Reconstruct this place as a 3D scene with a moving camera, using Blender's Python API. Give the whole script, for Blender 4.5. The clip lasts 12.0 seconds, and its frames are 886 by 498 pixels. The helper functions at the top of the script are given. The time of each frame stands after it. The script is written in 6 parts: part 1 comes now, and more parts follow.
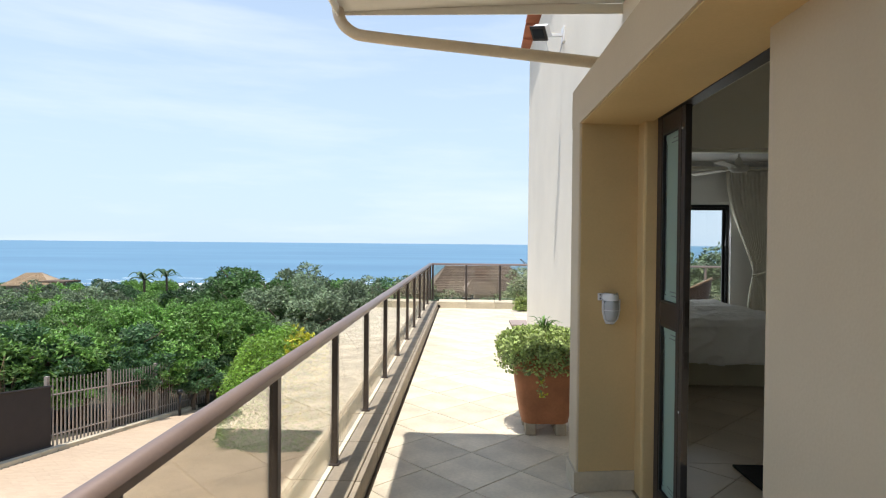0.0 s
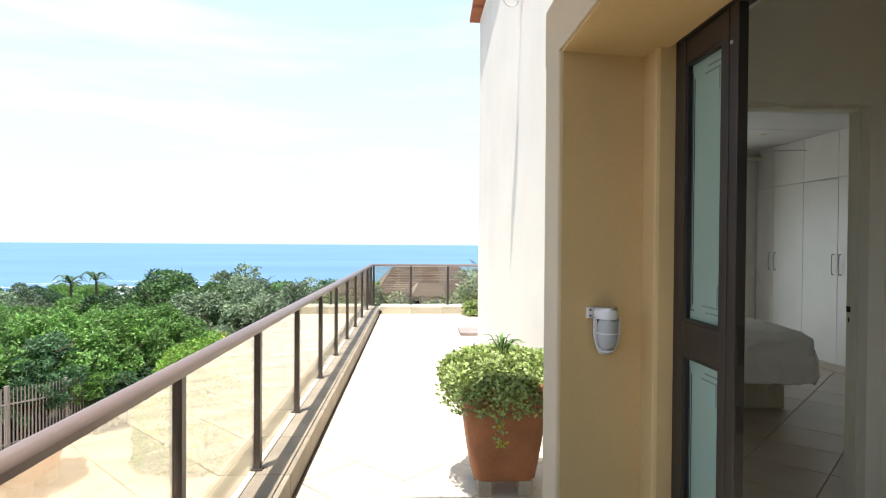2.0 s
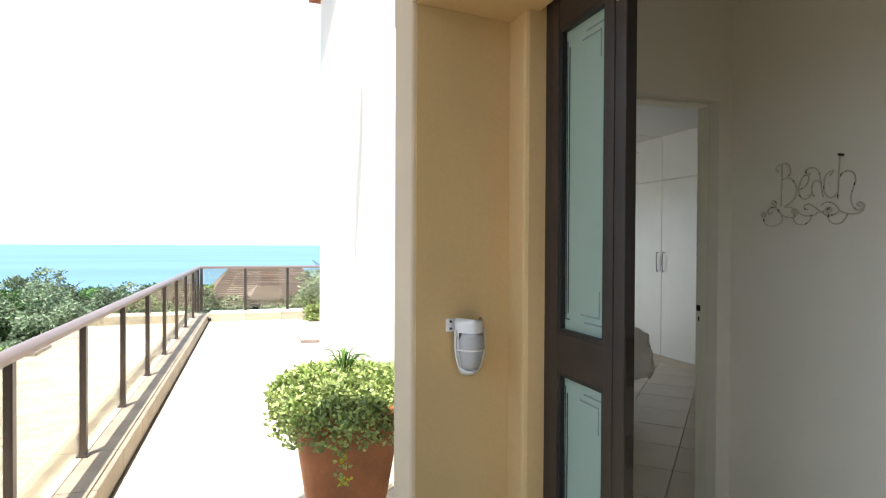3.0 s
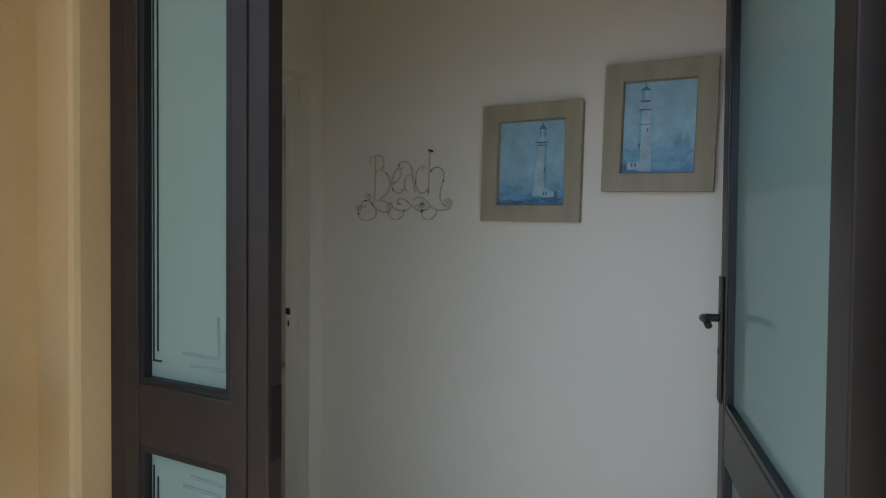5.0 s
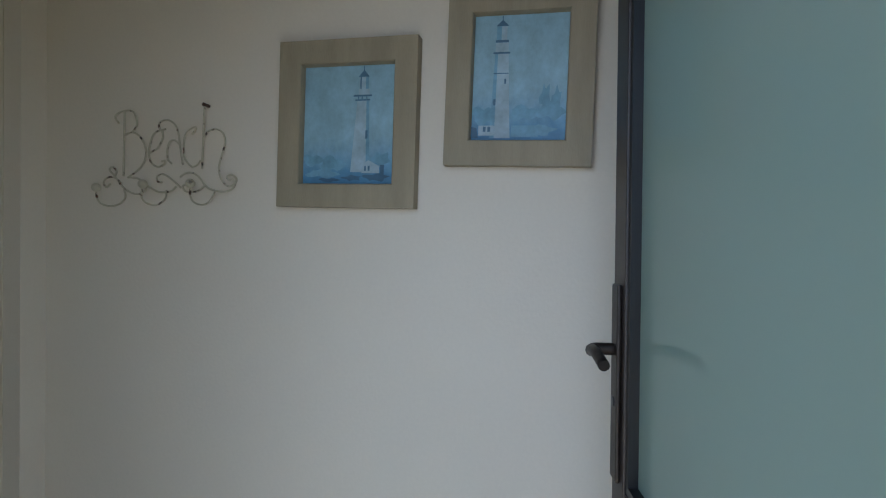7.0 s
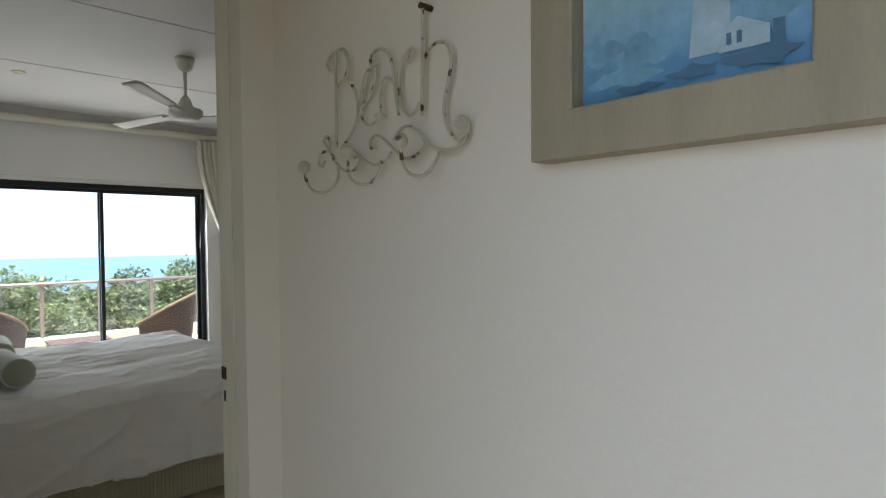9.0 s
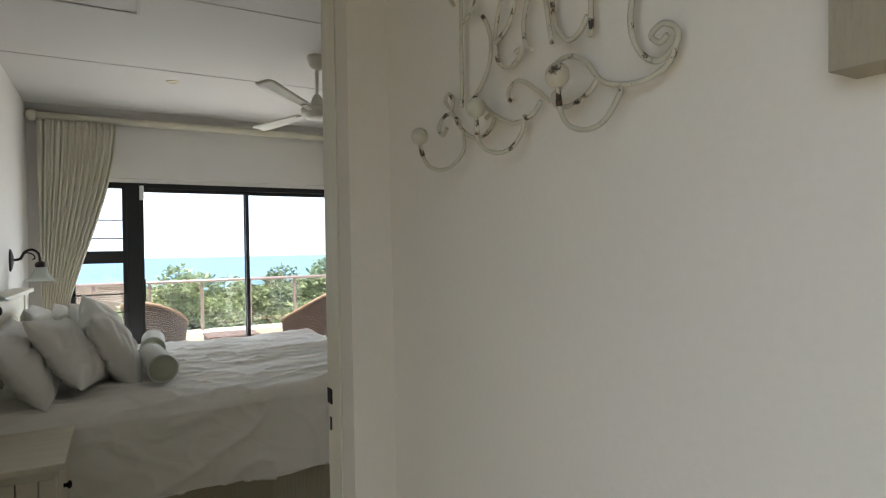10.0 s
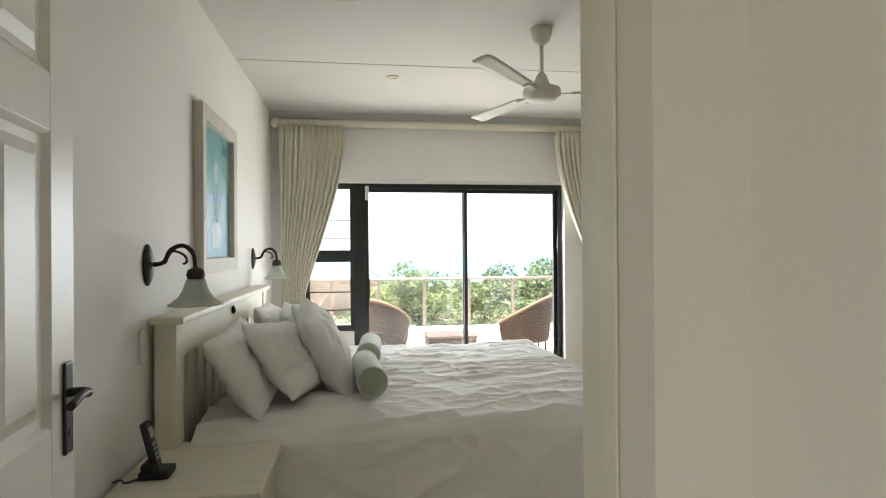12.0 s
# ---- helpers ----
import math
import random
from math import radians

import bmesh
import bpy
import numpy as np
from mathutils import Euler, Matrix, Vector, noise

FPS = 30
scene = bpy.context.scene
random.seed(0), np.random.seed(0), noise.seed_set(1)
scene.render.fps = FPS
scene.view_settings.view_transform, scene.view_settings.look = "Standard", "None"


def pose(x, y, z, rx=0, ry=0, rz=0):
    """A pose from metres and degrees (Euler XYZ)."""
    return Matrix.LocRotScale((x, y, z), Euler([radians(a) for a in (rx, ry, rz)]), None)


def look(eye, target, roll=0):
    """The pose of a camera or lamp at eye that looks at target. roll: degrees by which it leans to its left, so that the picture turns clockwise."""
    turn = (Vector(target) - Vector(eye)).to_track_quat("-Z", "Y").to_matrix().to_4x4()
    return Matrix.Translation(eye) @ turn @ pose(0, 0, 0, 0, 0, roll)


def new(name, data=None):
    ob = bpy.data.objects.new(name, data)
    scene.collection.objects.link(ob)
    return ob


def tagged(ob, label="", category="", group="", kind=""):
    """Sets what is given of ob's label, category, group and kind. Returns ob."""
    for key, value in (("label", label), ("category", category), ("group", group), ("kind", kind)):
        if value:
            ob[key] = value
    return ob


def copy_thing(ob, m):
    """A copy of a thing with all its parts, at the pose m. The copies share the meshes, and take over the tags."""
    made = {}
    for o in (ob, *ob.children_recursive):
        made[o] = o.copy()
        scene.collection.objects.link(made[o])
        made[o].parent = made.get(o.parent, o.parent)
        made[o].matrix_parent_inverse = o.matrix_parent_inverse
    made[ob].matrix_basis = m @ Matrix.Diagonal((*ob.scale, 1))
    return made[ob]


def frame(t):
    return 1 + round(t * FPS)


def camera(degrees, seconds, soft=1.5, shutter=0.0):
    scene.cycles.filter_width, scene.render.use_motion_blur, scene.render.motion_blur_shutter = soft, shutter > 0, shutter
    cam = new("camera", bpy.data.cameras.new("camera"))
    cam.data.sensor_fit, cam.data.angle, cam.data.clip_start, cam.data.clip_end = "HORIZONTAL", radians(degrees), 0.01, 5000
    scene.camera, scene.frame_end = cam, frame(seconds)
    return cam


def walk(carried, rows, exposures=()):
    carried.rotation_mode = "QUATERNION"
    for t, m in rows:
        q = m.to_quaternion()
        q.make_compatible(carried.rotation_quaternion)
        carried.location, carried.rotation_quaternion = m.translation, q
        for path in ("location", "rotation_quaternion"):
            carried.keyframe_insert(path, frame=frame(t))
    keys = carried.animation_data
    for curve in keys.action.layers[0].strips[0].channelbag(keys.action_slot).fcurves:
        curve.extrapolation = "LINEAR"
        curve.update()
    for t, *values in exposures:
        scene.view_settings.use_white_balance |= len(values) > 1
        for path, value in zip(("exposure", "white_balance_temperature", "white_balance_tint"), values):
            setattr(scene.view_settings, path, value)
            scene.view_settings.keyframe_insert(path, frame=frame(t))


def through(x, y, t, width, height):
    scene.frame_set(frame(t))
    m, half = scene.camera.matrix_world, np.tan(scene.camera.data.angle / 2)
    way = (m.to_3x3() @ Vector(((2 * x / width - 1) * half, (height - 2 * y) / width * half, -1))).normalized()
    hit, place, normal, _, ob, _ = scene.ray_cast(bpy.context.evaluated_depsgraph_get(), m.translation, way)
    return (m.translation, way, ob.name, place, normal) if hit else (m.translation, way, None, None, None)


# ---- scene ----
cam = camera(75.0, 12.0, 1.15)
PATH = [
    (0, (0.878, 1.151, 1.424), (0.805, 3.149, 1.396), 0.5),
    (0.5, (0.882, 1.424, 1.418), (0.817, 3.423, 1.391), 0.5),
    (1, (0.92, 1.742, 1.417), (0.866, 3.741, 1.39), 0.4),
    (1.5, (0.947, 2.033, 1.391), (0.918, 4.033, 1.365), 0.4),
    (2, (0.986, 2.308, 1.378), (1.087, 4.305, 1.354), 0.4),
    (2.5, (1.032, 2.553, 1.375), (1.359, 4.526, 1.353), 0.3),
    (3, (1.07, 2.758, 1.371), (1.694, 4.659, 1.35), 0.3),
    (3.2, (1.074, 2.81, 1.388), (1.852, 4.652, 1.366), 0.2),
    (4.8, (1.225, 3.216, 1.388), (2.891, 4.321, 1.337), 0.3),
    (5, (1.248, 3.283, 1.385), (3.016, 4.217, 1.343), 0.5),
    (5.5, (1.292, 3.383, 1.387), (3.191, 4.008, 1.35), 0.2),
    (6, (1.408, 3.405, 1.327), (3.356, 3.858, 1.355), 0.7),
    (6.5, (1.63, 3.389, 1.335), (3.588, 3.793, 1.371), 0.6),
    (6.7, (1.706, 3.374, 1.348), (3.663, 3.789, 1.361), 0.7),
    (8.3, (2.428, 3.535, 1.367), (4.092, 4.644, 1.337), -1.1),
    (8.5, (2.447, 3.567, 1.363), (4.046, 4.768, 1.334), -1.4),
    (9, (2.57, 3.679, 1.344), (3.914, 5.161, 1.336), -1.1),
    (9.5, (2.663, 3.814, 1.346), (3.799, 5.461, 1.344), -1.1),
    (10, (2.734, 3.929, 1.339), (3.713, 5.673, 1.34), -1.1),
    (10.5, (2.807, 4.066, 1.345), (3.596, 5.904, 1.353), -0.6),
    (11, (2.875, 4.209, 1.366), (3.443, 6.126, 1.373), -0.5),
    (11.5, (2.882, 4.325, 1.371), (3.277, 6.285, 1.378), -0.3),
    (12, (2.871, 4.475, 1.368), (3.15, 6.456, 1.374), -0.4),
]
EXPOSURES = [(0, 0.85, 6450, 10), (1.5, 1.1, 6450, 10), (3.0, 1.7, 6500, 11), (5.0, 1.42, 6150, 12), (5.5, 1.3, 6100, 12), (6.0, 1.55, 5980, 12), (6.5, 1.68, 5970, 12), (8.5, 1.8, 6050, 13), (9.0, 2.08, 6350, 14), (9.5, 2.22, 6550, 14), (10.5, 2.27, 6800, 14), (11, 2.54, 6950, 14), (11.5, 2.7, 6900, 14), (12, 2.9, 6850, 13)]
walk(cam, [(t, look(eye, target, roll)) for t, eye, target, roll in PATH], EXPOSURES)

# ---- sky, sun ----
SUN_DIR = Vector((0.14, 0.21, -1.0)).normalized()
world = bpy.data.worlds.new("sky")
scene.world = world
world.use_nodes = True
wn, wl = world.node_tree.nodes, world.node_tree.links
sky = wn.new("ShaderNodeTexSky")
sky.sky_type, sky.sun_disc = "NISHITA", False
sky.sun_elevation = math.asin(-SUN_DIR.z)
sky.sun_rotation = math.atan2(-SUN_DIR.x, -SUN_DIR.y)
sky.air_density, sky.dust_density, sky.ozone_density = 1.0, 0.5, 1.0
wcoord, wmap, wnoise, wramp, wmix = (wn.new("ShaderNode" + k) for k in ("TexCoord", "Mapping", "TexNoise", "ValToRGB", "MixRGB"))
wmap.inputs["Rotation"].default_value = (0, 0.16, 0.3)
wmap.inputs["Scale"].default_value = (0.9, 0.9, 7.0)
wnoise.inputs["Scale"].default_value, wnoise.inputs["Detail"].default_value, wnoise.inputs["Roughness"].default_value = 1.5, 7, 0.60
wramp.color_ramp.elements[0].position, wramp.color_ramp.elements[1].position = 0.50, 0.88
wramp.color_ramp.elements[1].color = (0.6, 0.6, 0.6, 1)
wmix.inputs["Color2"].default_value = (6.0, 6.3, 6.6, 1)
# thin sea haze that whitens the lowest sky
wsep, whaze, wmix2 = (wn.new("ShaderNode" + k) for k in ("SeparateXYZ", "MapRange", "MixRGB"))
whaze.interpolation_type = "SMOOTHSTEP"
whaze.inputs["From Min"].default_value, whaze.inputs["From Max"].default_value = -0.05, 0.75
whaze.inputs["To Min"].default_value, whaze.inputs["To Max"].default_value = 0.95, 0.38
wmix2.inputs["Color2"].default_value = (3.9, 4.9, 6.2, 1)
wl.new(wcoord.outputs["Generated"], wsep.inputs["Vector"])
wl.new(wsep.outputs["Z"], whaze.inputs["Value"])
wl.new(wcoord.outputs["Generated"], wmap.inputs["Vector"])
wl.new(wmap.outputs["Vector"], wnoise.inputs["Vector"])
wl.new(wnoise.outputs["Fac"], wramp.inputs["Fac"])
wl.new(whaze.outputs["Result"], wmix2.inputs["Fac"])
wl.new(sky.outputs["Color"], wmix2.inputs["Color1"])
wl.new(wmix2.outputs["Color"], wmix.inputs["Color1"])
wl.new(wramp.outputs["Color"], wmix.inputs["Fac"])
wl.new(wmix.outputs["Color"], wn["Background"].inputs["Color"])
wn["Background"].inputs["Strength"].default_value = 0.10

sun = new("sun", bpy.data.lights.new("sun", "SUN"))
sun.data.energy, sun.data.angle, sun.data.color = 3.2, radians(0.53), (1.0, 0.95, 0.88)
sun.matrix_world = look((0, 0, 30), Vector((0, 0, 30)) + SUN_DIR)


def window_light(name, centre, target, width, height, watts, colour=(0.90, 0.96, 1.0)):
    lamp = new(name, bpy.data.lights.new(name, "AREA"))
    lamp.data.shape, lamp.data.size, lamp.data.size_y = "RECTANGLE", width, height
    lamp.data.energy, lamp.data.color = watts, colour
    lamp.matrix_world = look(centre, target)
    return lamp


# sky light that comes in through the glazed front of the bedroom and the entrance
window_light("sliding_door_skylight", (3.75, 9.99, 1.05), (3.75, 8.0, 0.55), 2.3, 1.8, 8.6)
entrance_lamp = window_light("entrance_skylight", (1.90, 3.57, 1.05), (3.15, 3.45, 0.60), 0.72, 1.9, 0.80, (0.52, 0.72, 1.0))
entrance_lamp.data.spread = radians(135)
window_light("entrance_terrace_bounce", (1.90, 3.57, 0.62), (3.15, 4.25, 1.85), 0.72, 1.0, 0.64, (1.0, 0.87, 0.58))

# ---- materials ----
def material(name, colour, rough=0.6, vary=0.12, scale=4.0, fine=60.0, bump=0.15, metal=0.0, per_piece=0.0, islands=0.0, stretch=(1, 1, 1), second=None, spec=0.5):
    """A node material: base colour with variation at two scales, and fine relief."""
    m = bpy.data.materials.new(name)
    m.use_nodes = True
    n, l = m.node_tree.nodes, m.node_tree.links
    b = n["Principled BSDF"]
    b.inputs["Roughness"].default_value, b.inputs["Metallic"].default_value = rough, metal
    b.inputs["Specular IOR Level"].default_value = spec
    tc, mp = n.new("ShaderNodeTexCoord"), n.new("ShaderNodeMapping")
    mp.inputs["Scale"].default_value = stretch
    l.new(tc.outputs["Object"], mp.inputs["Vector"])
    big, small = n.new("ShaderNodeTexNoise"), n.new("ShaderNodeTexNoise")
    big.inputs["Scale"].default_value, big.inputs["Detail"].default_value = scale, 5
    small.inputs["Scale"].default_value, small.inputs["Detail"].default_value = fine, 3
    for t in (big, small):
        l.new(mp.outputs["Vector"], t.inputs["Vector"])
    ramp = n.new("ShaderNodeValToRGB")
    lo = [max(0, c * (1 - vary)) for c in colour] if second is None else second
    ramp.color_ramp.elements[0].color, ramp.color_ramp.elements[0].position = (*lo, 1), 0.3
    ramp.color_ramp.elements[1].color, ramp.color_ramp.elements[1].position = (*[min(1, c * (1 + vary * 0.5)) for c in colour], 1), 0.7
    l.new(big.outputs["Fac"], ramp.inputs["Fac"])
    hsv, add = n.new("ShaderNodeHueSaturation"), n.new("ShaderNodeMapRange")
    add.inputs["To Min"].default_value, add.inputs["To Max"].default_value = 1 - vary * 0.6, 1 + vary * 0.6
    l.new(small.outputs["Fac"], add.inputs["Value"])
    value = add.outputs["Result"]
    for amount, source in ((per_piece, "info"), (islands, "geo")):
        if amount:
            node = n.new("ShaderNodeObjectInfo" if source == "info" else "ShaderNodeNewGeometry")
            rng, mul = n.new("ShaderNodeMapRange"), n.new("ShaderNodeMath")
            rng.inputs["To Min"].default_value, rng.inputs["To Max"].default_value = 1 - amount, 1 + amount
            l.new(node.outputs["Random" if source == "info" else "Random Per Island"], rng.inputs["Value"])
            mul.operation = "MULTIPLY"
            l.new(value, mul.inputs[0]), l.new(rng.outputs["Result"], mul.inputs[1])
            value = mul.outputs["Value"]
    l.new(value, hsv.inputs["Value"])
    l.new(ramp.outputs["Color"], hsv.inputs["Color"])
    l.new(hsv.outputs["Color"], b.inputs["Base Color"])
    if bump:
        bp = n.new("ShaderNodeBump")
        bp.inputs["Strength"].default_value, bp.inputs["Distance"].default_value = bump, 0.004
        l.new(small.outputs["Fac"], bp.inputs["Height"]), l.new(bp.outputs["Normal"], b.inputs["Normal"])
    return m


def glass(name, tint=(1, 1, 1), clear=0.9, rough=0.0, bounce=5.0, least=0.035):
    """Thin pane: clear (or tinted) transmission with a mirror reflection that grows at grazing angles."""
    m = bpy.data.materials.new(name)
    m.use_nodes = True
    n, l = m.node_tree.nodes, m.node_tree.links
    n.remove(n["Principled BSDF"])
    mix, gl, tr, lw, power, gloss = (n.new("ShaderNode" + k) for k in ("MixShader", "BsdfGlossy", "BsdfTransparent", "LayerWeight", "Math", "MapRange"))
    power.operation, power.inputs[1].default_value = "POWER", bounce
    gloss.inputs["To Min"].default_value, gloss.inputs["To Max"].default_value = least, 0.85
    l.new(lw.outputs["Facing"], power.inputs[0]), l.new(power.outputs["Value"], gloss.inputs["Value"])
    gl.inputs["Roughness"].default_value, gl.inputs["Color"].default_value = rough, (0.97, 0.97, 0.97, 1)
    tr.inputs["Color"].default_value = (*[c * clear for c in tint], 1)
    l.new(gloss.outputs["Result"], mix.inputs["Fac"]), l.new(tr.outputs["BSDF"], mix.inputs[1]), l.new(gl.outputs["BSDF"], mix.inputs[2])
    l.new(mix.outputs["Shader"], n["Material Output"].inputs["Surface"])
    return m


def frosted(name, colour, rough=0.35):
    """Obscured glass: part of the light goes through diffusely."""
    m = bpy.data.materials.new(name)
    m.use_nodes = True
    n, l = m.node_tree.nodes, m.node_tree.links
    b = n["Principled BSDF"]
    b.inputs["Base Color"].default_value, b.inputs["Roughness"].default_value = (*colour, 1), rough
    mix, tl = n.new("ShaderNodeMixShader"), n.new("ShaderNodeBsdfTranslucent")
    tl.inputs["Color"].default_value = (*colour, 1)
    mix.inputs["Fac"].default_value = 0.55
    l.new(b.outputs["BSDF"], mix.inputs[1]), l.new(tl.outputs["BSDF"], mix.inputs[2])
    l.new(mix.outputs["Shader"], n["Material Output"].inputs["Surface"])
    return m


def leaf_material(name, colour, vary=0.35, through=0.35, rough=0.5):
    m = material(name, colour, rough, vary, 0.9, 9.0, 0, per_piece=0.28, islands=0.55)
    n, l = m.node_tree.nodes, m.node_tree.links
    mix, tl = n.new("ShaderNodeMixShader"), n.new("ShaderNodeBsdfTranslucent")
    mix.inputs["Fac"].default_value = through
    b = n["Principled BSDF"]
    l.new(b.inputs["Base Color"].links[0].from_socket, tl.inputs["Color"])
    l.new(b.outputs["BSDF"], mix.inputs[1]), l.new(tl.outputs["BSDF"], mix.inputs[2])
    l.new(mix.outputs["Shader"], n["Material Output"].inputs["Surface"])
    return m


PLASTER_OUT = material("cream_outdoor_plaster", (0.80, 0.74, 0.64), 0.85, 0.06, 1.3, 90, 0.25)
PLASTER_YELLOW = material("ochre_outdoor_plaster", (0.60, 0.43, 0.21), 0.8, 0.10, 1.6, 80, 0.15)
# the outer cream again, with the shade under awning and hood put into its colour
SURROUND_SHADED = material("shaded_cream_surround_plaster", (0.52, 0.42, 0.29), 0.85, 0.07, 1.4, 90, 0.15)
# lobby cream tinted warmer, so the colour carries warm light bounced in from outside
PLASTER_LOBBY = material("bounce_warmed_cream_plaster", (0.80, 0.735, 0.625), 0.75, 0.05, 1.2, 110, 0.12)
PLASTER_IN = material("cream_indoor_plaster", (0.82, 0.80, 0.76), 0.75, 0.04, 1.2, 110, 0.12)
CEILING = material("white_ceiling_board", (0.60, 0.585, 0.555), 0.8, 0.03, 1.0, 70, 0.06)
PAINT = material("white_satin_paint", (0.80, 0.78, 0.72), 0.38, 0.04, 3.0, 60, 0.06)
CREAM_PAINT = material("cream_brushed_paint", (0.79, 0.74, 0.595), 0.45, 0.06, 5.0, 40, 0.12, stretch=(1, 6, 1))
BRONZE = material("dark_bronze_aluminium", (0.036, 0.027, 0.023), 0.42, 0.15, 6.0, 80, 0.05, metal=0.1, spec=0.35)
BLACK_ALU = material("black_aluminium", (0.012, 0.012, 0.013), 0.4, 0.15, 6.0, 80, 0.04)
RAIL_ALU = material("champagne_bronze_rail", (0.255, 0.19, 0.165), 0.42, 0.10, 3.0, 90, 0.05, metal=0.35)
POST_ALU = material("bronze_rail_post", (0.075, 0.058, 0.048), 0.4, 0.12, 6.0, 80, 0.05, metal=0.4)
STONE = material("pale_sandstone_tile", (0.63, 0.555, 0.43), 0.62, 0.26, 3.2, 45, 0.25, per_piece=0.11)
STONE_KERB = material("sandstone_coping", (0.58, 0.50, 0.37), 0.7, 0.2, 3.0, 45, 0.3, per_piece=0.12)
GROUT = material("sandy_grout", (0.40, 0.33, 0.24), 0.9, 0.2, 8, 90, 0.2)
TILE_IN = material("beige_ceramic_floor_tile", (0.50, 0.42, 0.32), 0.3, 0.10, 2.5, 40, 0.05, per_piece=0.05)
TERRACOTTA = material("terracotta", (0.42, 0.16, 0.065), 0.72, 0.25, 5.0, 60, 0.3)
SOIL = material("potting_soil", (0.05, 0.035, 0.022), 0.95, 0.3, 9, 60, 0.6)
WHITE_PLASTIC = material("white_plastic", (0.72, 0.72, 0.73), 0.35, 0.05, 9, 120, 0.03)
GREY_PLASTIC = material("grey_translucent_plastic", (0.42, 0.43, 0.45), 0.3, 0.08, 9, 120, 0.03)
BLACK_PLASTIC = material("black_plastic", (0.012, 0.012, 0.014), 0.35, 0.1, 9, 120, 0.03)
FABRIC_WHITE = material("awning_canvas", (0.80, 0.76, 0.68), 0.85, 0.06, 2.0, 220, 0.2)
ALU_CREAM = material("cream_painted_pipe", (0.60, 0.50, 0.36), 0.45, 0.1, 4, 80, 0.05)
LINEN = material("white_crumpled_linen", (0.88, 0.86, 0.81), 0.85, 0.04, 3.0, 300, 0.2)
PILLOW = material("white_cotton_pillow", (0.88, 0.865, 0.825), 0.85, 0.04, 4.0, 300, 0.2)
BOLSTER = material("sage_green_linen", (0.42, 0.44, 0.33), 0.85, 0.08, 4.0, 300, 0.25)
BOLSTER_BODY = material("pale_grey_green_linen", (0.62, 0.63, 0.57), 0.85, 0.08, 4.0, 300, 0.25)
VALANCE = material("ribbed_beige_bed_base", (0.60, 0.55, 0.41), 0.85, 0.08, 4.0, 200, 0.2)
CURTAIN = material("cream_cotton_curtain", (0.74, 0.70, 0.58), 0.9, 0.07, 3.0, 260, 0.2)
def add_creases(m, scale, depth, stretch=(1, 1, 1)):
    """Soft pressed creases: ridges where two noise fields cross zero."""
    n, l = m.node_tree.nodes, m.node_tree.links
    tc, mp, warp = (n.new("ShaderNode" + k) for k in ("TexCoord", "Mapping", "TexNoise"))
    off, ridge, height, bp = (n.new("ShaderNode" + k) for k in ("Math", "Math", "Math", "Bump"))
    mp.inputs["Scale"].default_value = stretch
    warp.inputs["Scale"].default_value, warp.inputs["Detail"].default_value, warp.inputs["Distortion"].default_value = scale, 3, 0.6
    off.operation, off.inputs[1].default_value = "SUBTRACT", 0.5
    ridge.operation = "ABSOLUTE"
    height.operation, height.inputs[1].default_value = "POWER", 0.6
    bp.inputs["Strength"].default_value, bp.inputs["Distance"].default_value = 0.8, depth
    l.new(tc.outputs["Object"], mp.inputs["Vector"]), l.new(mp.outputs["Vector"], warp.inputs["Vector"])
    l.new(warp.outputs["Fac"], off.inputs[0]), l.new(off.outputs["Value"], ridge.inputs[0]), l.new(ridge.outputs["Value"], height.inputs[0])
    l.new(height.outputs["Value"], bp.inputs["Height"])
    b = n["Principled BSDF"]
    l.new(b.inputs["Normal"].links[0].from_socket, bp.inputs["Normal"])
    l.new(bp.outputs["Normal"], b.inputs["Normal"])


add_creases(LINEN, 2.6, 0.009, (0.6, 1.5, 1.3))
add_creases(PILLOW, 2.4, 0.010, (1, 1.4, 1))
BRASS = material("pale_brass", (0.66, 0.58, 0.40), 0.4, 0.1, 12, 90, 0.05, metal=0.3)
FAN_PAINT = material("matt_ivory_fan_paint", (0.66, 0.63, 0.55), 0.6, 0.06, 5, 70, 0.05, spec=0.25)
IRON = material("dark_bronze_iron", (0.030, 0.022, 0.018), 0.45, 0.3, 20, 90, 0.2, metal=0.5)
SHADE_GLASS = frosted("white_alabaster_glass", (0.72, 0.75, 0.70), 0.25)
FROST = frosted("sea_green_frosted_glass", (0.50, 0.64, 0.575), 0.06)
ETCH = material("etched_grey_line", (0.22, 0.28, 0.27), 0.5, 0.1, 20, 90, 0.05)
# darker inner coping stone; on the riser the same brown paints in its shade
KERB_DARK = material("brown_coping_and_shaded_riser", (0.30, 0.25, 0.185), 0.75, 0.22, 3.0, 45, 0.3, per_piece=0.12)
CLEAR = glass("clear_glass", (0.98, 1.0, 0.99), 0.95)
TINTED = glass("bronze_tinted_glass", (0.99, 0.96, 0.88), 0.95, 0.0, 2.0, 0.05)
WICKER = material("brown_woven_wicker", (0.085, 0.046, 0.030), 0.6, 0.4, 60, 160, 0.6, islands=0.25)
WIRE = material("chipped_white_wire", (0.57, 0.52, 0.39), 0.5, 0.1, 30, 120, 0.2)


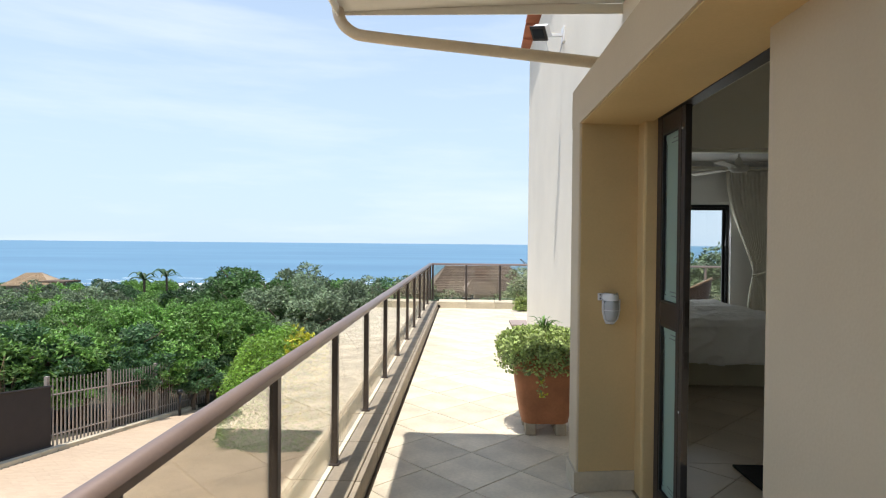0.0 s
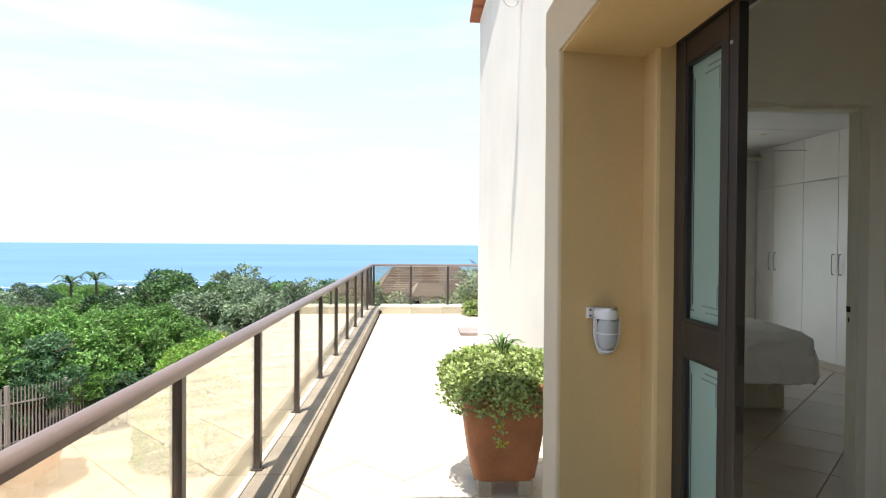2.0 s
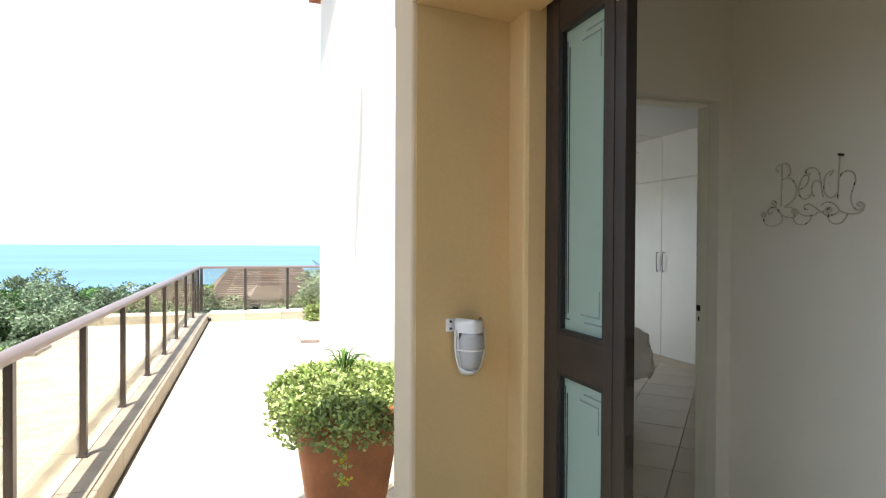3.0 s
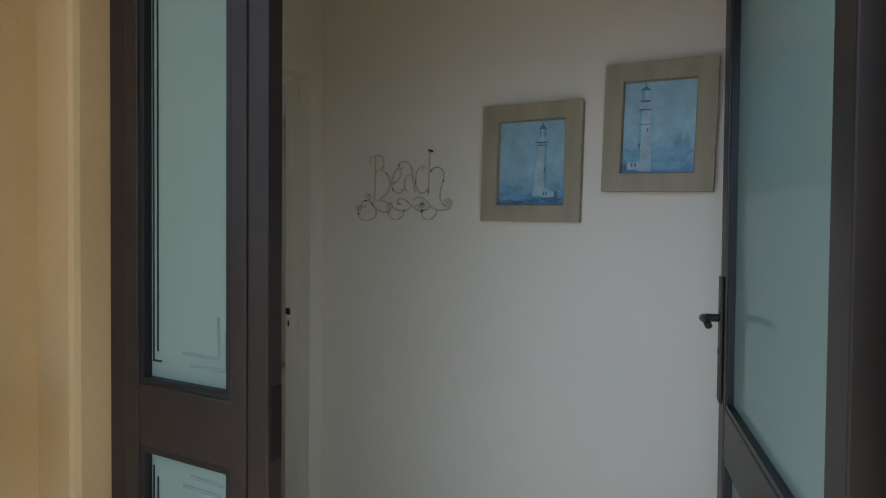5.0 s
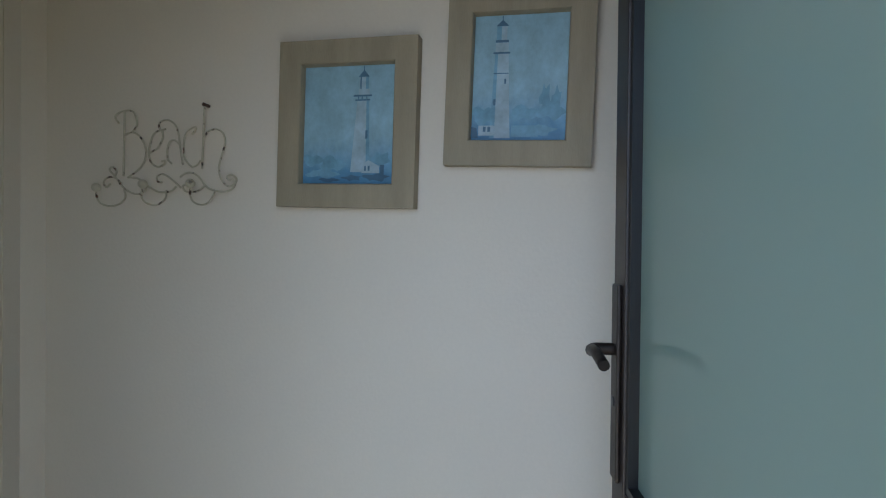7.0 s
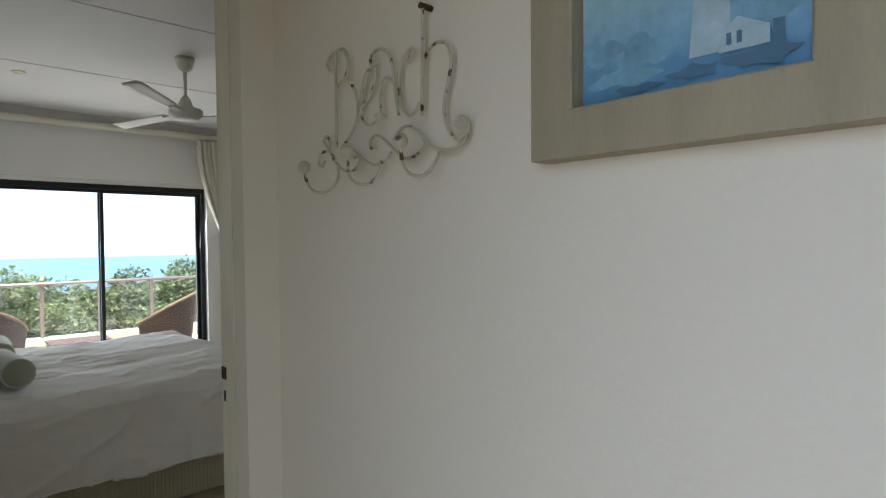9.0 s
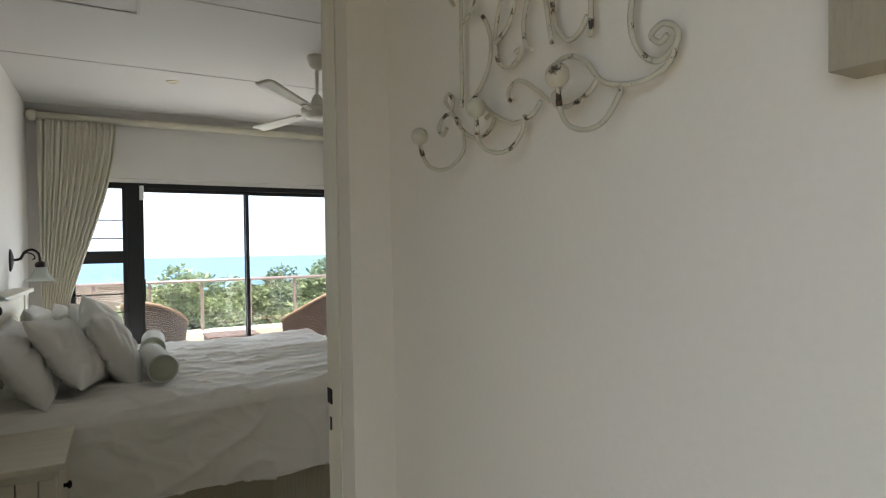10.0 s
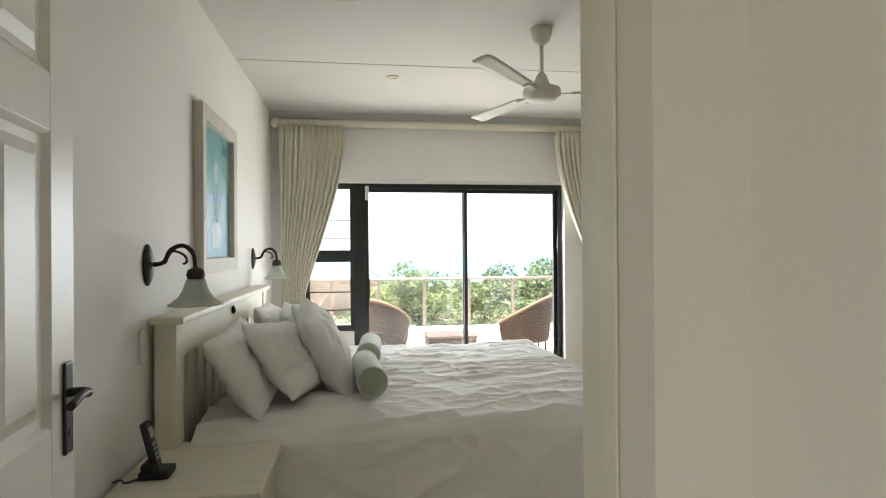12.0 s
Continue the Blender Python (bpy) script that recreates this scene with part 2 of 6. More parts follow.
def chip_paint(m, cover, rust=(0.03, 0.02, 0.014), glow=(0.20, 0.075, 0.02), scale=38.0):
    """Bare rusty patches with scratchy edges where the paint has come off."""
    n, l = m.node_tree.nodes, m.node_tree.links
    b = n["Principled BSDF"]
    base = b.inputs["Base Color"].links[0].from_socket
    tc, big, fine, both, ramp, rusty, mix, tone = (n.new("ShaderNode" + k) for k in ("TexCoord", "TexNoise", "TexNoise", "Math", "ValToRGB", "ValToRGB", "MixRGB", "TexNoise"))
    for t, sc in ((big, scale), (fine, scale * 14), (tone, scale * 3)):
        t.inputs["Scale"].default_value = sc
        l.new(tc.outputs["Object"], t.inputs["Vector"])
    both.operation, both.inputs[2].default_value = "MULTIPLY_ADD", 0.0
    both.inputs[1].default_value = 0.35
    l.new(fine.outputs["Fac"], both.inputs[0]), l.new(big.outputs["Fac"], both.inputs[2])
    e = ramp.color_ramp.elements
    e[0].position, e[0].color, e[1].position, e[1].color = cover, (0, 0, 0, 1), cover + 0.015, (1, 1, 1, 1)
    e = rusty.color_ramp.elements
    e[0].position, e[0].color, e[1].position, e[1].color = 0.5, (*rust, 1), 0.66, (*glow, 1)
    l.new(both.outputs["Value"], ramp.inputs["Fac"]), l.new(tone.outputs["Fac"], rusty.inputs["Fac"])
    l.new(ramp.outputs["Color"], mix.inputs["Fac"]), l.new(base, mix.inputs["Color1"]), l.new(rusty.outputs["Color"], mix.inputs["Color2"])
    l.new(mix.outputs["Color"], b.inputs["Base Color"])
    return m


chip_paint(WIRE, 0.81, scale=65.0)
WIRE_HOOK = chip_paint(material("worn_white_hook_wire", (0.55, 0.50, 0.37), 0.5, 0.1, 30, 120, 0.2), 0.85, scale=50.0)
WIRE_NECK = chip_paint(material("rust_streaked_wire", (0.66, 0.60, 0.46), 0.6, 0.1, 30, 120, 0.2), 0.64, scale=70.0)
RUST = material("rusted_wire", (0.085, 0.042, 0.022), 0.8, 0.5, 60, 160, 0.3)
PICTURE_WOOD = material("whitewashed_oak_frame", (0.37, 0.315, 0.215), 0.6, 0.14, 3.0, 50, 0.25, stretch=(8, 8, 1.2))
PICTURE_WHITE = material("distressed_white_frame", (0.62, 0.58, 0.50), 0.6, 0.14, 3.0, 50, 0.25, stretch=(8, 8, 1.2))
LEAF_A = leaf_material("mid_green_leaves", (0.12, 0.235, 0.066), 0.5, 0.28)
LEAF_B = leaf_material("bright_green_leaves", (0.175, 0.33, 0.072), 0.5, 0.28)
LEAF_C = leaf_material("grey_green_leaves", (0.22, 0.285, 0.165), 0.45, 0.28)
LEAF_D = leaf_material("dark_green_leaves", (0.075, 0.155, 0.06), 0.5, 0.28)
LEAF_HEDGE = leaf_material("fresh_green_hedge_leaves", (0.27, 0.47, 0.065), 0.3, 0.3)
LEAF_PALE = leaf_material("pale_grey_green_leaves", (0.30, 0.37, 0.21), 0.4, 0.3)
LEAF_POT = leaf_material("yellow_green_small_leaves", (0.38, 0.47, 0.16), 0.35, 0.25)
LEAF_YELLOW = leaf_material("yellow_new_leaves", (0.55, 0.52, 0.05), 0.3, 0.3)
DRY_REED = material("dry_brown_reed", (0.20, 0.125, 0.075), 0.9, 0.3, 3, 40, 0.1, islands=0.35)
BARK = material("grey_brown_bark", (0.13, 0.09, 0.06), 0.9, 0.3, 8, 60, 0.6)
FENCE = material("galvanised_brown_fence", (0.36, 0.31, 0.27), 0.55, 0.15, 6, 80, 0.05, metal=0.2)
GATE = material("dark_brown_gate_sheet", (0.026, 0.018, 0.016), 0.75, 0.15, 4, 60, 0.05)
PAVING = material("sand_coloured_brick_paving", (0.504, 0.382, 0.27), 0.85, 0.10, 0.5, 14, 0.2, per_piece=0.05, islands=0.05)
EARTH = material("leaf_strewn_earth", (0.05, 0.046, 0.026), 0.95, 0.35, 0.5, 8, 0.3)
SEA = material("blue_green_sea", (0.110, 0.220, 0.318), 0.5, 0.12, 0.006, 0.09, 0.0, stretch=(0.35, 1.4, 1), second=(0.090, 0.188, 0.288), spec=0.12)
FOAM = material("white_surf", (0.85, 0.87, 0.88), 0.9, 0.1, 0.05, 0.6, 0)
ROOF_BROWN = material("brown_roof_tile", (0.21, 0.165, 0.14), 0.8, 0.2, 1.2, 20, 0.2, islands=0.12)
THATCH = material("golden_thatch", (0.42, 0.31, 0.20), 0.9, 0.2, 0.8, 12, 0.3)
HOUSE_WALL = material("tan_house_plaster", (0.42, 0.36, 0.30), 0.85, 0.1, 0.8, 12, 0.1)
DARK_GLASS = material("dark_window_glass", (0.02, 0.025, 0.03), 0.1, 0.1, 2, 20, 0)
ROOF_RED = material("terracotta_roof_tile", (0.36, 0.13, 0.07), 0.75, 0.2, 4, 40, 0.3)
MAT_BLACK = material("black_coir_mat", (0.012, 0.012, 0.012), 0.95, 0.3, 20, 200, 0.6)
JOINT = material("grey_ceiling_strip", (0.53, 0.51, 0.485), 0.7, 0.1, 6, 60, 0.05)


# ---- building helpers ----
def box(bm, x0, x1, y0, y1, z0, z1, bevel=0.0):
    vs = [bm.verts.new((x, y, z)) for z in (z0, z1) for y in (y0, y1) for x in (x0, x1)]
    fs = [bm.faces.new([vs[i] for i in f]) for f in ((0, 2, 3, 1), (4, 5, 7, 6), (0, 1, 5, 4), (2, 6, 7, 3), (0, 4, 6, 2), (1, 3, 7, 5))]
    if bevel:
        bmesh.ops.bevel(bm, geom=list({e for f in fs for e in f.edges}), offset=bevel, segments=2, profile=0.6, affect="EDGES", clamp_overlap=True)
    return bm


def boxes(*rows, bevel=0.0):
    bm = bmesh.new()
    for row in rows:
        box(bm, *row, bevel=bevel)
    return bm


def prism(bm, plan, z0, z1):
    """An upright block over a plan outline."""
    lo, hi = ([bm.verts.new((x, y, z)) for x, y in plan] for z in (z0, z1))
    bm.faces.new(lo[::-1]), bm.faces.new(hi)
    for k in range(len(plan)):
        j = (k + 1) % len(plan)
        bm.faces.new((lo[k], lo[j], hi[j], hi[k]))
    return bm


def tube(bm, points, radius, sides=8, closed_ends=True):
    """A round bar swept along points; radius may be a list."""
    pts = [Vector(p) for p in points]
    rad = list(radius) if isinstance(radius, (list, tuple)) else [radius] * len(pts)
    rings, prev = [], None
    for i, p in enumerate(pts):
        d = (pts[min(i + 1, len(pts) - 1)] - pts[max(i - 1, 0)]).normalized()
        if prev is None:
            ref = Vector((0, 0, 1)) if abs(d.z) < 0.9 else Vector((1, 0, 0))
            u = d.cross(ref).normalized()
        else:
            u = (prev - d * prev.dot(d)).normalized()
        prev = u
        v = d.cross(u)
        rings.append([bm.verts.new(p + rad[i] * (math.cos(a) * u + math.sin(a) * v)) for a in (2 * math.pi * k / sides for k in range(sides))])
    for a, b in zip(rings, rings[1:]):
        for k in range(sides):
            f = bm.faces.new((a[k], a[(k + 1) % sides], b[(k + 1) % sides], b[k]))
            f.smooth = True
    if closed_ends:
        bm.faces.new(rings[0][::-1]), bm.faces.new(rings[-1])
    return bm


def curve_points(points, steps=6):
    """A smooth line through points (Catmull-Rom)."""
    p = [Vector(q) for q in points]
    p = [2 * p[0] - p[1]] + p + [2 * p[-1] - p[-2]]
    out = []
    for i in range(1, len(p) - 2):
        for k in range(steps):
            t = k / steps
            out.append(0.5 * (2 * p[i] + (p[i + 1] - p[i - 1]) * t + (2 * p[i - 1] - 5 * p[i] + 4 * p[i + 1] - p[i + 2]) * t * t + (3 * p[i] - p[i - 1] - 3 * p[i + 1] + p[i + 2]) * t ** 3))
    return out + [p[-2]]


def lathe(bm, profile, centre=(0, 0, 0), sides=24):
    """Turns (radius, height) pairs about a vertical axis."""
    c = Vector(centre)
    rings = [[bm.verts.new(c + Vector((r * math.cos(a), r * math.sin(a), z))) for a in (2 * math.pi * k / sides for k in range(sides))] for r, z in profile]
    for a, b in zip(rings, rings[1:]):
        for k in range(sides):
            bm.faces.new((a[k], a[(k + 1) % sides], b[(k + 1) % sides], b[k])).smooth = True
    if profile[0][0] > 1e-4:
        bm.faces.new(rings[0][::-1])
    if profile[-1][0] > 1e-4:
        bm.faces.new(rings[-1])
    return bm


def sheet(bm, nu, nv, fn, smooth=True):
    """A grid of nu x nv cells, its places from fn(u, v) with u, v in 0..1."""
    g = [[bm.verts.new(fn(i / nu, j / nv)) for j in range(nv + 1)] for i in range(nu + 1)]
    for i in range(nu):
        for j in range(nv):
            bm.faces.new((g[i][j], g[i + 1][j], g[i + 1][j + 1], g[i][j + 1])).smooth = smooth
    return bm


BASES = {}


def thing(name, base=(0, 0, 0), label="", category="", group="", kind=""):
    ob = new(name)
    ob.location = base
    ob.empty_display_size = 0.1
    BASES[ob.name] = Vector(base)
    return tagged(ob, label, category, group, kind)


def part(name, bm, mat, parent=None, label="", local=False):
    """Links a bmesh as one mesh object; its places are the world's unless local."""
    base = BASES.get(parent.name, Vector()) if parent else Vector()
    if not local and base.length:
        bm.transform(Matrix.Translation(-base))
    me = bpy.data.meshes.new(name)
    bmesh.ops.recalc_face_normals(bm, faces=bm.faces)
    bm.to_mesh(me)
    bm.free()
    me.materials.append(mat)
    ob = new(name, me)
    ob.parent = parent
    BASES[ob.name] = base
    return tagged(ob, label)


def structure(name, bm, mat, label, category="wall"):
    ob = part(name, bm, mat)
    return tagged(ob, label, category, kind="structure")


def piece(name, mesh, parent, place=None):
    ob = new(name, mesh)
    ob.parent = parent
    if place is not None:
        ob.matrix_basis = place
    return ob


# ---- plan: x across, y towards the sea ----
OUT_X, PORTAL_X, IN_X = 1.85, 1.525, 2.07     # outer wall, entrance surround, inner face
LOBBY_X, HALL_Y, ROOM_Y = 3.155, 4.865, 4.99                # picture wall, bedroom doorway wall (two faces)
WIN_Y, FRONT_Y, EAST_X = 9.80, 10.02, 6.50                  # sliding-door wall inner and outer face, far side wall
CEIL_Z, KERB_X, END_Y = 2.612, 0.335, 13.36


def ground_z(x, y):
    if y < 8:
        z = -3.0
    elif y < 60:
        z = -3.0 - 0.145 * (y - 8)
    elif y < 330:
        z = -10.5 - 0.075 * (y - 60)
    else:
        z = -30.8 - 0.01 * (y - 330)
    return z


def build_ground():
    bm = bmesh.new()
    xs = [-3200, -900, -300, -120, -60, -30, -15, 0, 15, 30, 60, 120, 300, 900, 3200]
    ys = [-3200, -300, -40, 0, 8, 14, 20, 28, 40, 60, 100, 200, 330, 600, 4900]
    g = [[bm.verts.new((x, y, ground_z(x, y) - (0.06 if y > 5 else 0.06))) for y in ys] for x in xs]
    for i in range(len(xs) - 1):
        for j in range(len(ys) - 1):
            bm.faces.new((g[i][j], g[i + 1][j], g[i + 1][j + 1], g[i][j + 1]))
    structure("ground", bm, EARTH, "dark earth hillside falling towards the sea", "ground")
    bm = bmesh.new()
    vs = [bm.verts.new(p) for p in ((-4800, 290, -30.4), (4800, 290, -30.4), (4800, 4850, -25.0), (-4800, 4850, -25.0))]
    bm.faces.new(vs)
    structure("water", bm, SEA, "calm blue sea reaching the horizon", "sea")
    bm = bmesh.new()
    for k in range(90):
        cx, cy, w, d = random.uniform(-300, -60), random.uniform(335, 470), random.uniform(4, 16), random.uniform(0.7, 2.4)
        if k < 55:
            cx, cy = random.uniform(-215, -135), random.choice((345, 352, 392)) + random.gauss(0, 5)
            w, d = random.uniform(5, 20), random.uniform(1.5, 5.0)
        ring = [bm.verts.new((cx + w * math.cos(a) * random.uniform(0.6, 1), cy + d * math.sin(a) * random.uniform(0.4, 1), -30.28 + 0.00118 * (cy - 290) + 0.0008 * k)) for a in (2 * math.pi * i / 20 for i in range(20))]
        bm.faces.new(ring)
    tagged(part("surf", bm, FOAM), "white foam of breaking waves along the shore", "surf", kind="stuff")


build_ground()


# ---- house shell ----
def build_shell():
    # bedroom side wall: outer leaf with the entrance opening further back
    structure("wall_west", boxes((OUT_X, IN_X, 4.70, FRONT_Y, -3.6, 4.35), (OUT_X, IN_X, -3.0, 4.70, 2.14, 3.6), (IN_X - 0.008, IN_X, 4.38, 4.70, -0.3, 2.14),
                                 (OUT_X, IN_X, -3.0, 2.985, -3.6, 2.14), (1.905, IN_X, 2.985, 3.093, -0.3, 2.14)), PLASTER_OUT, "cream plastered outer house wall in full sun")
    # the pier splays inwards; its outer plaster corners are rounded
    bm = prism(bmesh.new(), ((PORTAL_X, 4.45), (1.878, 4.502), (1.878, 4.68), (PORTAL_X, 4.68)), 0.0, 2.10)
    box(bm, PORTAL_X, OUT_X + 0.06, -3.0, 4.68, 2.10, 2.335)
    outer = [e for e in bm.edges if all(abs(v.co.x - PORTAL_X) < 1e-4 for v in e.verts) and (abs(e.verts[0].co.z - e.verts[1].co.z) > 1 or all(v.co.z > 2.3 for v in e.verts))]
    bmesh.ops.bevel(bm, geom=outer, offset=0.014, segments=3, profile=0.5, affect="EDGES", clamp_overlap=True)
    structure("wall_entrance_surround", bm, SURROUND_SHADED, "cream plastered surround projecting round the entrance")
    structure("wall_entrance_side", boxes((1.82, OUT_X - 0.0005, -3.0, 2.9845, 0.0, 2.0935), (OUT_X - 0.0005, 1.9045, 2.9855, 2.989, 0.0, 2.0935)), SURROUND_SHADED, "cream plastered wall beside the entrance door, coloured darker for the shade under the hood")
    bm = prism(bmesh.new(), ((PORTAL_X + 0.014, 4.4475), (1.868, 4.496), (1.868, 4.503), (PORTAL_X + 0.014, 4.4545)), 0.116, 2.094)
    prism(bm, ((1.868, 4.394), (1.872, 4.384), (1.882, 4.380), (IN_X - 0.0085, 4.380), (IN_X - 0.0085, 4.699), (1.868, 4.699)), 0.0, 2.0935)
    box(bm, PORTAL_X + 0.012, OUT_X + 0.066, -3.0, 4.51, 2.094, 2.1005)
    box(bm, OUT_X + 0.0665, IN_X - 0.009, 4.380, 4.699, 2.094, 2.139)
    box(bm, OUT_X + 0.0665, 1.914, 3.096, 4.379, 2.0945, 2.145)
    structure("trim_reveal", bm, PLASTER_YELLOW, "ochre painted reveal of the entrance recess", "trim")
    structure("wall_front", boxes((2.07, 2.36, WIN_Y, FRONT_Y, -3.6, 4.2), (4.80, 6.72, WIN_Y, FRONT_Y, -3.6, 4.2), (2.36, 4.80, WIN_Y, FRONT_Y, 2.03, 4.2), (2.36, 4.80, WIN_Y + 0.059, FRONT_Y, 1.996, 2.03),
                                  (2.36, 4.80, WIN_Y, FRONT_Y, -3.6, -0.01), (2.36, 2.80, WIN_Y, FRONT_Y, -0.01, 0.635)), PLASTER_IN, "white plastered wall round the sliding door")
    structure("wall_west_inner", boxes((IN_X, IN_X + 0.006, ROOM_Y, WIN_Y, 0, CEIL_Z)), PLASTER_IN, "white plastered bedroom wall behind the headboard")
    structure("wall_hall", boxes((IN_X, 2.312, HALL_Y, ROOM_Y, 0, CEIL_Z), (3.079, 6.5, HALL_Y, ROOM_Y, 0, CEIL_Z), (2.312, 3.079, HALL_Y, ROOM_Y, 2.025, CEIL_Z)),
              PLASTER_LOBBY, "cream plastered wall with the open bedroom doorway")
    structure("wall_picture", boxes((LOBBY_X, LOBBY_X + 0.12, 0.4, HALL_Y, 0, CEIL_Z)), PLASTER_LOBBY, "plain cream plastered lobby wall hung with pictures")
    structure("wall_lobby_end", boxes((IN_X, LOBBY_X, 0.28, 0.4, 0, CEIL_Z)), PLASTER_LOBBY, "plain cream end wall of the lobby")
    structure("wall_east", boxes((EAST_X, EAST_X + 0.22, 4.985, FRONT_Y, -3.6, 4.2)), PLASTER_IN, "white plastered far bedroom wall")
    structure("wall_rear", boxes((OUT_X, 6.72, -3.2, -3.0, -3.6, 3.6)), PLASTER_OUT, "cream plastered rear outer wall")
    structure("wall_terrace_base", boxes((-0.06, OUT_X, -3.0, 13.88, -3.6, -0.16), (OUT_X, 9.0, FRONT_Y, 13.88, -3.6, -0.16)), PLASTER_OUT, "cream plastered base below the terrace")
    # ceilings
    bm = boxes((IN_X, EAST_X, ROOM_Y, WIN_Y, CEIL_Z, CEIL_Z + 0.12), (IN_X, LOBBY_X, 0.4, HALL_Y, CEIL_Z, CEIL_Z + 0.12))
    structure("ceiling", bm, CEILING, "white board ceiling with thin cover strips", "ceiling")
    structure("trim_ceiling_strip", boxes(*[(IN_X + 0.01, EAST_X - 0.01, y - 0.004, y + 0.004, CEIL_Z - 0.003, CEIL_Z + 0.001) for y in (5.78, 7.06, 8.34)]), JOINT, "thin grey cover strips along the ceiling joints", "trim")
    # cornice along the window wall and the side wall
    prof = ((0, 0), (0, -0.085), (0.02, -0.08), (0.045, -0.05), (0.08, -0.02), (0.085, 0))
    bm = bmesh.new()
    for a, b, n in (((IN_X + 0.006, WIN_Y), (EAST_X, WIN_Y), (0, -1)),):
        ra = [bm.verts.new((a[0] + n[0] * p, a[1] + n[1] * p, CEIL_Z + q)) for p, q in prof]
        rb = [bm.verts.new((b[0] + n[0] * p, b[1] + n[1] * p, CEIL_Z + q)) for p, q in prof]
        for k in range(len(prof) - 1):
            bm.faces.new((ra[k], rb[k], rb[k + 1], ra[k + 1])).smooth = True
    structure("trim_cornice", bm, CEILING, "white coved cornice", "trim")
    # roof over the bedroom wing
    bm = bmesh.new()
    for k in range(26):
        y0, y1 = 10.12 - 0.36 * k, 10.12 - 0.36 * (k + 1) - 0.03
        z0 = 4.36 + 0.075 * k
        lo = [(1.72, y0, z0 + 0.035), (6.9, y0, z0 + 0.035), (6.9, y1, z0 + 0.085), (1.72, y1, z0 + 0.085)]
        top = [bm.verts.new(p) for p in lo]
        bot = [bm.verts.new((p[0], p[1], p[2] - 0.05)) for p in lo]
        bm.faces.new(top), bm.faces.new(bot[::-1])
        for i in range(4):
            bm.faces.new((bot[i], bot[(i + 1) % 4], top[(i + 1) % 4], top[i]))
    structure("roof", bm, ROOF_RED, "terracotta tiled roof edge above the wall", "roof")
    structure("roof_slab", boxes((1.86, 6.7, -3.0, FRONT_Y - 0.02, 4.1, 4.34)), PLASTER_OUT, "plastered slab under the roof", "roof")
    structure("wall_west_upper", boxes((OUT_X, IN_X, -3.0, 4.70, 3.6, 4.35)), PLASTER_OUT, "cream plastered upper outer wall")
    # skirtings, plinth
    structure("baseboard", boxes((IN_X + 0.006, IN_X + 0.02, 5.95, 6.3, 0, 0.09), (EAST_X - 0.014, EAST_X, ROOM_Y, 7.74, 0, 0.09), (LOBBY_X - 0.014, LOBBY_X, 0.4, HALL_Y - 0.002, 0, 0.09)), TILE_IN, "beige tiled skirting", "skirting")
    structure("trim_plinth", prism(bmesh.new(), ((PORTAL_X - 0.012, 4.436), (1.867, 4.487), (1.867, 4.692), (PORTAL_X - 0.012, 4.692)), 0.002, 0.115), STONE_KERB, "sandstone plinth at the foot of the surround", "plinth")


build_shell()
structure("floor", boxes((IN_X - 0.16, EAST_X, 0.3, FRONT_Y, -0.25, -0.012)), GROUT, "grout bed under the indoor tiles", "floor")
structure("floor_terrace", boxes((KERB_X, IN_X - 0.16, -3.0, END_Y, -0.16, -0.012), (IN_X - 0.16, 9.0, FRONT_Y, END_Y, -0.16, -0.012)), GROUT, "grout bed under the sunlit terrace tiles", "terrace")


# ---- railing, kerb ----
def build_kerb():
    side = structure("kerb_side", boxes((-0.04, KERB_X - 0.004, -3.0, 13.86, -0.16, 0.10)), GROUT, "bedding of the terrace edge kerb", "kerb")
    end = structure("kerb_end", boxes((KERB_X - 0.004, 9.0, END_Y + 0.004, 13.86, -0.16, 0.10)), GROUT, "bedding of the terrace end kerb", "kerb")
    me = {}

    def coping(w, d, h, stone=STONE_KERB):
        key = (round(w, 3), round(d, 3), stone.name)
        if key not in me:
            bm = boxes((-w / 2, w / 2, -d / 2, d / 2, 0, h), bevel=0.006)
            me[key] = bpy.data.meshes.new("coping_stone")
            bmesh.ops.recalc_face_normals(bm, faces=bm.faces)
            bm.to_mesh(me[key]), bm.free()
            me[key].materials.append(stone)
        return me[key]

    y = -2.7
    while y < 13.2:
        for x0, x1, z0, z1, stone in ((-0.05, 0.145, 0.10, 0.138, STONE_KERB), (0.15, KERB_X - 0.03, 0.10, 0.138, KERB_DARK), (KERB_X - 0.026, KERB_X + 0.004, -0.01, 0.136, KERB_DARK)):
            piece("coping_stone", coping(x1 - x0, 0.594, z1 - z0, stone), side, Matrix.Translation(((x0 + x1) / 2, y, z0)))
        y += 0.6
    x = 0.64
    while x < 8.8:
        for y0, y1, z0, z1 in ((END_Y, 13.60, 0.10, 0.138), (13.605, 13.87, 0.10, 0.138), (END_Y - 0.004, END_Y + 0.022, -0.01, 0.098)):
            piece("coping_stone", coping(0.594, y1 - y0, z1 - z0), end, Matrix.Translation((x, (y0 + y1) / 2, z0)))
        x += 0.6


build_kerb()
# thin dark strip on the tiles along the kerb foot
structure("trim_kerb_strip", boxes((KERB_X + 0.005, KERB_X + 0.028, -3.0, END_Y - 0.03, -0.002, 0.0035)), SOIL, "thin dark strip along the kerb foot", "joint")


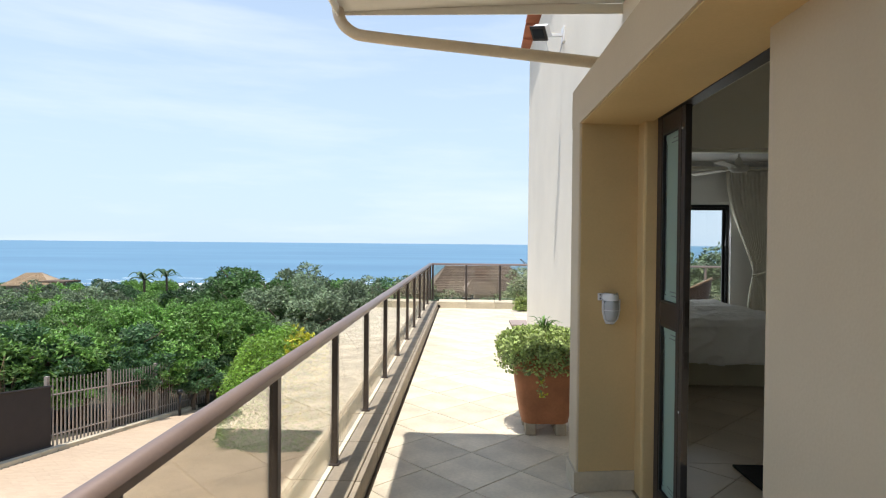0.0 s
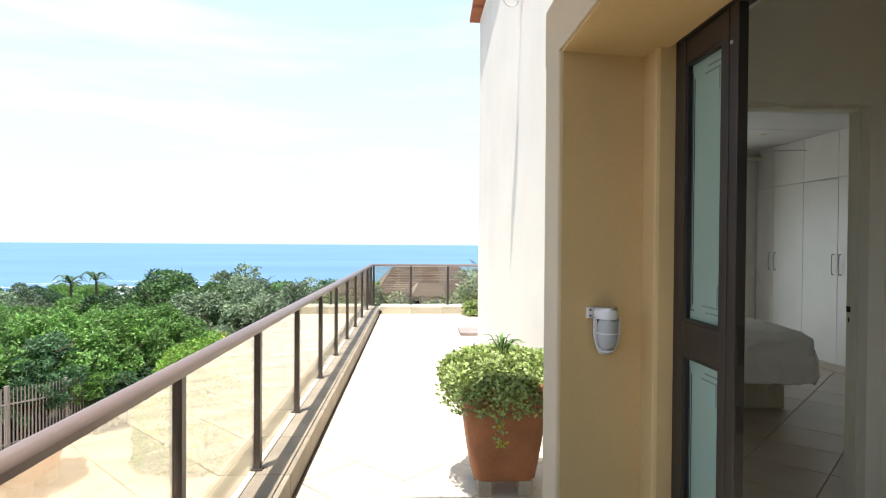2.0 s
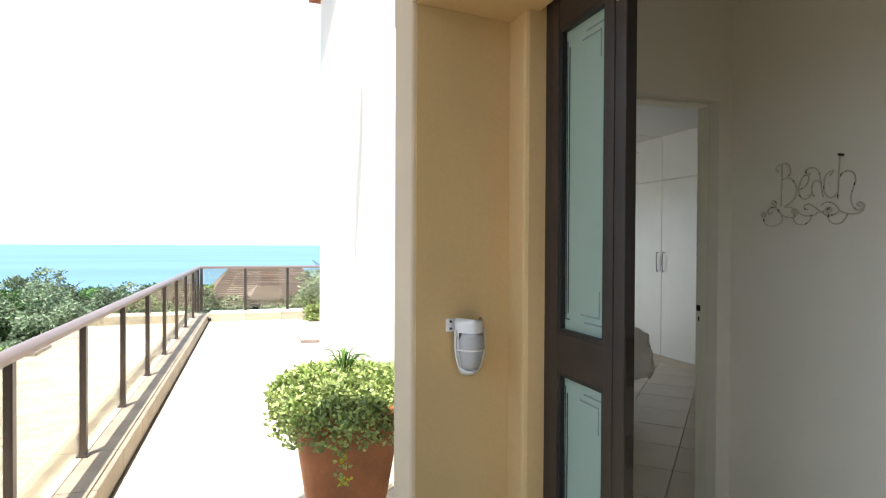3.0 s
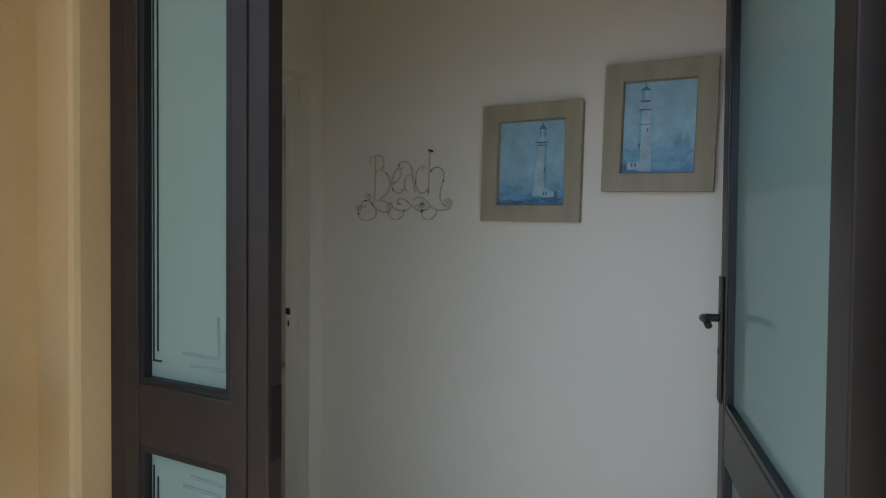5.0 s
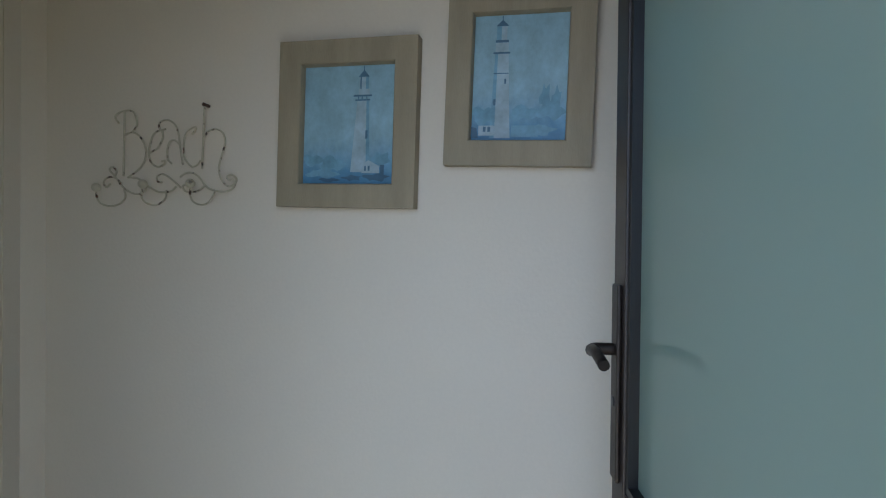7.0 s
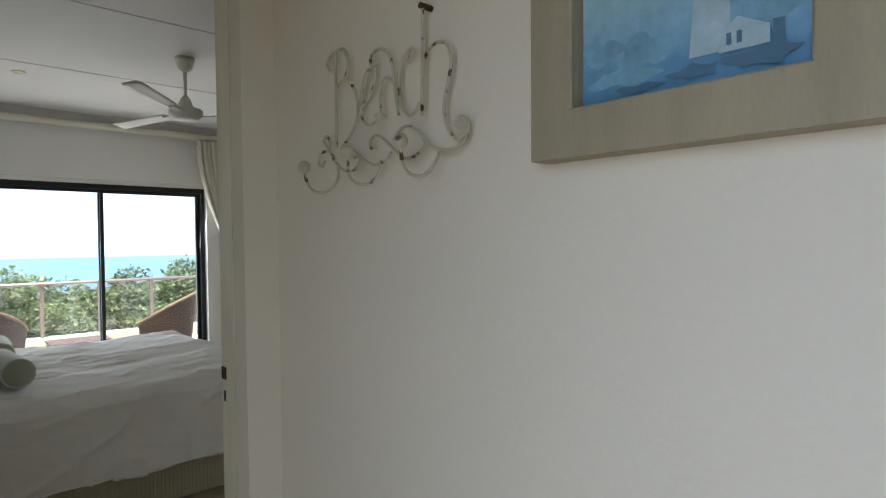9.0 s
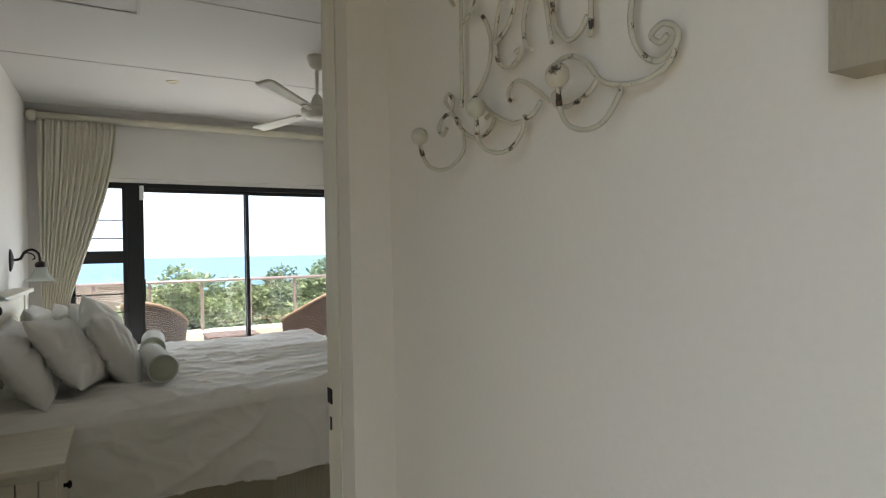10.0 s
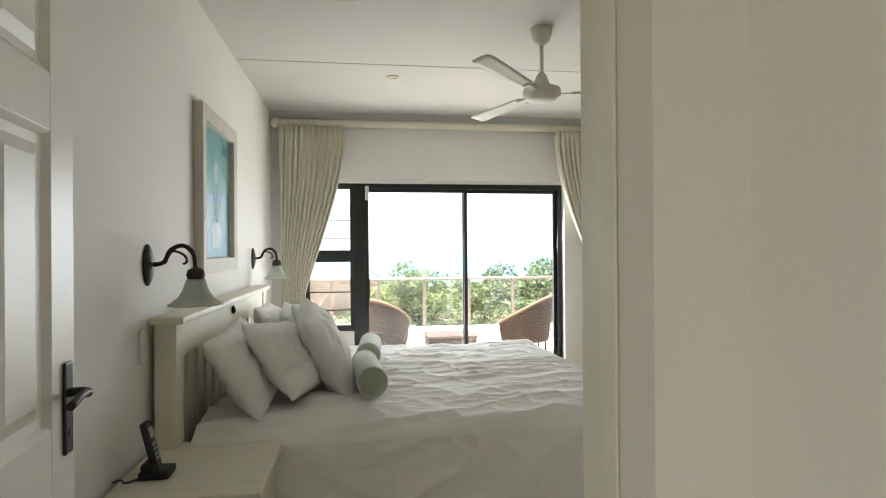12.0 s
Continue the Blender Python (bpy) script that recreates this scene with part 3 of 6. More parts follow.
def build_railing():
    rail = thing("railing", (0.137, 5.5, 0.138), "bronze aluminium terrace railing with tinted glass panes", "railing")
    x, top = 0.146, 0.94
    bm = bmesh.new()
    prof = [(-0.034, 0), (-0.034, 0.022), (-0.02, 0.04), (0.0, 0.045), (0.02, 0.04), (0.034, 0.022), (0.034, 0)]

    def run(a, b, n):
        ra = [bm.verts.new((a[0] + n[0] * p, a[1] + n[1] * p, top - 0.045 + q)) for p, q in prof]
        rb = [bm.verts.new((b[0] + n[0] * p, b[1] + n[1] * p, top - 0.045 + q)) for p, q in prof]
        for k in range(len(prof)):
            j = (k + 1) % len(prof)
            f = bm.faces.new((ra[k], rb[k], rb[j], ra[j]))
            f.smooth = 0 < k < 5
        bm.faces.new(ra), bm.faces.new(rb[::-1])

    run((x, -3.0), (x, 13.79), (1, 0))
    part("top_rail", bm, RAIL_ALU, rail, "weathered champagne top rail")
    bm = bmesh.new()
    run((x - 0.033, 13.75), (8.9, 13.75), (0, 1))
    part("top_rail", bm, RAIL_ALU, rail)
    ys = [13.75] + [12.843 - 1.053 * k for k in range(15)]
    xs = [x] + [0.20 + 0.733 * k for k in range(12)]
    for y in ys:
        part("post", boxes((x - 0.020, x + 0.020, y - 0.022, y + 0.022, 0.138, top - 0.044), (x - 0.032, x + 0.032, y - 0.03, y + 0.03, 0.138, 0.150), bevel=0.003), POST_ALU, rail)
    for xx in xs[1:]:
        part("post", boxes((xx - 0.022, xx + 0.022, 13.73, 13.77, 0.138, top - 0.044), (xx - 0.03, xx + 0.03, 13.72, 13.78, 0.138, 0.150), bevel=0.003), RAIL_ALU if xx > 1.9 else POST_ALU, rail)
    for a, b in zip(ys[1:], ys):
        p = part("glass_pane", boxes((x - 0.003, x + 0.003, a + 0.03, b - 0.03, 0.19, top - 0.05)), TINTED, rail)
        p.visible_shadow = False
    for a, b in zip(xs[1:], xs[2:]):
        p = part("glass_pane", boxes((a + 0.03, b - 0.03, 13.747, 13.753, 0.19, top - 0.05)), TINTED, rail)
        p.visible_shadow = False


build_railing()


# ---- foliage ----
def leaves(name, spots, size, mat, parent, fold=0.35, label="", tilt=0.9, narrow=0.5):
    """One mesh of small folded leaves at the given spots (numpy n x 3)."""
    rng = np.random.default_rng(len(spots))
    n = len(spots)
    d = rng.normal(size=(n, 3))
    d[:, 2] = d[:, 2] * 0.6 + 0.25
    d /= np.linalg.norm(d, axis=1, keepdims=True)
    r = rng.normal(size=(n, 3))
    s = np.cross(d, r)
    s /= np.linalg.norm(s, axis=1, keepdims=True) + 1e-6
    up = np.cross(s, d)
    ln = size * rng.uniform(0.6, 1.3, (n, 1))
    w = ln * narrow
    v = np.stack([spots, spots + d * ln * 0.5 + s * w * 0.5 + up * ln * fold * 0.3, spots + d * ln, spots + d * ln * 0.5 - s * w * 0.5 + up * ln * fold * 0.3], 1).reshape(-1, 3)
    me = bpy.data.meshes.new(name)
    i = np.arange(n)[:, None] * 4
    f = np.concatenate([i + [0, 1, 2], i + [0, 2, 3]], 0)
    me.from_pydata(v.tolist(), [], f.tolist())
    me.materials.append(mat)
    ob = new(name, me)
    ob.parent = parent
    BASES[ob.name] = Vector()
    return tagged(ob, label)


def blob_spots(rng, n, centre, radii, lumps=14, lump=0.33, shell=0.55):
    """Spots on a crown made of overlapping lumps: uneven outline, gaps between them."""
    c, r = np.array(centre), np.array(radii)
    dirs = rng.normal(size=(lumps, 3))
    dirs[:, 2] = np.abs(dirs[:, 2]) * 0.9 - 0.25
    dirs /= np.linalg.norm(dirs, axis=1, keepdims=True)
    lc = c + dirs * r * rng.uniform(0.45, 0.85, (lumps, 1))
    lr = lump * rng.uniform(0.7, 1.25, (lumps, 1)) * r.mean()
    k = rng.integers(0, lumps, n)
    q = rng.normal(size=(n, 3))
    q /= np.linalg.norm(q, axis=1, keepdims=True)
    q[:, 2] = np.where(q[:, 2] < -0.3, -q[:, 2], q[:, 2])
    return lc[k] + q * lr[k] * rng.uniform(shell, 1.0, (n, 1))


def make_tree(name, mat, seed, height, spread, n, leaf, label, group):
    rng = np.random.default_rng(seed)
    random.seed(seed)
    t = thing(name, (0, 0, 0), label, "tree", group)
    bm = bmesh.new()
    lean = Vector((rng.uniform(-0.4, 0.4), rng.uniform(-0.4, 0.4), 0))
    trunk = [Vector((0, 0, -0.6)), Vector((0, 0, 0.5)), lean * 0.5 + Vector((0, 0, height * 0.35)), lean + Vector((0, 0, height * 0.62))]
    tube(bm, curve_points(trunk, 4), [0.16 - 0.009 * i for i in range(13)], 7)
    for k in range(7):
        a = k * 2.4
        end = Vector((math.cos(a) * spread * 0.7, math.sin(a) * spread * 0.7, height * (0.62 + 0.05 * (k % 4))))
        tube(bm, curve_points([trunk[2] * 0.9 + Vector((0, 0, 0.1 * k)), trunk[2].lerp(end, 0.5) + Vector((0, 0, 0.25)), end], 4), [0.07 - 0.006 * i for i in range(9)], 6)
    for k in range(3 if mat is LEAF_C else 1):
        a = rng.uniform(0, 6.28)
        foot = Vector((math.cos(a) * spread * 0.4, math.sin(a) * spread * 0.4, height * 0.85))
        tip = foot + Vector((math.cos(a + 0.5) * 0.5, math.sin(a + 0.5) * 0.5, height * 0.09))
        tube(bm, curve_points([foot, foot.lerp(tip, 0.5) + Vector((0.08, -0.05, 0)), tip], 3), [0.022, 0.019, 0.016, 0.013, 0.011, 0.009, 0.007], 5)
        tube(bm, [foot.lerp(tip, 0.6), foot.lerp(tip, 0.6) + Vector((rng.uniform(-0.4, 0.4), rng.uniform(-0.4, 0.4), 0.22))], [0.012, 0.006], 5)
    part("trunk", bm, BARK, t, local=True)
    leaves("crown", blob_spots(rng, n, (0, 0, height * 0.56), (spread, spread, height * 0.46), 46, 0.22, 0.75), leaf, mat, t)
    return t


def plant_trees():
    kinds = [make_tree("tree", LEAF_B, 11, 4.6, 2.7, 15000, 0.155, "bright green bushy coastal tree", "coastal bush"),
             make_tree("tree", LEAF_A, 12, 5.6, 3.1, 16000, 0.165, "dense mid-green coastal milkwood tree", "coastal bush"),
             make_tree("tree", LEAF_C, 13, 5.0, 2.8, 15000, 0.155, "grey-green coastal tree with pale leaves", "coastal bush"),
             make_tree("tree", LEAF_D, 14, 6.0, 3.3, 16000, 0.17, "dark green coastal tree", "coastal bush"),
             make_tree("tree", LEAF_PALE, 15, 5.6, 1.9, 11000, 0.15, "slender grey-green garden tree", "coastal bush"),
             make_tree("tree", LEAF_B, 16, 2.6, 1.5, 6000, 0.15, "low leafy undergrowth tree", "coastal bush"),
             make_tree("tree", LEAF_D, 17, 2.6, 1.6, 6000, 0.14, "low dark shaded undergrowth tree", "coastal bush")]
    rng = random.Random(5)
    spots = []
    tops = (4.6, 5.6, 5.0, 6.0, 5.6, 2.6, 2.6)

    def fit_height(x, y, k, share):
        """Scale by which a tree's top reaches the given slope below eye level."""
        return max(0.4, (1.45 - share * y - ground_z(x, y)) / (tops[k] * 0.95))

    # behind the fence, then rows falling towards the sea
    for k in range(12):
        f = k / 11
        x, y, kind = -17.5 + 9.2 * f + rng.uniform(-.5, .5), 16.9 + 11.5 * f, rng.choice((0, 0, 1))
        spots.append((x, y, kind, fit_height(x, y, kind, 0.128 + rng.uniform(-0.02, 0.024))))
    for row, (y0, n, x0, x1, share) in enumerate(((31, 9, -27, 0, 0.112), (38, 11, -36, 2, 0.100), (48, 12, -48, 4, 0.090), (62, 13, -64, 20, 0.085), (85, 15, -92, 40, 0.081), (120, 17, -130, 90, 0.078))):
        for k in range(n):
            x = x0 + (x1 - x0) * (k + rng.uniform(0.2, 0.8)) / n
            y, kind = y0 + rng.uniform(-3, 3), rng.choice((0, 1, 0, 2, 3, 2))
            spots.append((x, y, kind, fit_height(x, y, kind, (share if x < -0.28 * y else min(share, 0.076)) + rng.uniform(-0.005, 0.007))))
    for x, y, kind, share in ((-11.5, 34, 1, 0.045), (-9.2, 36, 2, 0.056), (-6.6, 37, 1, 0.064), (-10.4, 31, 1, 0.085), (-4.6, 39, 3, 0.072), (-14.0, 36, 3, 0.06)):
        spots.append((x, y, kind, fit_height(x, y, kind, share)))
    for k in range(26):
        f = k / 25
        y = 12.5 + 12.6 * f
        x = -12.6 + 0.4324 * (y - 13.2) - (1.3 if k % 2 else 2.6) + rng.uniform(-0.3, 0.3)
        spots.append((x, y, 5 if k % 3 else 6, (0.66 if k % 2 else 1.1) + 0.2 * rng.random()))
    # garden in front of the terrace, by the height of the crown
    for x, y, k, top in ((4.6, 25, 4, 1.3), (2.9, 27, 4, -0.2), (5.9, 30, 1, -0.95), (6.6, 25, 0, -0.9), (8.2, 26, 4, 0.2), (9.3, 26, 0, 0.8), (10.8, 27, 1, 1.0), (12.9, 28, 3, 1.2), (15.5, 29, 1, 1.3), (6.1, 20.5, 0, -1.3), (8.6, 20.5, 0, -0.75), (11.0, 21, 1, -0.35), (4.2, 19.5, 5, -1.2), (2.9, 20.5, 5, -1.3), (7.4, 18.6, 5, -1.2), (5.4, 18.2, 5, -1.5), (9.6, 18.2, 5, -1.0), (11.8, 18.4, 5, -0.8), (5.0, 36, 2, -0.3), (7.2, 40, 1, -0.8), (9.5, 42, 3, -0.2), (13, 45, 1, 0.3)):
        k = {0: 2, 1: 2, 3: 2}.get(k, k)
        spots.append((x, y, k, (top - ground_z(x, y)) / (tops[k] * 1.02)))
    used = set()
    for x, y, k, sc in spots:
        m = Matrix.Translation((x, y, ground_z(x, y) - 0.06)) @ Matrix.Rotation(rng.uniform(0, 6.28), 4, "Z") @ Matrix.Scale(sc, 4)
        if k in used:
            ob = copy_thing(kinds[k], m)
            ob.scale = (sc, sc, sc)
        else:
            used.add(k)
            kinds[k].matrix_basis = m


plant_trees()


def build_bush(x, y, rx, rz, label):
    z = ground_z(x, y)
    b = thing("hedge_bush", (x, y, z), label, "bush")
    rng = np.random.default_rng(21)
    q = rng.normal(size=(17000, 3))
    q /= np.linalg.norm(q, axis=1, keepdims=True)
    q[:, 2] = np.abs(q[:, 2])
    lump = np.array([1 + 0.10 * noise.noise(Vector(p) * 3.1) for p in q.tolist()])[:, None]
    spots = q * np.array((rx, rx, rz)) * lump * rng.uniform(0.9, 1.0, (17000, 1))
    spots[:, 2] += 0.12
    leaves("foliage", spots, 0.10, LEAF_HEDGE, b)
    m = spots[(spots[:, 0] > 0.22 * rx) & (spots[:, 1] < 0.3 * rx) & (spots[:, 2] > rz * 0.3)][:1500]
    tagged(leaves("new_growth", m * 1.03, 0.16, LEAF_YELLOW, b, label="yellow new leaves"), kind="stuff")
    part("stem", tube(bmesh.new(), [(0, 0, -0.1), (0, 0, rz * 0.7)], 0.06), BARK, b, local=True)


def build_dry_reeds():
    r = thing("dry_reeds", (-13.1, 16.1, ground_z(0, 16.1)), "dry brown reeds standing behind the driveway gate", "reeds")
    rng = random.Random(8)
    bm = bmesh.new()
    for k in range(280):
        x, y = -12.9 + rng.uniform(-1.7, 1.1), 16.1 + rng.uniform(-1.3, 1.1)
        x = min(x, -12.6 + 0.4324 * (y - 13.2) - 0.25)
        z, h = ground_z(x, y) - 0.05, rng.uniform(1.5, 2.5)
        a, b = rng.uniform(-0.35, 0.35), rng.uniform(-0.3, 0.3)
        tube(bm, [(x, y, z), (x + a * 0.3, y + b * 0.3, z + h * 0.55), (x + a, y + b, z + h)], [0.014, 0.011, 0.005], 4)
    tagged(part("stem", bm, DRY_REED, r), kind="stuff")


build_dry_reeds()
build_bush(-4.45, 17.8, 1.8, 3.15, "round clipped green bush with yellow new growth")


# ---- driveway, fence, gate ----
DRIVE_A, FENCE_A, FENCE_B = Vector((-9.86, 11.5, 0)), Vector((-9.94, 15.8, 0)), Vector((-9.82, 25.4, 0))


def build_drive():
    road = structure("road_driveway", sheet(bmesh.new(), 10, 24, lambda u, v: Vector((-13.2 + 13.0 * u + 5.2 * max(0, v - 0.25), -6 + 32 * v, ground_z(0, -6 + 32 * v) - 0.035)), False), GROUT, "sandy joint bed of the driveway", "driveway")
    bm = boxes((-0.098, 0.098, -0.048, 0.048, 0, 0.034))
    me = bpy.data.meshes.new("paving_brick")
    bmesh.ops.recalc_face_normals(bm, faces=bm.faces)
    bm.to_mesh(me), bm.free()
    me.materials.append(PAVING)
    verts, faces, count = [], [], 0
    d = (FENCE_B - DRIVE_A).normalized()
    right = Vector((d.y, -d.x, 0))
    for j in range(175):
        for i in range(64):
            along, off = -6.0 + j * 0.1, 0.32 + (i + 0.5 * (j % 2)) * 0.2
            p = DRIVE_A + d * along + right * off
            if p.x > -0.35 or p.y < 2 or p.y > 24.5:
                continue
            z = ground_z(p.x, p.y) - 0.035
            if count < 300 and off < 4.0 and p.y > 9.6:
                rot = Matrix((d.cross(Vector((0, 0, 1))), d, (0, 0, 1))).transposed().to_4x4()
                slope = Matrix.Rotation(math.atan(-0.145 * d.y) if p.y > 8 else 0, 4, "X")
                piece("paving_brick", me, road, Matrix.Translation((p.x, p.y, z)) @ rot @ slope)
                count += 1
            else:
                b = len(verts)
                for zz in (0.0, 0.034):
                    for sx, sy in ((-1, -1), (1, -1), (1, 1), (-1, 1)):
                        q = p + right * sx * 0.098 + d * sy * 0.048
                        verts.append((q.x, q.y, ground_z(q.x, q.y) - 0.035 + zz))
                faces += [tuple(b + k for k in f) for f in ((4, 5, 6, 7), (0, 1, 5, 4), (1, 2, 6, 5), (2, 3, 7, 6), (3, 0, 4, 7))]
    me2 = bpy.data.meshes.new("paving_bricks")
    me2.from_pydata(verts, [], faces)
    me2.materials.append(PAVING)
    ob = new("paving_bricks", me2)
    ob.parent = road
    tagged(ob, "sand-coloured brick paving of the driveway", kind="stuff")
    bm = bmesh.new()
    for k in range(30):
        a, b = DRIVE_A + d * (k * 0.6 - 6) + right * 0.18, DRIVE_A + d * (k * 0.6 - 5.41) + right * 0.18
        za, zb = ground_z(a.x, a.y), ground_z(b.x, b.y)
        ring = []
        for p, z in ((a, za), (b, zb)):
            ring.append([bm.verts.new((p.x + right.x * o, p.y + right.y * o, z + h)) for o, h in ((-0.07, -0.1), (0.07, -0.1), (0.07, 0.10), (-0.07, 0.12))])
        for i in range(4):
            bm.faces.new((ring[0][i], ring[0][(i + 1) % 4], ring[1][(i + 1) % 4], ring[1][i]))
        bm.faces.new(ring[0]), bm.faces.new(ring[1][::-1])
    structure("kerb_drive", bm, STONE_KERB, "pale concrete kerb below the fence", "kerb")


build_drive()


def build_fence():
    d = (FENCE_B - FENCE_A).normalized()
    length = (FENCE_B - FENCE_A).length
    fence = thing("palisade_fence", (FENCE_A.x, FENCE_A.y, ground_z(0, FENCE_A.y)), "grey-brown steel palisade fence along the driveway", "fence")
    bm = bmesh.new()
    box(bm, -0.03, 0.03, -0.008, 0.008, 0.05, 1.80)
    top = [v for v in bm.verts if v.co.z > 1]
    for v in top:
        v.co.x *= 0.35
        v.co.z += 0.06
    pale = bpy.data.meshes.new("pale")
    bmesh.ops.recalc_face_normals(bm, faces=bm.faces)
    bm.to_mesh(pale), bm.free()
    pale.materials.append(FENCE)
    bm = boxes((-0.045, 0.045, -0.045, 0.045, -0.2, 1.92), bevel=0.004)
    post = bpy.data.meshes.new("post")
    bm.to_mesh(post), bm.free()
    post.materials.append(FENCE)
    base = fence.location
    yaw = math.atan2(d.y, d.x)
    n = int(length / 0.155)
    for k in range(n):
        p = FENCE_A + d * (k * 0.155)
        piece("pale", pale, fence, Matrix.Translation((p.x - base.x, p.y - base.y, ground_z(p.x, p.y) - base.z)) @ Matrix.Rotation(yaw, 4, "Z"))
    for k in range(int(length / 2.6) + 1):
        p = FENCE_A + d * (k * 2.6) + Vector((d.y, -d.x, 0)) * -0.05
        piece("post", post, fence, Matrix.Translation((p.x - base.x, p.y - base.y, ground_z(p.x, p.y) - base.z)) @ Matrix.Rotation(yaw, 4, "Z"))
    for h in (0.35, 1.42):
        bm = bmesh.new()
        pts = [FENCE_A + d * (length * i / 12) for i in range(13)]
        tube(bm, [(p.x - d.y * 0.02, p.y + d.x * 0.02, ground_z(p.x, p.y) + h) for p in pts], 0.022, 5)
        part("rail", bm, FENCE, fence)
    g0, g1 = FENCE_A - d * 4.6, FENCE_A - d * 0.08
    gate = thing("sliding_gate", (g1.x, g1.y, ground_z(0, g1.y)), "dark brown sheet-metal driveway gate", "gate")
    bm = bmesh.new()
    off = Vector((d.y, -d.x, 0)) * 0.10
    q = []
    for p in (g0 + off, g1 + off):
        z = ground_z(0, p.y)
        q.append([bm.verts.new((p.x + off.x * s, p.y + off.y * s, z + h)) for s, h in ((-0.2, 0.1), (0.2, 0.1), (0.2, 1.66), (-0.2, 1.66))])
    for i in range(4):
        bm.faces.new((q[0][i], q[0][(i + 1) % 4], q[1][(i + 1) % 4], q[1][i]))
    bm.faces.new(q[0]), bm.faces.new(q[1][::-1])
    part("panel", bm, GATE, gate)
    bm = bmesh.new()
    for h in (0.12, 1.68):
        tube(bm, [(p.x + off.x * 0.4, p.y + off.y * 0.4, ground_z(0, p.y) + h) for p in (g0 + off, g1 + off)], 0.03, 5)
    part("gate_frame", bm, GATE, gate)
    lamp = thing("bollard_light", (-9.35, 21.6, ground_z(0, 21.6)), "dark bollard light beside the fence", "garden light")
    part("stem", tube(bmesh.new(), [(0, 0, 0), (0, 0, 0.75)], 0.05), BLACK_ALU, lamp, local=True)
    part("head", lathe(bmesh.new(), [(0.0, 0.95), (0.10, 0.93), (0.10, 0.80), (0.05, 0.75)], sides=12), BLACK_ALU, lamp, local=True)


build_fence()


# ---- neighbouring buildings ----
def gable_house(name, x, y, z, w, d, wall_h, roof_h, yaw, roof_mat, label, windows, hip=0.0):
    h = thing(name, (x, y, z), label, "house")
    h.rotation_euler = (0, 0, yaw)
    part("wall", boxes((-w / 2, w / 2, -d / 2, d / 2, -3, wall_h)), HOUSE_WALL, h, local=True)
    bm = bmesh.new()
    rows = 16
    for side in (-1, 1):
        for k in range(rows):
            t0, t1 = k / rows, (k + 1) / rows
            y0, y1 = side * (d / 2 + 0.6) * (1 - t0), side * (d / 2 + 0.6) * (1 - t1)
            z0, z1 = wall_h + roof_h * t0, wall_h + roof_h * t1
            inset = hip * (w / 2 + 0.5) if hip else roof_h * 0.8
            x0, x1 = (w / 2 + 0.5) - t0 * inset, (w / 2 + 0.5) - t1 * inset
            vs = [bm.verts.new(p) for p in ((-x0, y0, z0 + 0.08), (x0, y0, z0 + 0.08), (x1, y1, z1), (-x1, y1, z1), (-x0, y0, z0 - 0.06), (x0, y0, z0 - 0.06))]
            bm.faces.new(vs[:4]), bm.faces.new((vs[4], vs[5], vs[1], vs[0]))
    for side in (-1, 1):
        x0, x1 = side * (w / 2 + 0.5), side * (w / 2 + 0.5 - (hip * (w / 2 + 0.5) if hip else roof_h * 0.8))
        bm.faces.new([bm.verts.new(p) for p in ((x0, -d / 2 - 0.6, wall_h + 0.05), (x0, d / 2 + 0.6, wall_h + 0.05), (x1, 0, wall_h + roof_h))])
    part("roof", bm, roof_mat, h, local=True)
    for wx, wz, ww, wh in windows:
        win = part("window", boxes((wx - ww / 2, wx + ww / 2, -d / 2 - 0.06, -d / 2 + 0.02, wz, wz + wh)), PAINT, h, local=True)
        part("pane", boxes((wx - ww / 2 + 0.07, wx + ww / 2 - 0.07, -d / 2 - 0.075, -d / 2 - 0.061, wz + 0.07, wz + wh - 0.07)), DARK_GLASS, win, local=True)
    return h


gable_house("neighbour_house", 1.75, 38, -5.95, 5.0, 8, 4.55, 1.25, 0.05, ROOF_BROWN, "neighbouring house with a long brown tiled roof", ((-1.9, 3.2, 0.7, 1.0), (-0.9, 3.2, 0.7, 1.0), (1.6, 3.2, 0.9, 1.0)))
gable_house("neighbour_porch", 2.2, 32.2, -5.6, 1.7, 1.6, 4.35, 0.6, 0.05, ROOF_BROWN, "small tiled porch of the neighbouring house", ())
gable_house("thatched_house", -55.6, 75, -11.3, 4.6, 4.4, 6.6, 1.5, 0.3, THATCH, "far house with a golden thatched roof", ((-1.2, 5.0, 1.2, 1.1), (1.2, 5.0, 1.2, 1.1)), 0.7)
deck = thing("timber_deck", (-51, 71, -10.5), "far timber deck roof on thin posts", "deck")
part("deck_roof", boxes((-50.9, -47.6, 69.5, 72.5, -4.1, -3.9)), BARK, deck)
for px in (-49.1, -47.8):
    part("post", boxes((px - 0.12, px + 0.12, 69.6, 69.84, -12.2, -4.1)), BARK, deck)


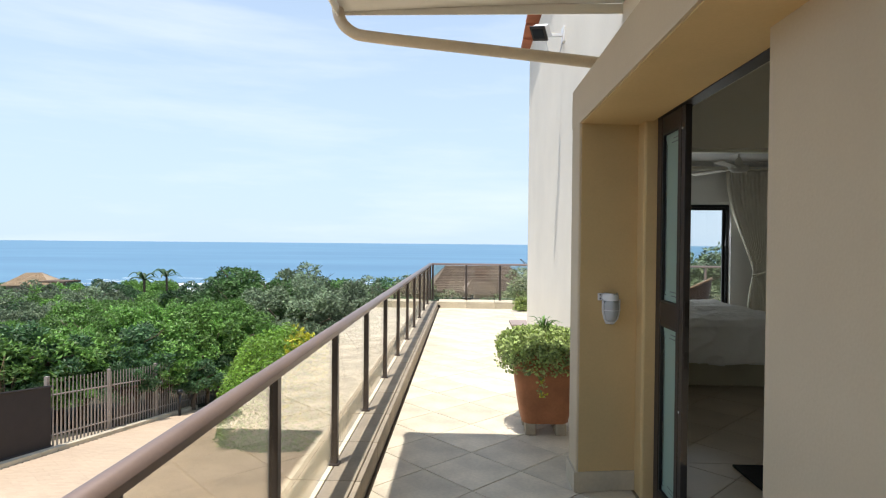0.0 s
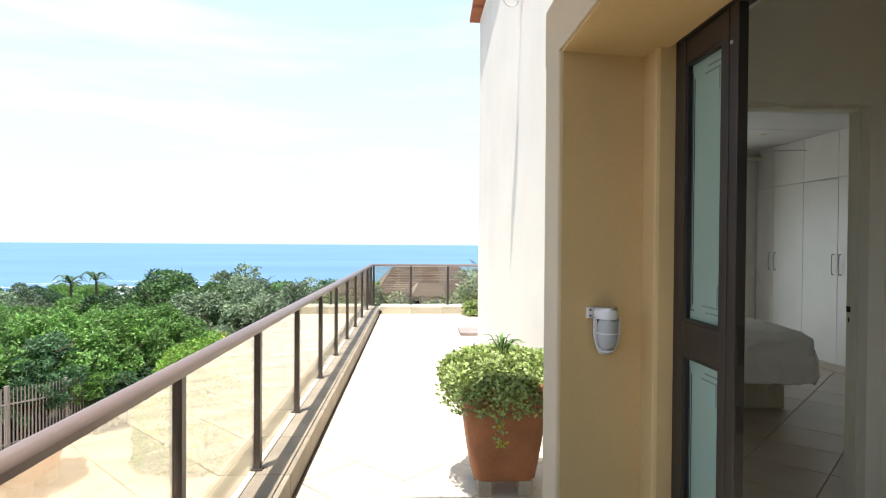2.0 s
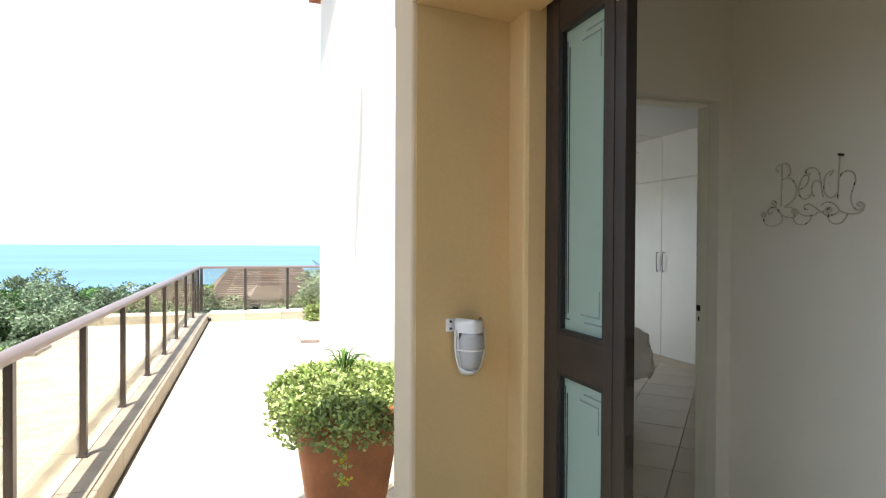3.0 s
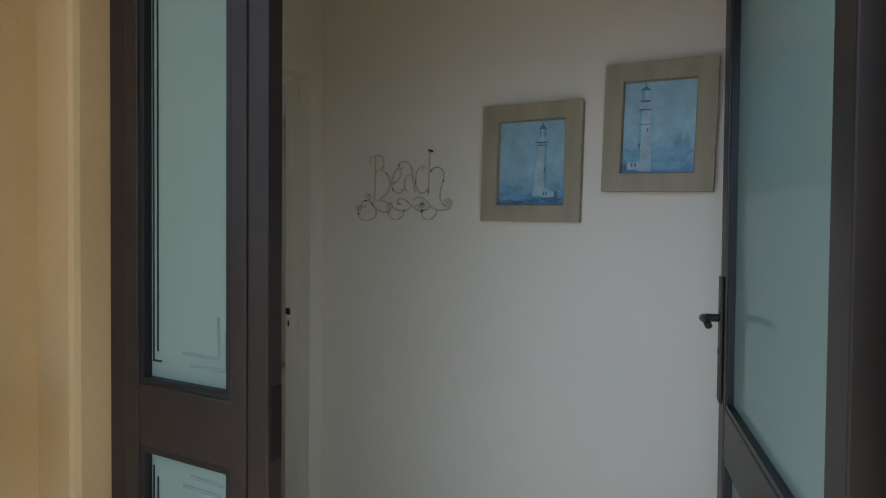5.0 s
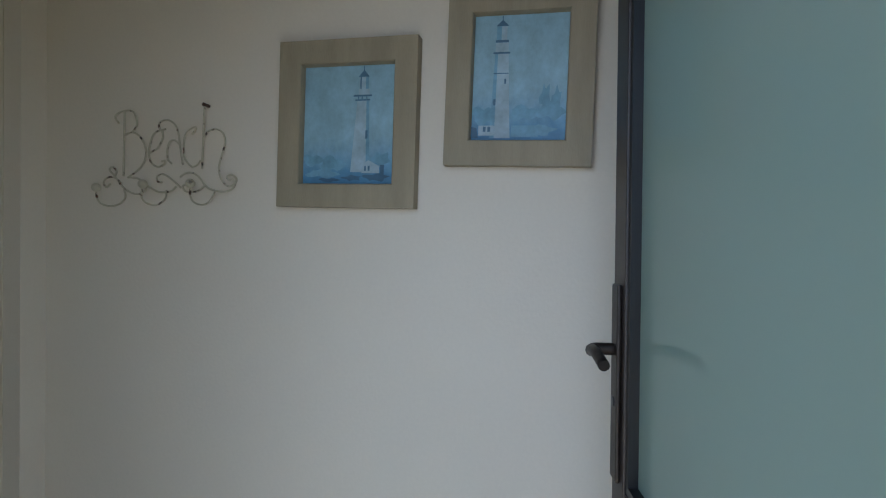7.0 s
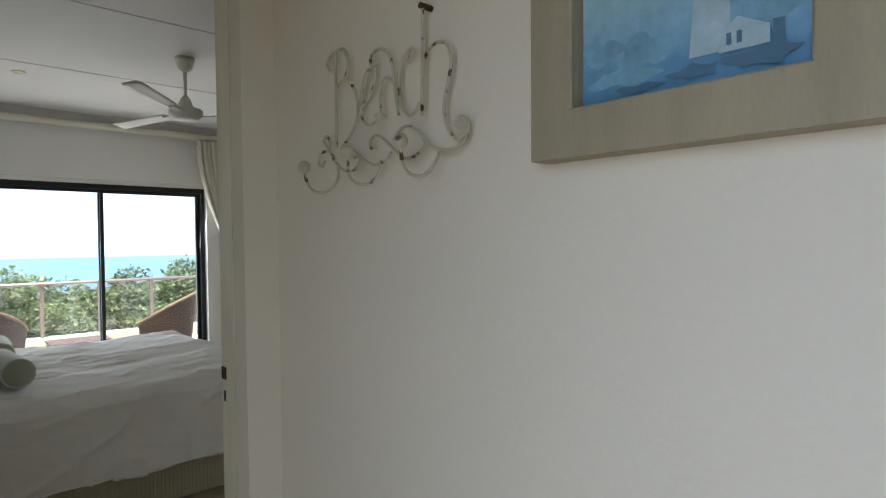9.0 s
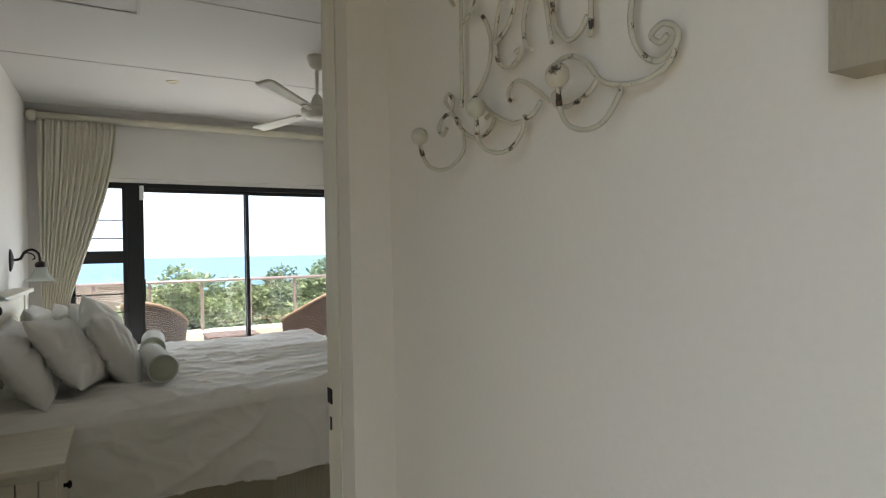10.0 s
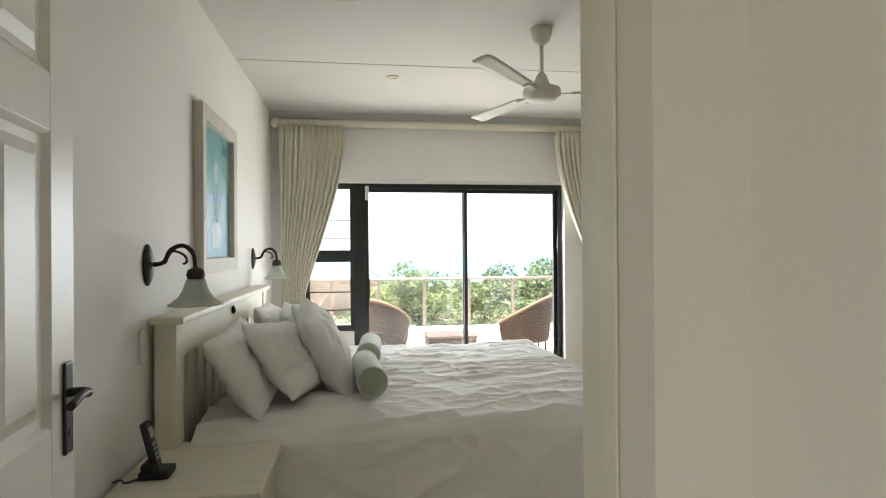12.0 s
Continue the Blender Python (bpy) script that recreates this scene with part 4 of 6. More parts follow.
def make_palm(x, y, h):
    z = ground_z(x, y)
    p = thing("wild_banana_palm", (x, y, z), "wild banana palm with drooping fronds above the bush", "palm", "far palms")
    part("trunk", tube(bmesh.new(), curve_points([(0, 0, -0.2), (0.15, 0, h * 0.5), (0.05, 0.1, h)], 4), 0.14, 6), BARK, p, local=True)
    for k in range(11):
        a, out = k * 0.571 + 0.2, random.uniform(1.4, 2.3)
        rise = random.uniform(0.3, 1.4)
        bm = bmesh.new()

        def place(u, v, a=a, out=out, rise=rise):
            r = out * v
            zz = h + rise * math.sin(v * 2.4) - 0.5 * v * v
            wd = 0.26 * math.sin(math.pi * min(1, v * 0.93 + 0.06)) * (u - 0.5) * 2
            return Vector((math.cos(a) * r - math.sin(a) * wd, math.sin(a) * r + math.cos(a) * wd, zz - abs(wd) * 0.4))

        sheet(bm, 2, 7, place)
        part("frond", bm, LEAF_D, p, local=True)


for px, py, ph in ((-41.5, 76, 7.6), (-39.0, 77, 8.0), (-31.5, 75, 7.2)):
    make_palm(px, py, ph)


# ---- entrance: portal lamp, awning, sensor ----
def build_awning():
    a = thing("awning", (OUT_X, 3.2, 2.62), "cream canvas awning on a bent pipe frame", "awning")
    bm = bmesh.new()
    pts = curve_points([(1.85, 4.74, 2.505), (1.0, 4.74, 2.605), (0.32, 4.74, 2.685), (0.17, 4.74, 2.72), (0.09, 4.73, 2.81), (0.07, 4.72, 2.98), (0.07, 4.5, 3.05), (0.07, 2.0, 3.06), (0.07, -2.5, 3.06)], 5)
    tube(bm, pts, 0.036, 12)
    part("arm", bm, ALU_CREAM, a)
    part("arm", tube(bmesh.new(), [(1.85, -2.4, 2.6), (0.07, -2.4, 3.0)], 0.036, 12), ALU_CREAM, a)
    bm = bmesh.new()
    sheet(bm, 18, 12, lambda u, v: Vector((0.10 + 1.75 * u, -2.5 + 7.30 * v, 2.865 + 0.05 * u + 0.02 * math.sin(9 * v) * math.sin(math.pi * u))))
    top = part("canvas", bm, FABRIC_WHITE, a)
    s = top.modifiers.new("thickness", "SOLIDIFY")
    s.thickness = 0.004
    part("valance", boxes((0.10, 1.85, 4.792, 4.80, 2.845, 2.905), (0.085, 0.095, -2.5, 4.80, 2.80, 2.90)), FABRIC_WHITE, a)
    part("wall_bracket", boxes((1.80, 1.85, 4.69, 4.79, 2.44, 2.58), bevel=0.005), ALU_CREAM, a)


build_awning()


def build_floodlight():
    f = thing("flood_light", (OUT_X, 6.98, 3.55), "white bodied floodlight on a wall bracket", "flood light")
    m = Matrix.Translation((1.60, 6.90, 3.48)) @ Euler((radians(38), radians(14), radians(-48))).to_matrix().to_4x4() @ Matrix.Scale(0.78, 4)
    for nm, row, mt in (("housing", (-0.11, 0.11, 0.0, 0.09, -0.08, 0.08), WHITE_PLASTIC), ("bezel", (-0.125, 0.125, -0.02, 0.0, -0.095, 0.095), BLACK_ALU), ("lens", (-0.09, 0.09, -0.026, -0.021, -0.06, 0.06), DARK_GLASS)):
        bm = boxes(row, bevel=0.006 if nm != "lens" else 0)
        bm.transform(m)
        part(nm, bm, mt, f)
    part("bracket", boxes((1.66, OUT_X, 6.93, 6.96, 3.46, 3.49), (OUT_X - 0.02, OUT_X, 6.89, 7.00, 3.40, 3.55), bevel=0.003), WHITE_PLASTIC, f)
    part("cable", tube(bmesh.new(), curve_points([(1.66, 6.94, 3.50), (1.70, 6.96, 3.32), (1.80, 6.97, 3.30), (OUT_X - 0.005, 6.97, 3.44)], 6), 0.006, 6), WHITE_PLASTIC, f)


build_floodlight()


def build_sensor():
    s = thing("motion_sensor", (1.66, 4.466, 1.13), "white outdoor motion sensor with a clear guard on the surround", "motion sensor")
    x, z = 1.705, 1.055
    part("bracket", boxes((1.640, 1.695, 4.452, 4.466, 1.095, 1.135), (1.675, 1.690, 4.414, 4.455, 1.10, 1.13), bevel=0.002), WHITE_PLASTIC, s)
    bm = bmesh.new()

    def body(u, v, grow=1.0, cut=1.0):
        a = math.pi * (v - 0.5) * 2 * 0.5
        zz = z - 0.09 + 0.175 * u
        wide = (0.034 + 0.011 * min(1, u * 2.2)) * grow * (0.70 + 0.30 * min(1, math.sqrt(u * 3))) * (1 if u < 0.97 else 0.85)
        deep = (0.055 + 0.012 * u) * grow * (0.5 + 0.5 * min(1, u * 4))
        return Vector((x + wide * math.sin(a), 4.440 - deep * math.cos(a), zz))

    sheet(bm, 14, 14, body)
    bmesh.ops.holes_fill(bm, edges=[e for e in bm.edges if e.is_boundary])
    part("body", bm, WHITE_PLASTIC, s)
    bm = bmesh.new()
    sheet(bm, 10, 10, lambda u, v: body(0.10 + 0.66 * u, 0.16 + 0.68 * v, 1.04))
    bmesh.ops.holes_fill(bm, edges=[e for e in bm.edges if e.is_boundary])
    part("window", bm, GREY_PLASTIC, s, "grey translucent lens window")
    part("guard", tube(bmesh.new(), [body(u, v, 1.12) for u, v in [(0.80 - 0.08 * k, 0.10) for k in range(9)] + [(0.08, 0.3), (0.06, 0.5), (0.08, 0.7)] + [(0.16 + 0.08 * k, 0.90) for k in range(9)]], 0.0035, 6), WHITE_PLASTIC, s)
    part("band", tube(bmesh.new(), [body(0.46, 0.1 + 0.08 * k, 1.07) for k in range(11)], 0.003, 6), WHITE_PLASTIC, s)
    for zz in (1.105, 1.127):
        part("screw", tube(bmesh.new(), [(1.652, 4.453, zz), (1.652, 4.448, zz)], 0.004, 8), BLACK_ALU, s)


build_sensor()


def panel_frame(a, b, z0, z1, stile, rails, depth, name_parent, mat, glassmat, etched=True):
    """A glazed aluminium leaf between plan points a and b; rails are (z0, z1) bands. Parts go under name_parent."""
    a, b = Vector((*a, 0)), Vector((*b, 0))
    d = (b - a)
    w = d.length
    d.normalize()
    n = Vector((-d.y, d.x, 0))
    m = Matrix((d, n, Vector((0, 0, 1)))).transposed().to_4x4()
    m.translation = a

    def put(nm, rows, mt, bevel=0.0, label=""):
        bm = boxes(*rows, bevel=bevel)
        bm.transform(m)
        return part(nm, bm, mt, name_parent, label)

    put("stile", [(0, stile, -depth / 2, depth / 2, z0, z1)], mat, 0.003)
    put("stile", [(w - stile, w, -depth / 2, depth / 2, z0, z1)], mat, 0.003)
    bands = [(z0, z0 + 0.09)] + list(rails) + [(z1 - 0.085, z1)]
    for q0, q1 in bands:
        put("rail", [(stile, w - stile, -depth / 2 + 0.002, depth / 2 - 0.002, q0, q1)], mat, 0.003)
    for (p0, p1), (q0, q1) in zip(bands, bands[1:]):
        put("bead", [(stile, stile + 0.014, -depth / 2 + 0.004, depth / 2 - 0.004, p1, q0), (w - stile - 0.014, w - stile, -depth / 2 + 0.004, depth / 2 - 0.004, p1, q0),
                     (stile + 0.014, w - stile - 0.014, -depth / 2 + 0.004, depth / 2 - 0.004, p1, p1 + 0.012), (stile + 0.014, w - stile - 0.014, -depth / 2 + 0.004, depth / 2 - 0.004, q0 - 0.012, q0)], BLACK_ALU)
        put("glass_pane", [(stile + 0.004, w - stile - 0.004, -0.003, 0.003, p1 + 0.002, q0 - 0.002)], glassmat, 0, "frosted sea-green glass")
        if etched:
            g0, g1, e = stile + 0.018, w - stile - 0.026, 0.0055
            for off in (0.0, 0.020):
                ga, gb, za, zb = g0 + off * 0.6, g1 - off, p1 + 0.040 + off, q0 - 0.040 - off
                # black uprights draw the shadow of the glass edge; the corner lines are etched
                put("etched_and_shadow_line", [(ga, ga + 0.004, -0.0042, -0.0032, za, zb)], BLACK_ALU)
                for va, vb, vc in ((za, za + e, za + 0.075), (zb - e, zb, zb - 0.075)):
                    put("etched_and_shadow_line", [(gb - 0.095, gb, -0.0042, -0.0032, va, vb)], ETCH)
                    put("etched_and_shadow_line", [(gb - e, gb, -0.0042, -0.0032, min(vb, vc) if vc > va else vc, max(va, vc) if vc > va else va)], ETCH)
            put("etched_and_shadow_line", [(g0 + 0.0042, g0 + 0.024, -0.0042, -0.0032, p1 + 0.040, p1 + 0.044)], BLACK_ALU)
    return m, w


def lever(parent, at, along, out, mat, plate=(0.10, 0.13), side=1):
    """A door lever: long plate and a bent handle. along: way the lever points; out: away from the door."""
    at, along, out = Vector(at), Vector(along).normalized(), Vector(out).normalized()
    m = Matrix((along, out, Vector((0, 0, 1)))).transposed().to_4x4()
    m.translation = at
    bm = boxes((-0.019, 0.019, 0.0, 0.007, -plate[0], plate[1]), bevel=0.004)
    bm.transform(m)
    h = part("handle_plate", bm, mat, parent)
    bm = tube(bmesh.new(), curve_points([(0, 0.005, 0.03), (0, 0.034, 0.03), (0.012, 0.043, 0.03), (0.05, 0.045, 0.034), (0.10, 0.043, 0.024)], 5), [0.0095] * 12 + [0.008] * 9, 10)
    bm.transform(m)
    part("lever", bm, mat, h)
    bm = tube(bmesh.new(), [(0, 0.006, -0.05), (0, 0.009, -0.05)], 0.008, 10)
    bm.transform(m)
    part("keyhole", bm, BLACK_PLASTIC, h)


def build_entrance():
    top = 2.145
    f = structure("door_frame_entrance", boxes((1.938, 1.985, 4.318, 4.3795, 0.0, top), (1.930, 1.962, 3.958, 4.003, 0.0, top - 0.055), (1.925, 2.000, 3.095, 3.148, 0.0, top - 0.055),
                                               (1.915, 1.985, 3.095, 4.318, top - 0.055, top), bevel=0.003), BRONZE, "dark bronze aluminium entrance frame", "door frame")
    for a, b in (((1.95, 4.317), (1.95, 4.004)),):
        s = thing("sidelight", (1.95, (a[1] + b[1]) / 2, 0), "fixed dark bronze sidelight with frosted green glass", "sidelight")
        panel_frame(a, b, 0.002, top - 0.056, 0.036, [(0.993, 1.108)], 0.045, s, BRONZE, FROST)
    part("strike_plate", boxes((1.938, 1.958, 3.955, 3.958, 1.02, 1.14)), IRON, f, "steel strike plate")
    part("strike_plate", boxes((1.938, 1.958, 3.955, 3.958, 0.82, 0.90)), IRON, f)
    for z in (0.60, 1.98):
        part("screw", tube(bmesh.new(), [(1.930, 3.99, z), (1.926, 3.99, z)], 0.006, 8), GREY_PLASTIC, f)
    leaf = thing("entrance_door", (1.988, 3.165, 0), "open dark bronze entrance door with frosted green glass", "door")
    ang = radians(10.6)
    d = Vector((math.cos(ang), math.sin(ang)))
    a = Vector((1.988, 3.165))
    b = a + d * 0.832
    m, w = panel_frame(a, b, 0.012, top - 0.075, 0.068, [(0.875, 0.992)], 0.044, leaf, BRONZE, FROST, False)
    n3, d3 = Vector((-d.y, d.x, 0)), Vector((d.x, d.y, 0))
    at = Vector((a.x, a.y, 1.168)) + d3 * (w - 0.035)
    lever(leaf, at + n3 * 0.0225, -d3, n3, IRON, (0.17, 0.13))
    lever(leaf, at - n3 * 0.0225, -d3, -n3, IRON, (0.17, 0.13))
    mat = thing("door_mat", (2.83, 4.6, 0), "black coir door mat on the lobby floor", "mat")
    part("mat_body", boxes((2.60, 3.06, 4.30, 4.88, 0.001, 0.016), bevel=0.004), MAT_BLACK, mat)


build_entrance()


def build_planter():
    cx, cy = 1.49, 5.56
    p = thing("planter", (cx, cy, 0), "square tapered terracotta planter on feet with overflowing yellow-green plant", "planter")
    prof = [(0.165, 0.085), (0.172, 0.095), (0.19, 0.2), (0.222, 0.42), (0.245, 0.585), (0.262, 0.592), (0.268, 0.615), (0.262, 0.632), (0.225, 0.632), (0.21, 0.56)]
    bm = bmesh.new()
    rings = []
    for r, z in prof:
        ring = []
        for k in range(32):
            a = 2 * math.pi * (k + 0.5) / 32
            c, s = math.cos(a), math.sin(a)
            q = (abs(c) ** 6 + abs(s) ** 6) ** (-1 / 6)
            ring.append(bm.verts.new((r * q * c, r * q * s, z)))
        rings.append(ring)
    for a, b in zip(rings, rings[1:]):
        for k in range(32):
            bm.faces.new((a[k], a[(k + 1) % 32], b[(k + 1) % 32], b[k])).smooth = True
    bm.faces.new(rings[0][::-1])
    part("pot", bm, TERRACOTTA, p, local=True)
    part("soil", boxes((-0.2, 0.2, -0.2, 0.2, 0.5, 0.575)), SOIL, p, local=True)
    for fx, fy in ((-0.11, -0.11), (0.11, -0.11), (-0.11, 0.11), (0.11, 0.11)):
        part("foot", boxes((fx - 0.04, fx + 0.04, fy - 0.055, fy + 0.055, 0.0, 0.086), bevel=0.01), GROUT, p, local=True)
    rng = np.random.default_rng(3)
    n = 17000
    a, r = rng.uniform(0, 6.283, n), np.sqrt(rng.uniform(0, 1, n))
    rad = 0.345 + 0.04 * np.sin(3 * a + 1) + 0.03 * np.sin(7 * a)
    hgt = 0.60 + 0.175 * np.sqrt(1 - r ** 2 * 0.92) + 0.03 * np.sin(9 * a) * r
    spots = np.stack([rad * r * np.cos(a), rad * r * np.sin(a), hgt - rng.uniform(0, 0.09, n)], 1)
    rim = rng.uniform(0, 6.283, 2600)
    rr = rng.uniform(0.26, 0.36, 2600)
    hang = np.stack([rr * np.cos(rim), rr * np.sin(rim), 0.70 - rng.uniform(0, 0.23, 2600)], 1)
    leaves("plant", np.concatenate([spots, hang]), 0.026, LEAF_POT, p, label="yellow-green small-leaved plant", narrow=0.75)
    for ax, ay, ln in ((-0.05, -0.275, 0.34), (-0.26, -0.1, 0.16), (-0.275, 0.05, 0.22), (0.12, -0.27, 0.12), (-0.24, -0.2, 0.2)):
        trail = [(ax * (1 + 0.06 * k / 60) + rng.normal(0, 0.012), ay * (1 + 0.06 * k / 60) + rng.normal(0, 0.012), 0.66 - ln * k / 60) for k in range(60)]
        leaves("trailing_stem", np.array(trail), 0.03, LEAF_POT, p, narrow=0.7)
    fl = np.array([(-0.05, -0.29, 0.34), (-0.03, -0.292, 0.33), (-0.06, -0.292, 0.325), (-0.045, -0.29, 0.43)])
    leaves("flower", np.repeat(fl, 8, 0) + rng.normal(0, 0.008, (32, 3)), 0.022, LEAF_YELLOW, p, label="small yellow flowers", narrow=0.9)
    blade = bmesh.new()
    for k in range(34):
        a = rng.uniform(0, 6.283)
        e = Vector((math.cos(a) * rng.uniform(0.05, 0.16), math.sin(a) * rng.uniform(0.05, 0.16), rng.uniform(0.76, 0.85)))
        tube(blade, curve_points([(0, 0.03, 0.7), e * 0.5 + Vector((0, 0, 0.42)), e], 3), [0.003] * 5 + [0.001] * 2, 3)
    part("grass_blade", blade, LEAF_B, p, "thin grass blades", local=True)
    q = thing("shrub", (2.12, 13.1, 0), "small yellow-green shrub at the corner of the house", "shrub")
    leaves("foliage", blob_spots(rng, 2200, (0, 0, 0.06), (0.20, 0.20, 0.24), 16, 0.5), 0.06, LEAF_POT, q)
    part("stem", tube(bmesh.new(), [(0, 0, 0), (0, 0, 0.16)], 0.012), BARK, q, local=True)
    w = thing("weep_pipe", (0.36, END_Y, 0.05), "black drain pipe end in the terrace kerb", "pipe")
    part("pipe", tube(bmesh.new(), [(0.36, END_Y + 0.02, 0.04), (0.36, END_Y - 0.03, 0.04)], 0.03, 12), BLACK_PLASTIC, w)
    w = thing("weep_pipe", (6.15, END_Y, 0.05), "black drain pipe end in the terrace kerb", "pipe")
    part("pipe", tube(bmesh.new(), [(6.15, END_Y + 0.02, 0.05), (6.15, END_Y - 0.03, 0.05)], 0.035, 12), BLACK_PLASTIC, w)


build_planter()


def build_slab():
    w = thing("stone_slab", (1.83, 11.05, 0), "loose reddish-grey stone slab lying on the terrace", "stone slab")
    part("slab", boxes((1.68, 1.98, 10.76, 11.34, 0.001, 0.045), bevel=0.006), SLAB, w)


SLAB = material("reddish_grey_slab", (0.34, 0.27, 0.24), 0.8, 0.2, 6, 50, 0.3)
build_slab()


# ---- lobby: hook board, pictures ----
HOOK_X = LOBBY_X - 0.018


def build_hooks():
    """Bent wire letters over three rows of scrolls with ball-ended hooks; shapes in centimetres across and up."""
    hk = thing("wire_hook_rack", (LOBBY_X, 4.5, 1.5), "white wire wall hook rack spelling Beach, chipped and rusty", "hook rack")

    def at(u, v, out=0.0):
        return Vector((HOOK_X - out, 4.608 - u * 0.00965, 1.413 + v * 0.01))

    def wire(*line):
        part("wire", tube(bmesh.new(), curve_points([at(u, v) for u, v in line], 6), 0.0027, 8), WIRE, hk)

    def hook(*line):
        n = len(line) - 1
        bow = [at(u, v, 0.040 * (i / n) ** 1.2) for i, (u, v) in enumerate(line)]
        bent = part("hook", tube(bmesh.new(), curve_points(bow, 6), 0.0026, 8), WIRE_HOOK, hk)
        part("rust", tube(bmesh.new(), curve_points([bow[-2].lerp(bow[-1], t) for t in (0.1, 0.5, 1.0)], 3), [0.0033, 0.0032, 0.0031, 0.0029, 0.0027, 0.0025, 0.0024], 8), WIRE_NECK, bent, "brown rust at the hook's neck")
        ball = bmesh.new()
        bmesh.ops.create_icosphere(ball, subdivisions=3, radius=0.0118, matrix=Matrix.Translation(bow[-1] + Vector((0, 0, 0.010))))
        for f in ball.faces:
            f.smooth = True
        part("ball", ball, WIRE_HOOK, bent)

    wire((2.4, 28.9), (2.3, 21.5), (2.1, 11.5))
    wire((0.5, 25.7), (-0.7, 27.4), (0.8, 28.6), (3.3, 29), (5.2, 28.6), (6.3, 26.7), (6.4, 24.8), (5, 23.2))
    wire((2.5, 22.5), (5, 23.1), (7.7, 21.7), (9.4, 18.5), (9.1, 15.6), (7.3, 13.4), (3.6, 11.1))
    wire((14.7, 23.5), (12.2, 22.6), (10.9, 20.1), (10.4, 17.3), (11.2, 14.9), (13.2, 13.8), (15.2, 14.3), (15.7, 15.3), (14.6, 15.2))
    wire((10.4, 17.4), (13.2, 18.7), (14.8, 21.2), (14.7, 23.3))
    wire((15.7, 23.6), (14.2, 23.3), (13.6, 24.9), (14.8, 25.8), (16.8, 25.8), (18.8, 24.5), (19.8, 22.1), (20.4, 18.5), (21.2, 14.2))
    wire((20.5, 19.2), (18.7, 20.6), (17.1, 20.2), (16.3, 18), (16.5, 15.6), (17.7, 14.6))
    wire((24, 21.9), (25, 22.9), (25.1, 23.8), (23.6, 23.3), (22, 21.9), (21.5, 19.2), (21.8, 16), (23.8, 13.7), (25.7, 14), (26.8, 15.2))
    wire((27.8, 29.4), (27.5, 21.2), (27.2, 13))
    wire((27.7, 21), (29.2, 22.6), (31.4, 23), (33.3, 22.1), (34.1, 20.1), (33.7, 17.8), (32.6, 14.6), (32.4, 12), (33.5, 9.5), (35.5, 8.3), (37.3, 9.2), (37.4, 10.4), (36, 11.3), (34.7, 10.7), (35.6, 9.8), (36.5, 10.2))
    wire((37.5, 9.8), (36.7, 8), (34.5, 7.1), (31.3, 7.3), (28.5, 8.4), (26.2, 10.9), (24, 12), (22, 11.9), (20.4, 11))
    wire((28.1, 8.7), (26.6, 7.6), (24.3, 7), (22, 7.3), (21.3, 8.6), (22.5, 9.1))
    wire((20.7, 8.2), (18.7, 9.7), (16.5, 11.2), (14.6, 11.8), (13.1, 11.1), (13.4, 9.8), (14.7, 9.7))
    wire((19.2, 8.5), (17.3, 7.3), (13.6, 7.2), (10, 8.9), (7, 10.8), (4.2, 11.2))
    wire((-0.5, 11.3), (2, 8.6), (5, 7), (7.9, 6.9), (9.8, 8.1), (9.4, 9.1), (8, 8.9))
    wire((1.5, 9.6), (-0.9, 11.2), (-3.2, 11.2), (-4.5, 9.9), (-3.5, 8.7), (-2.2, 9.5))
    wire((-0.5, 11.5), (-2.5, 13.3), (-1.4, 14.1), (-0.2, 12.9), (-0.7, 11.7))
    hook((2.4, 8.2), (3.2, 5.8), (2.0, 4.1), (-0.3, 3.4), (-2.7, 4.0), (-3.4, 5.5), (-2.9, 7.2))
    hook((16.1, 7.6), (16.2, 5.6), (14.8, 4.0), (13, 3.7), (11.4, 4.4), (11, 5.9), (12.1, 7.9))
    hook((31.2, 7.4), (31, 6.0), (29.9, 4.2), (28.3, 3.6), (26.5, 4.3), (26.1, 6.0), (26.8, 7.8))
    part("fixing", tube(bmesh.new(), [at(27.8, 29.4, -0.018), at(27.8, 29.4, 0.005)], 0.0048, 8), RUST, hk)


build_hooks()


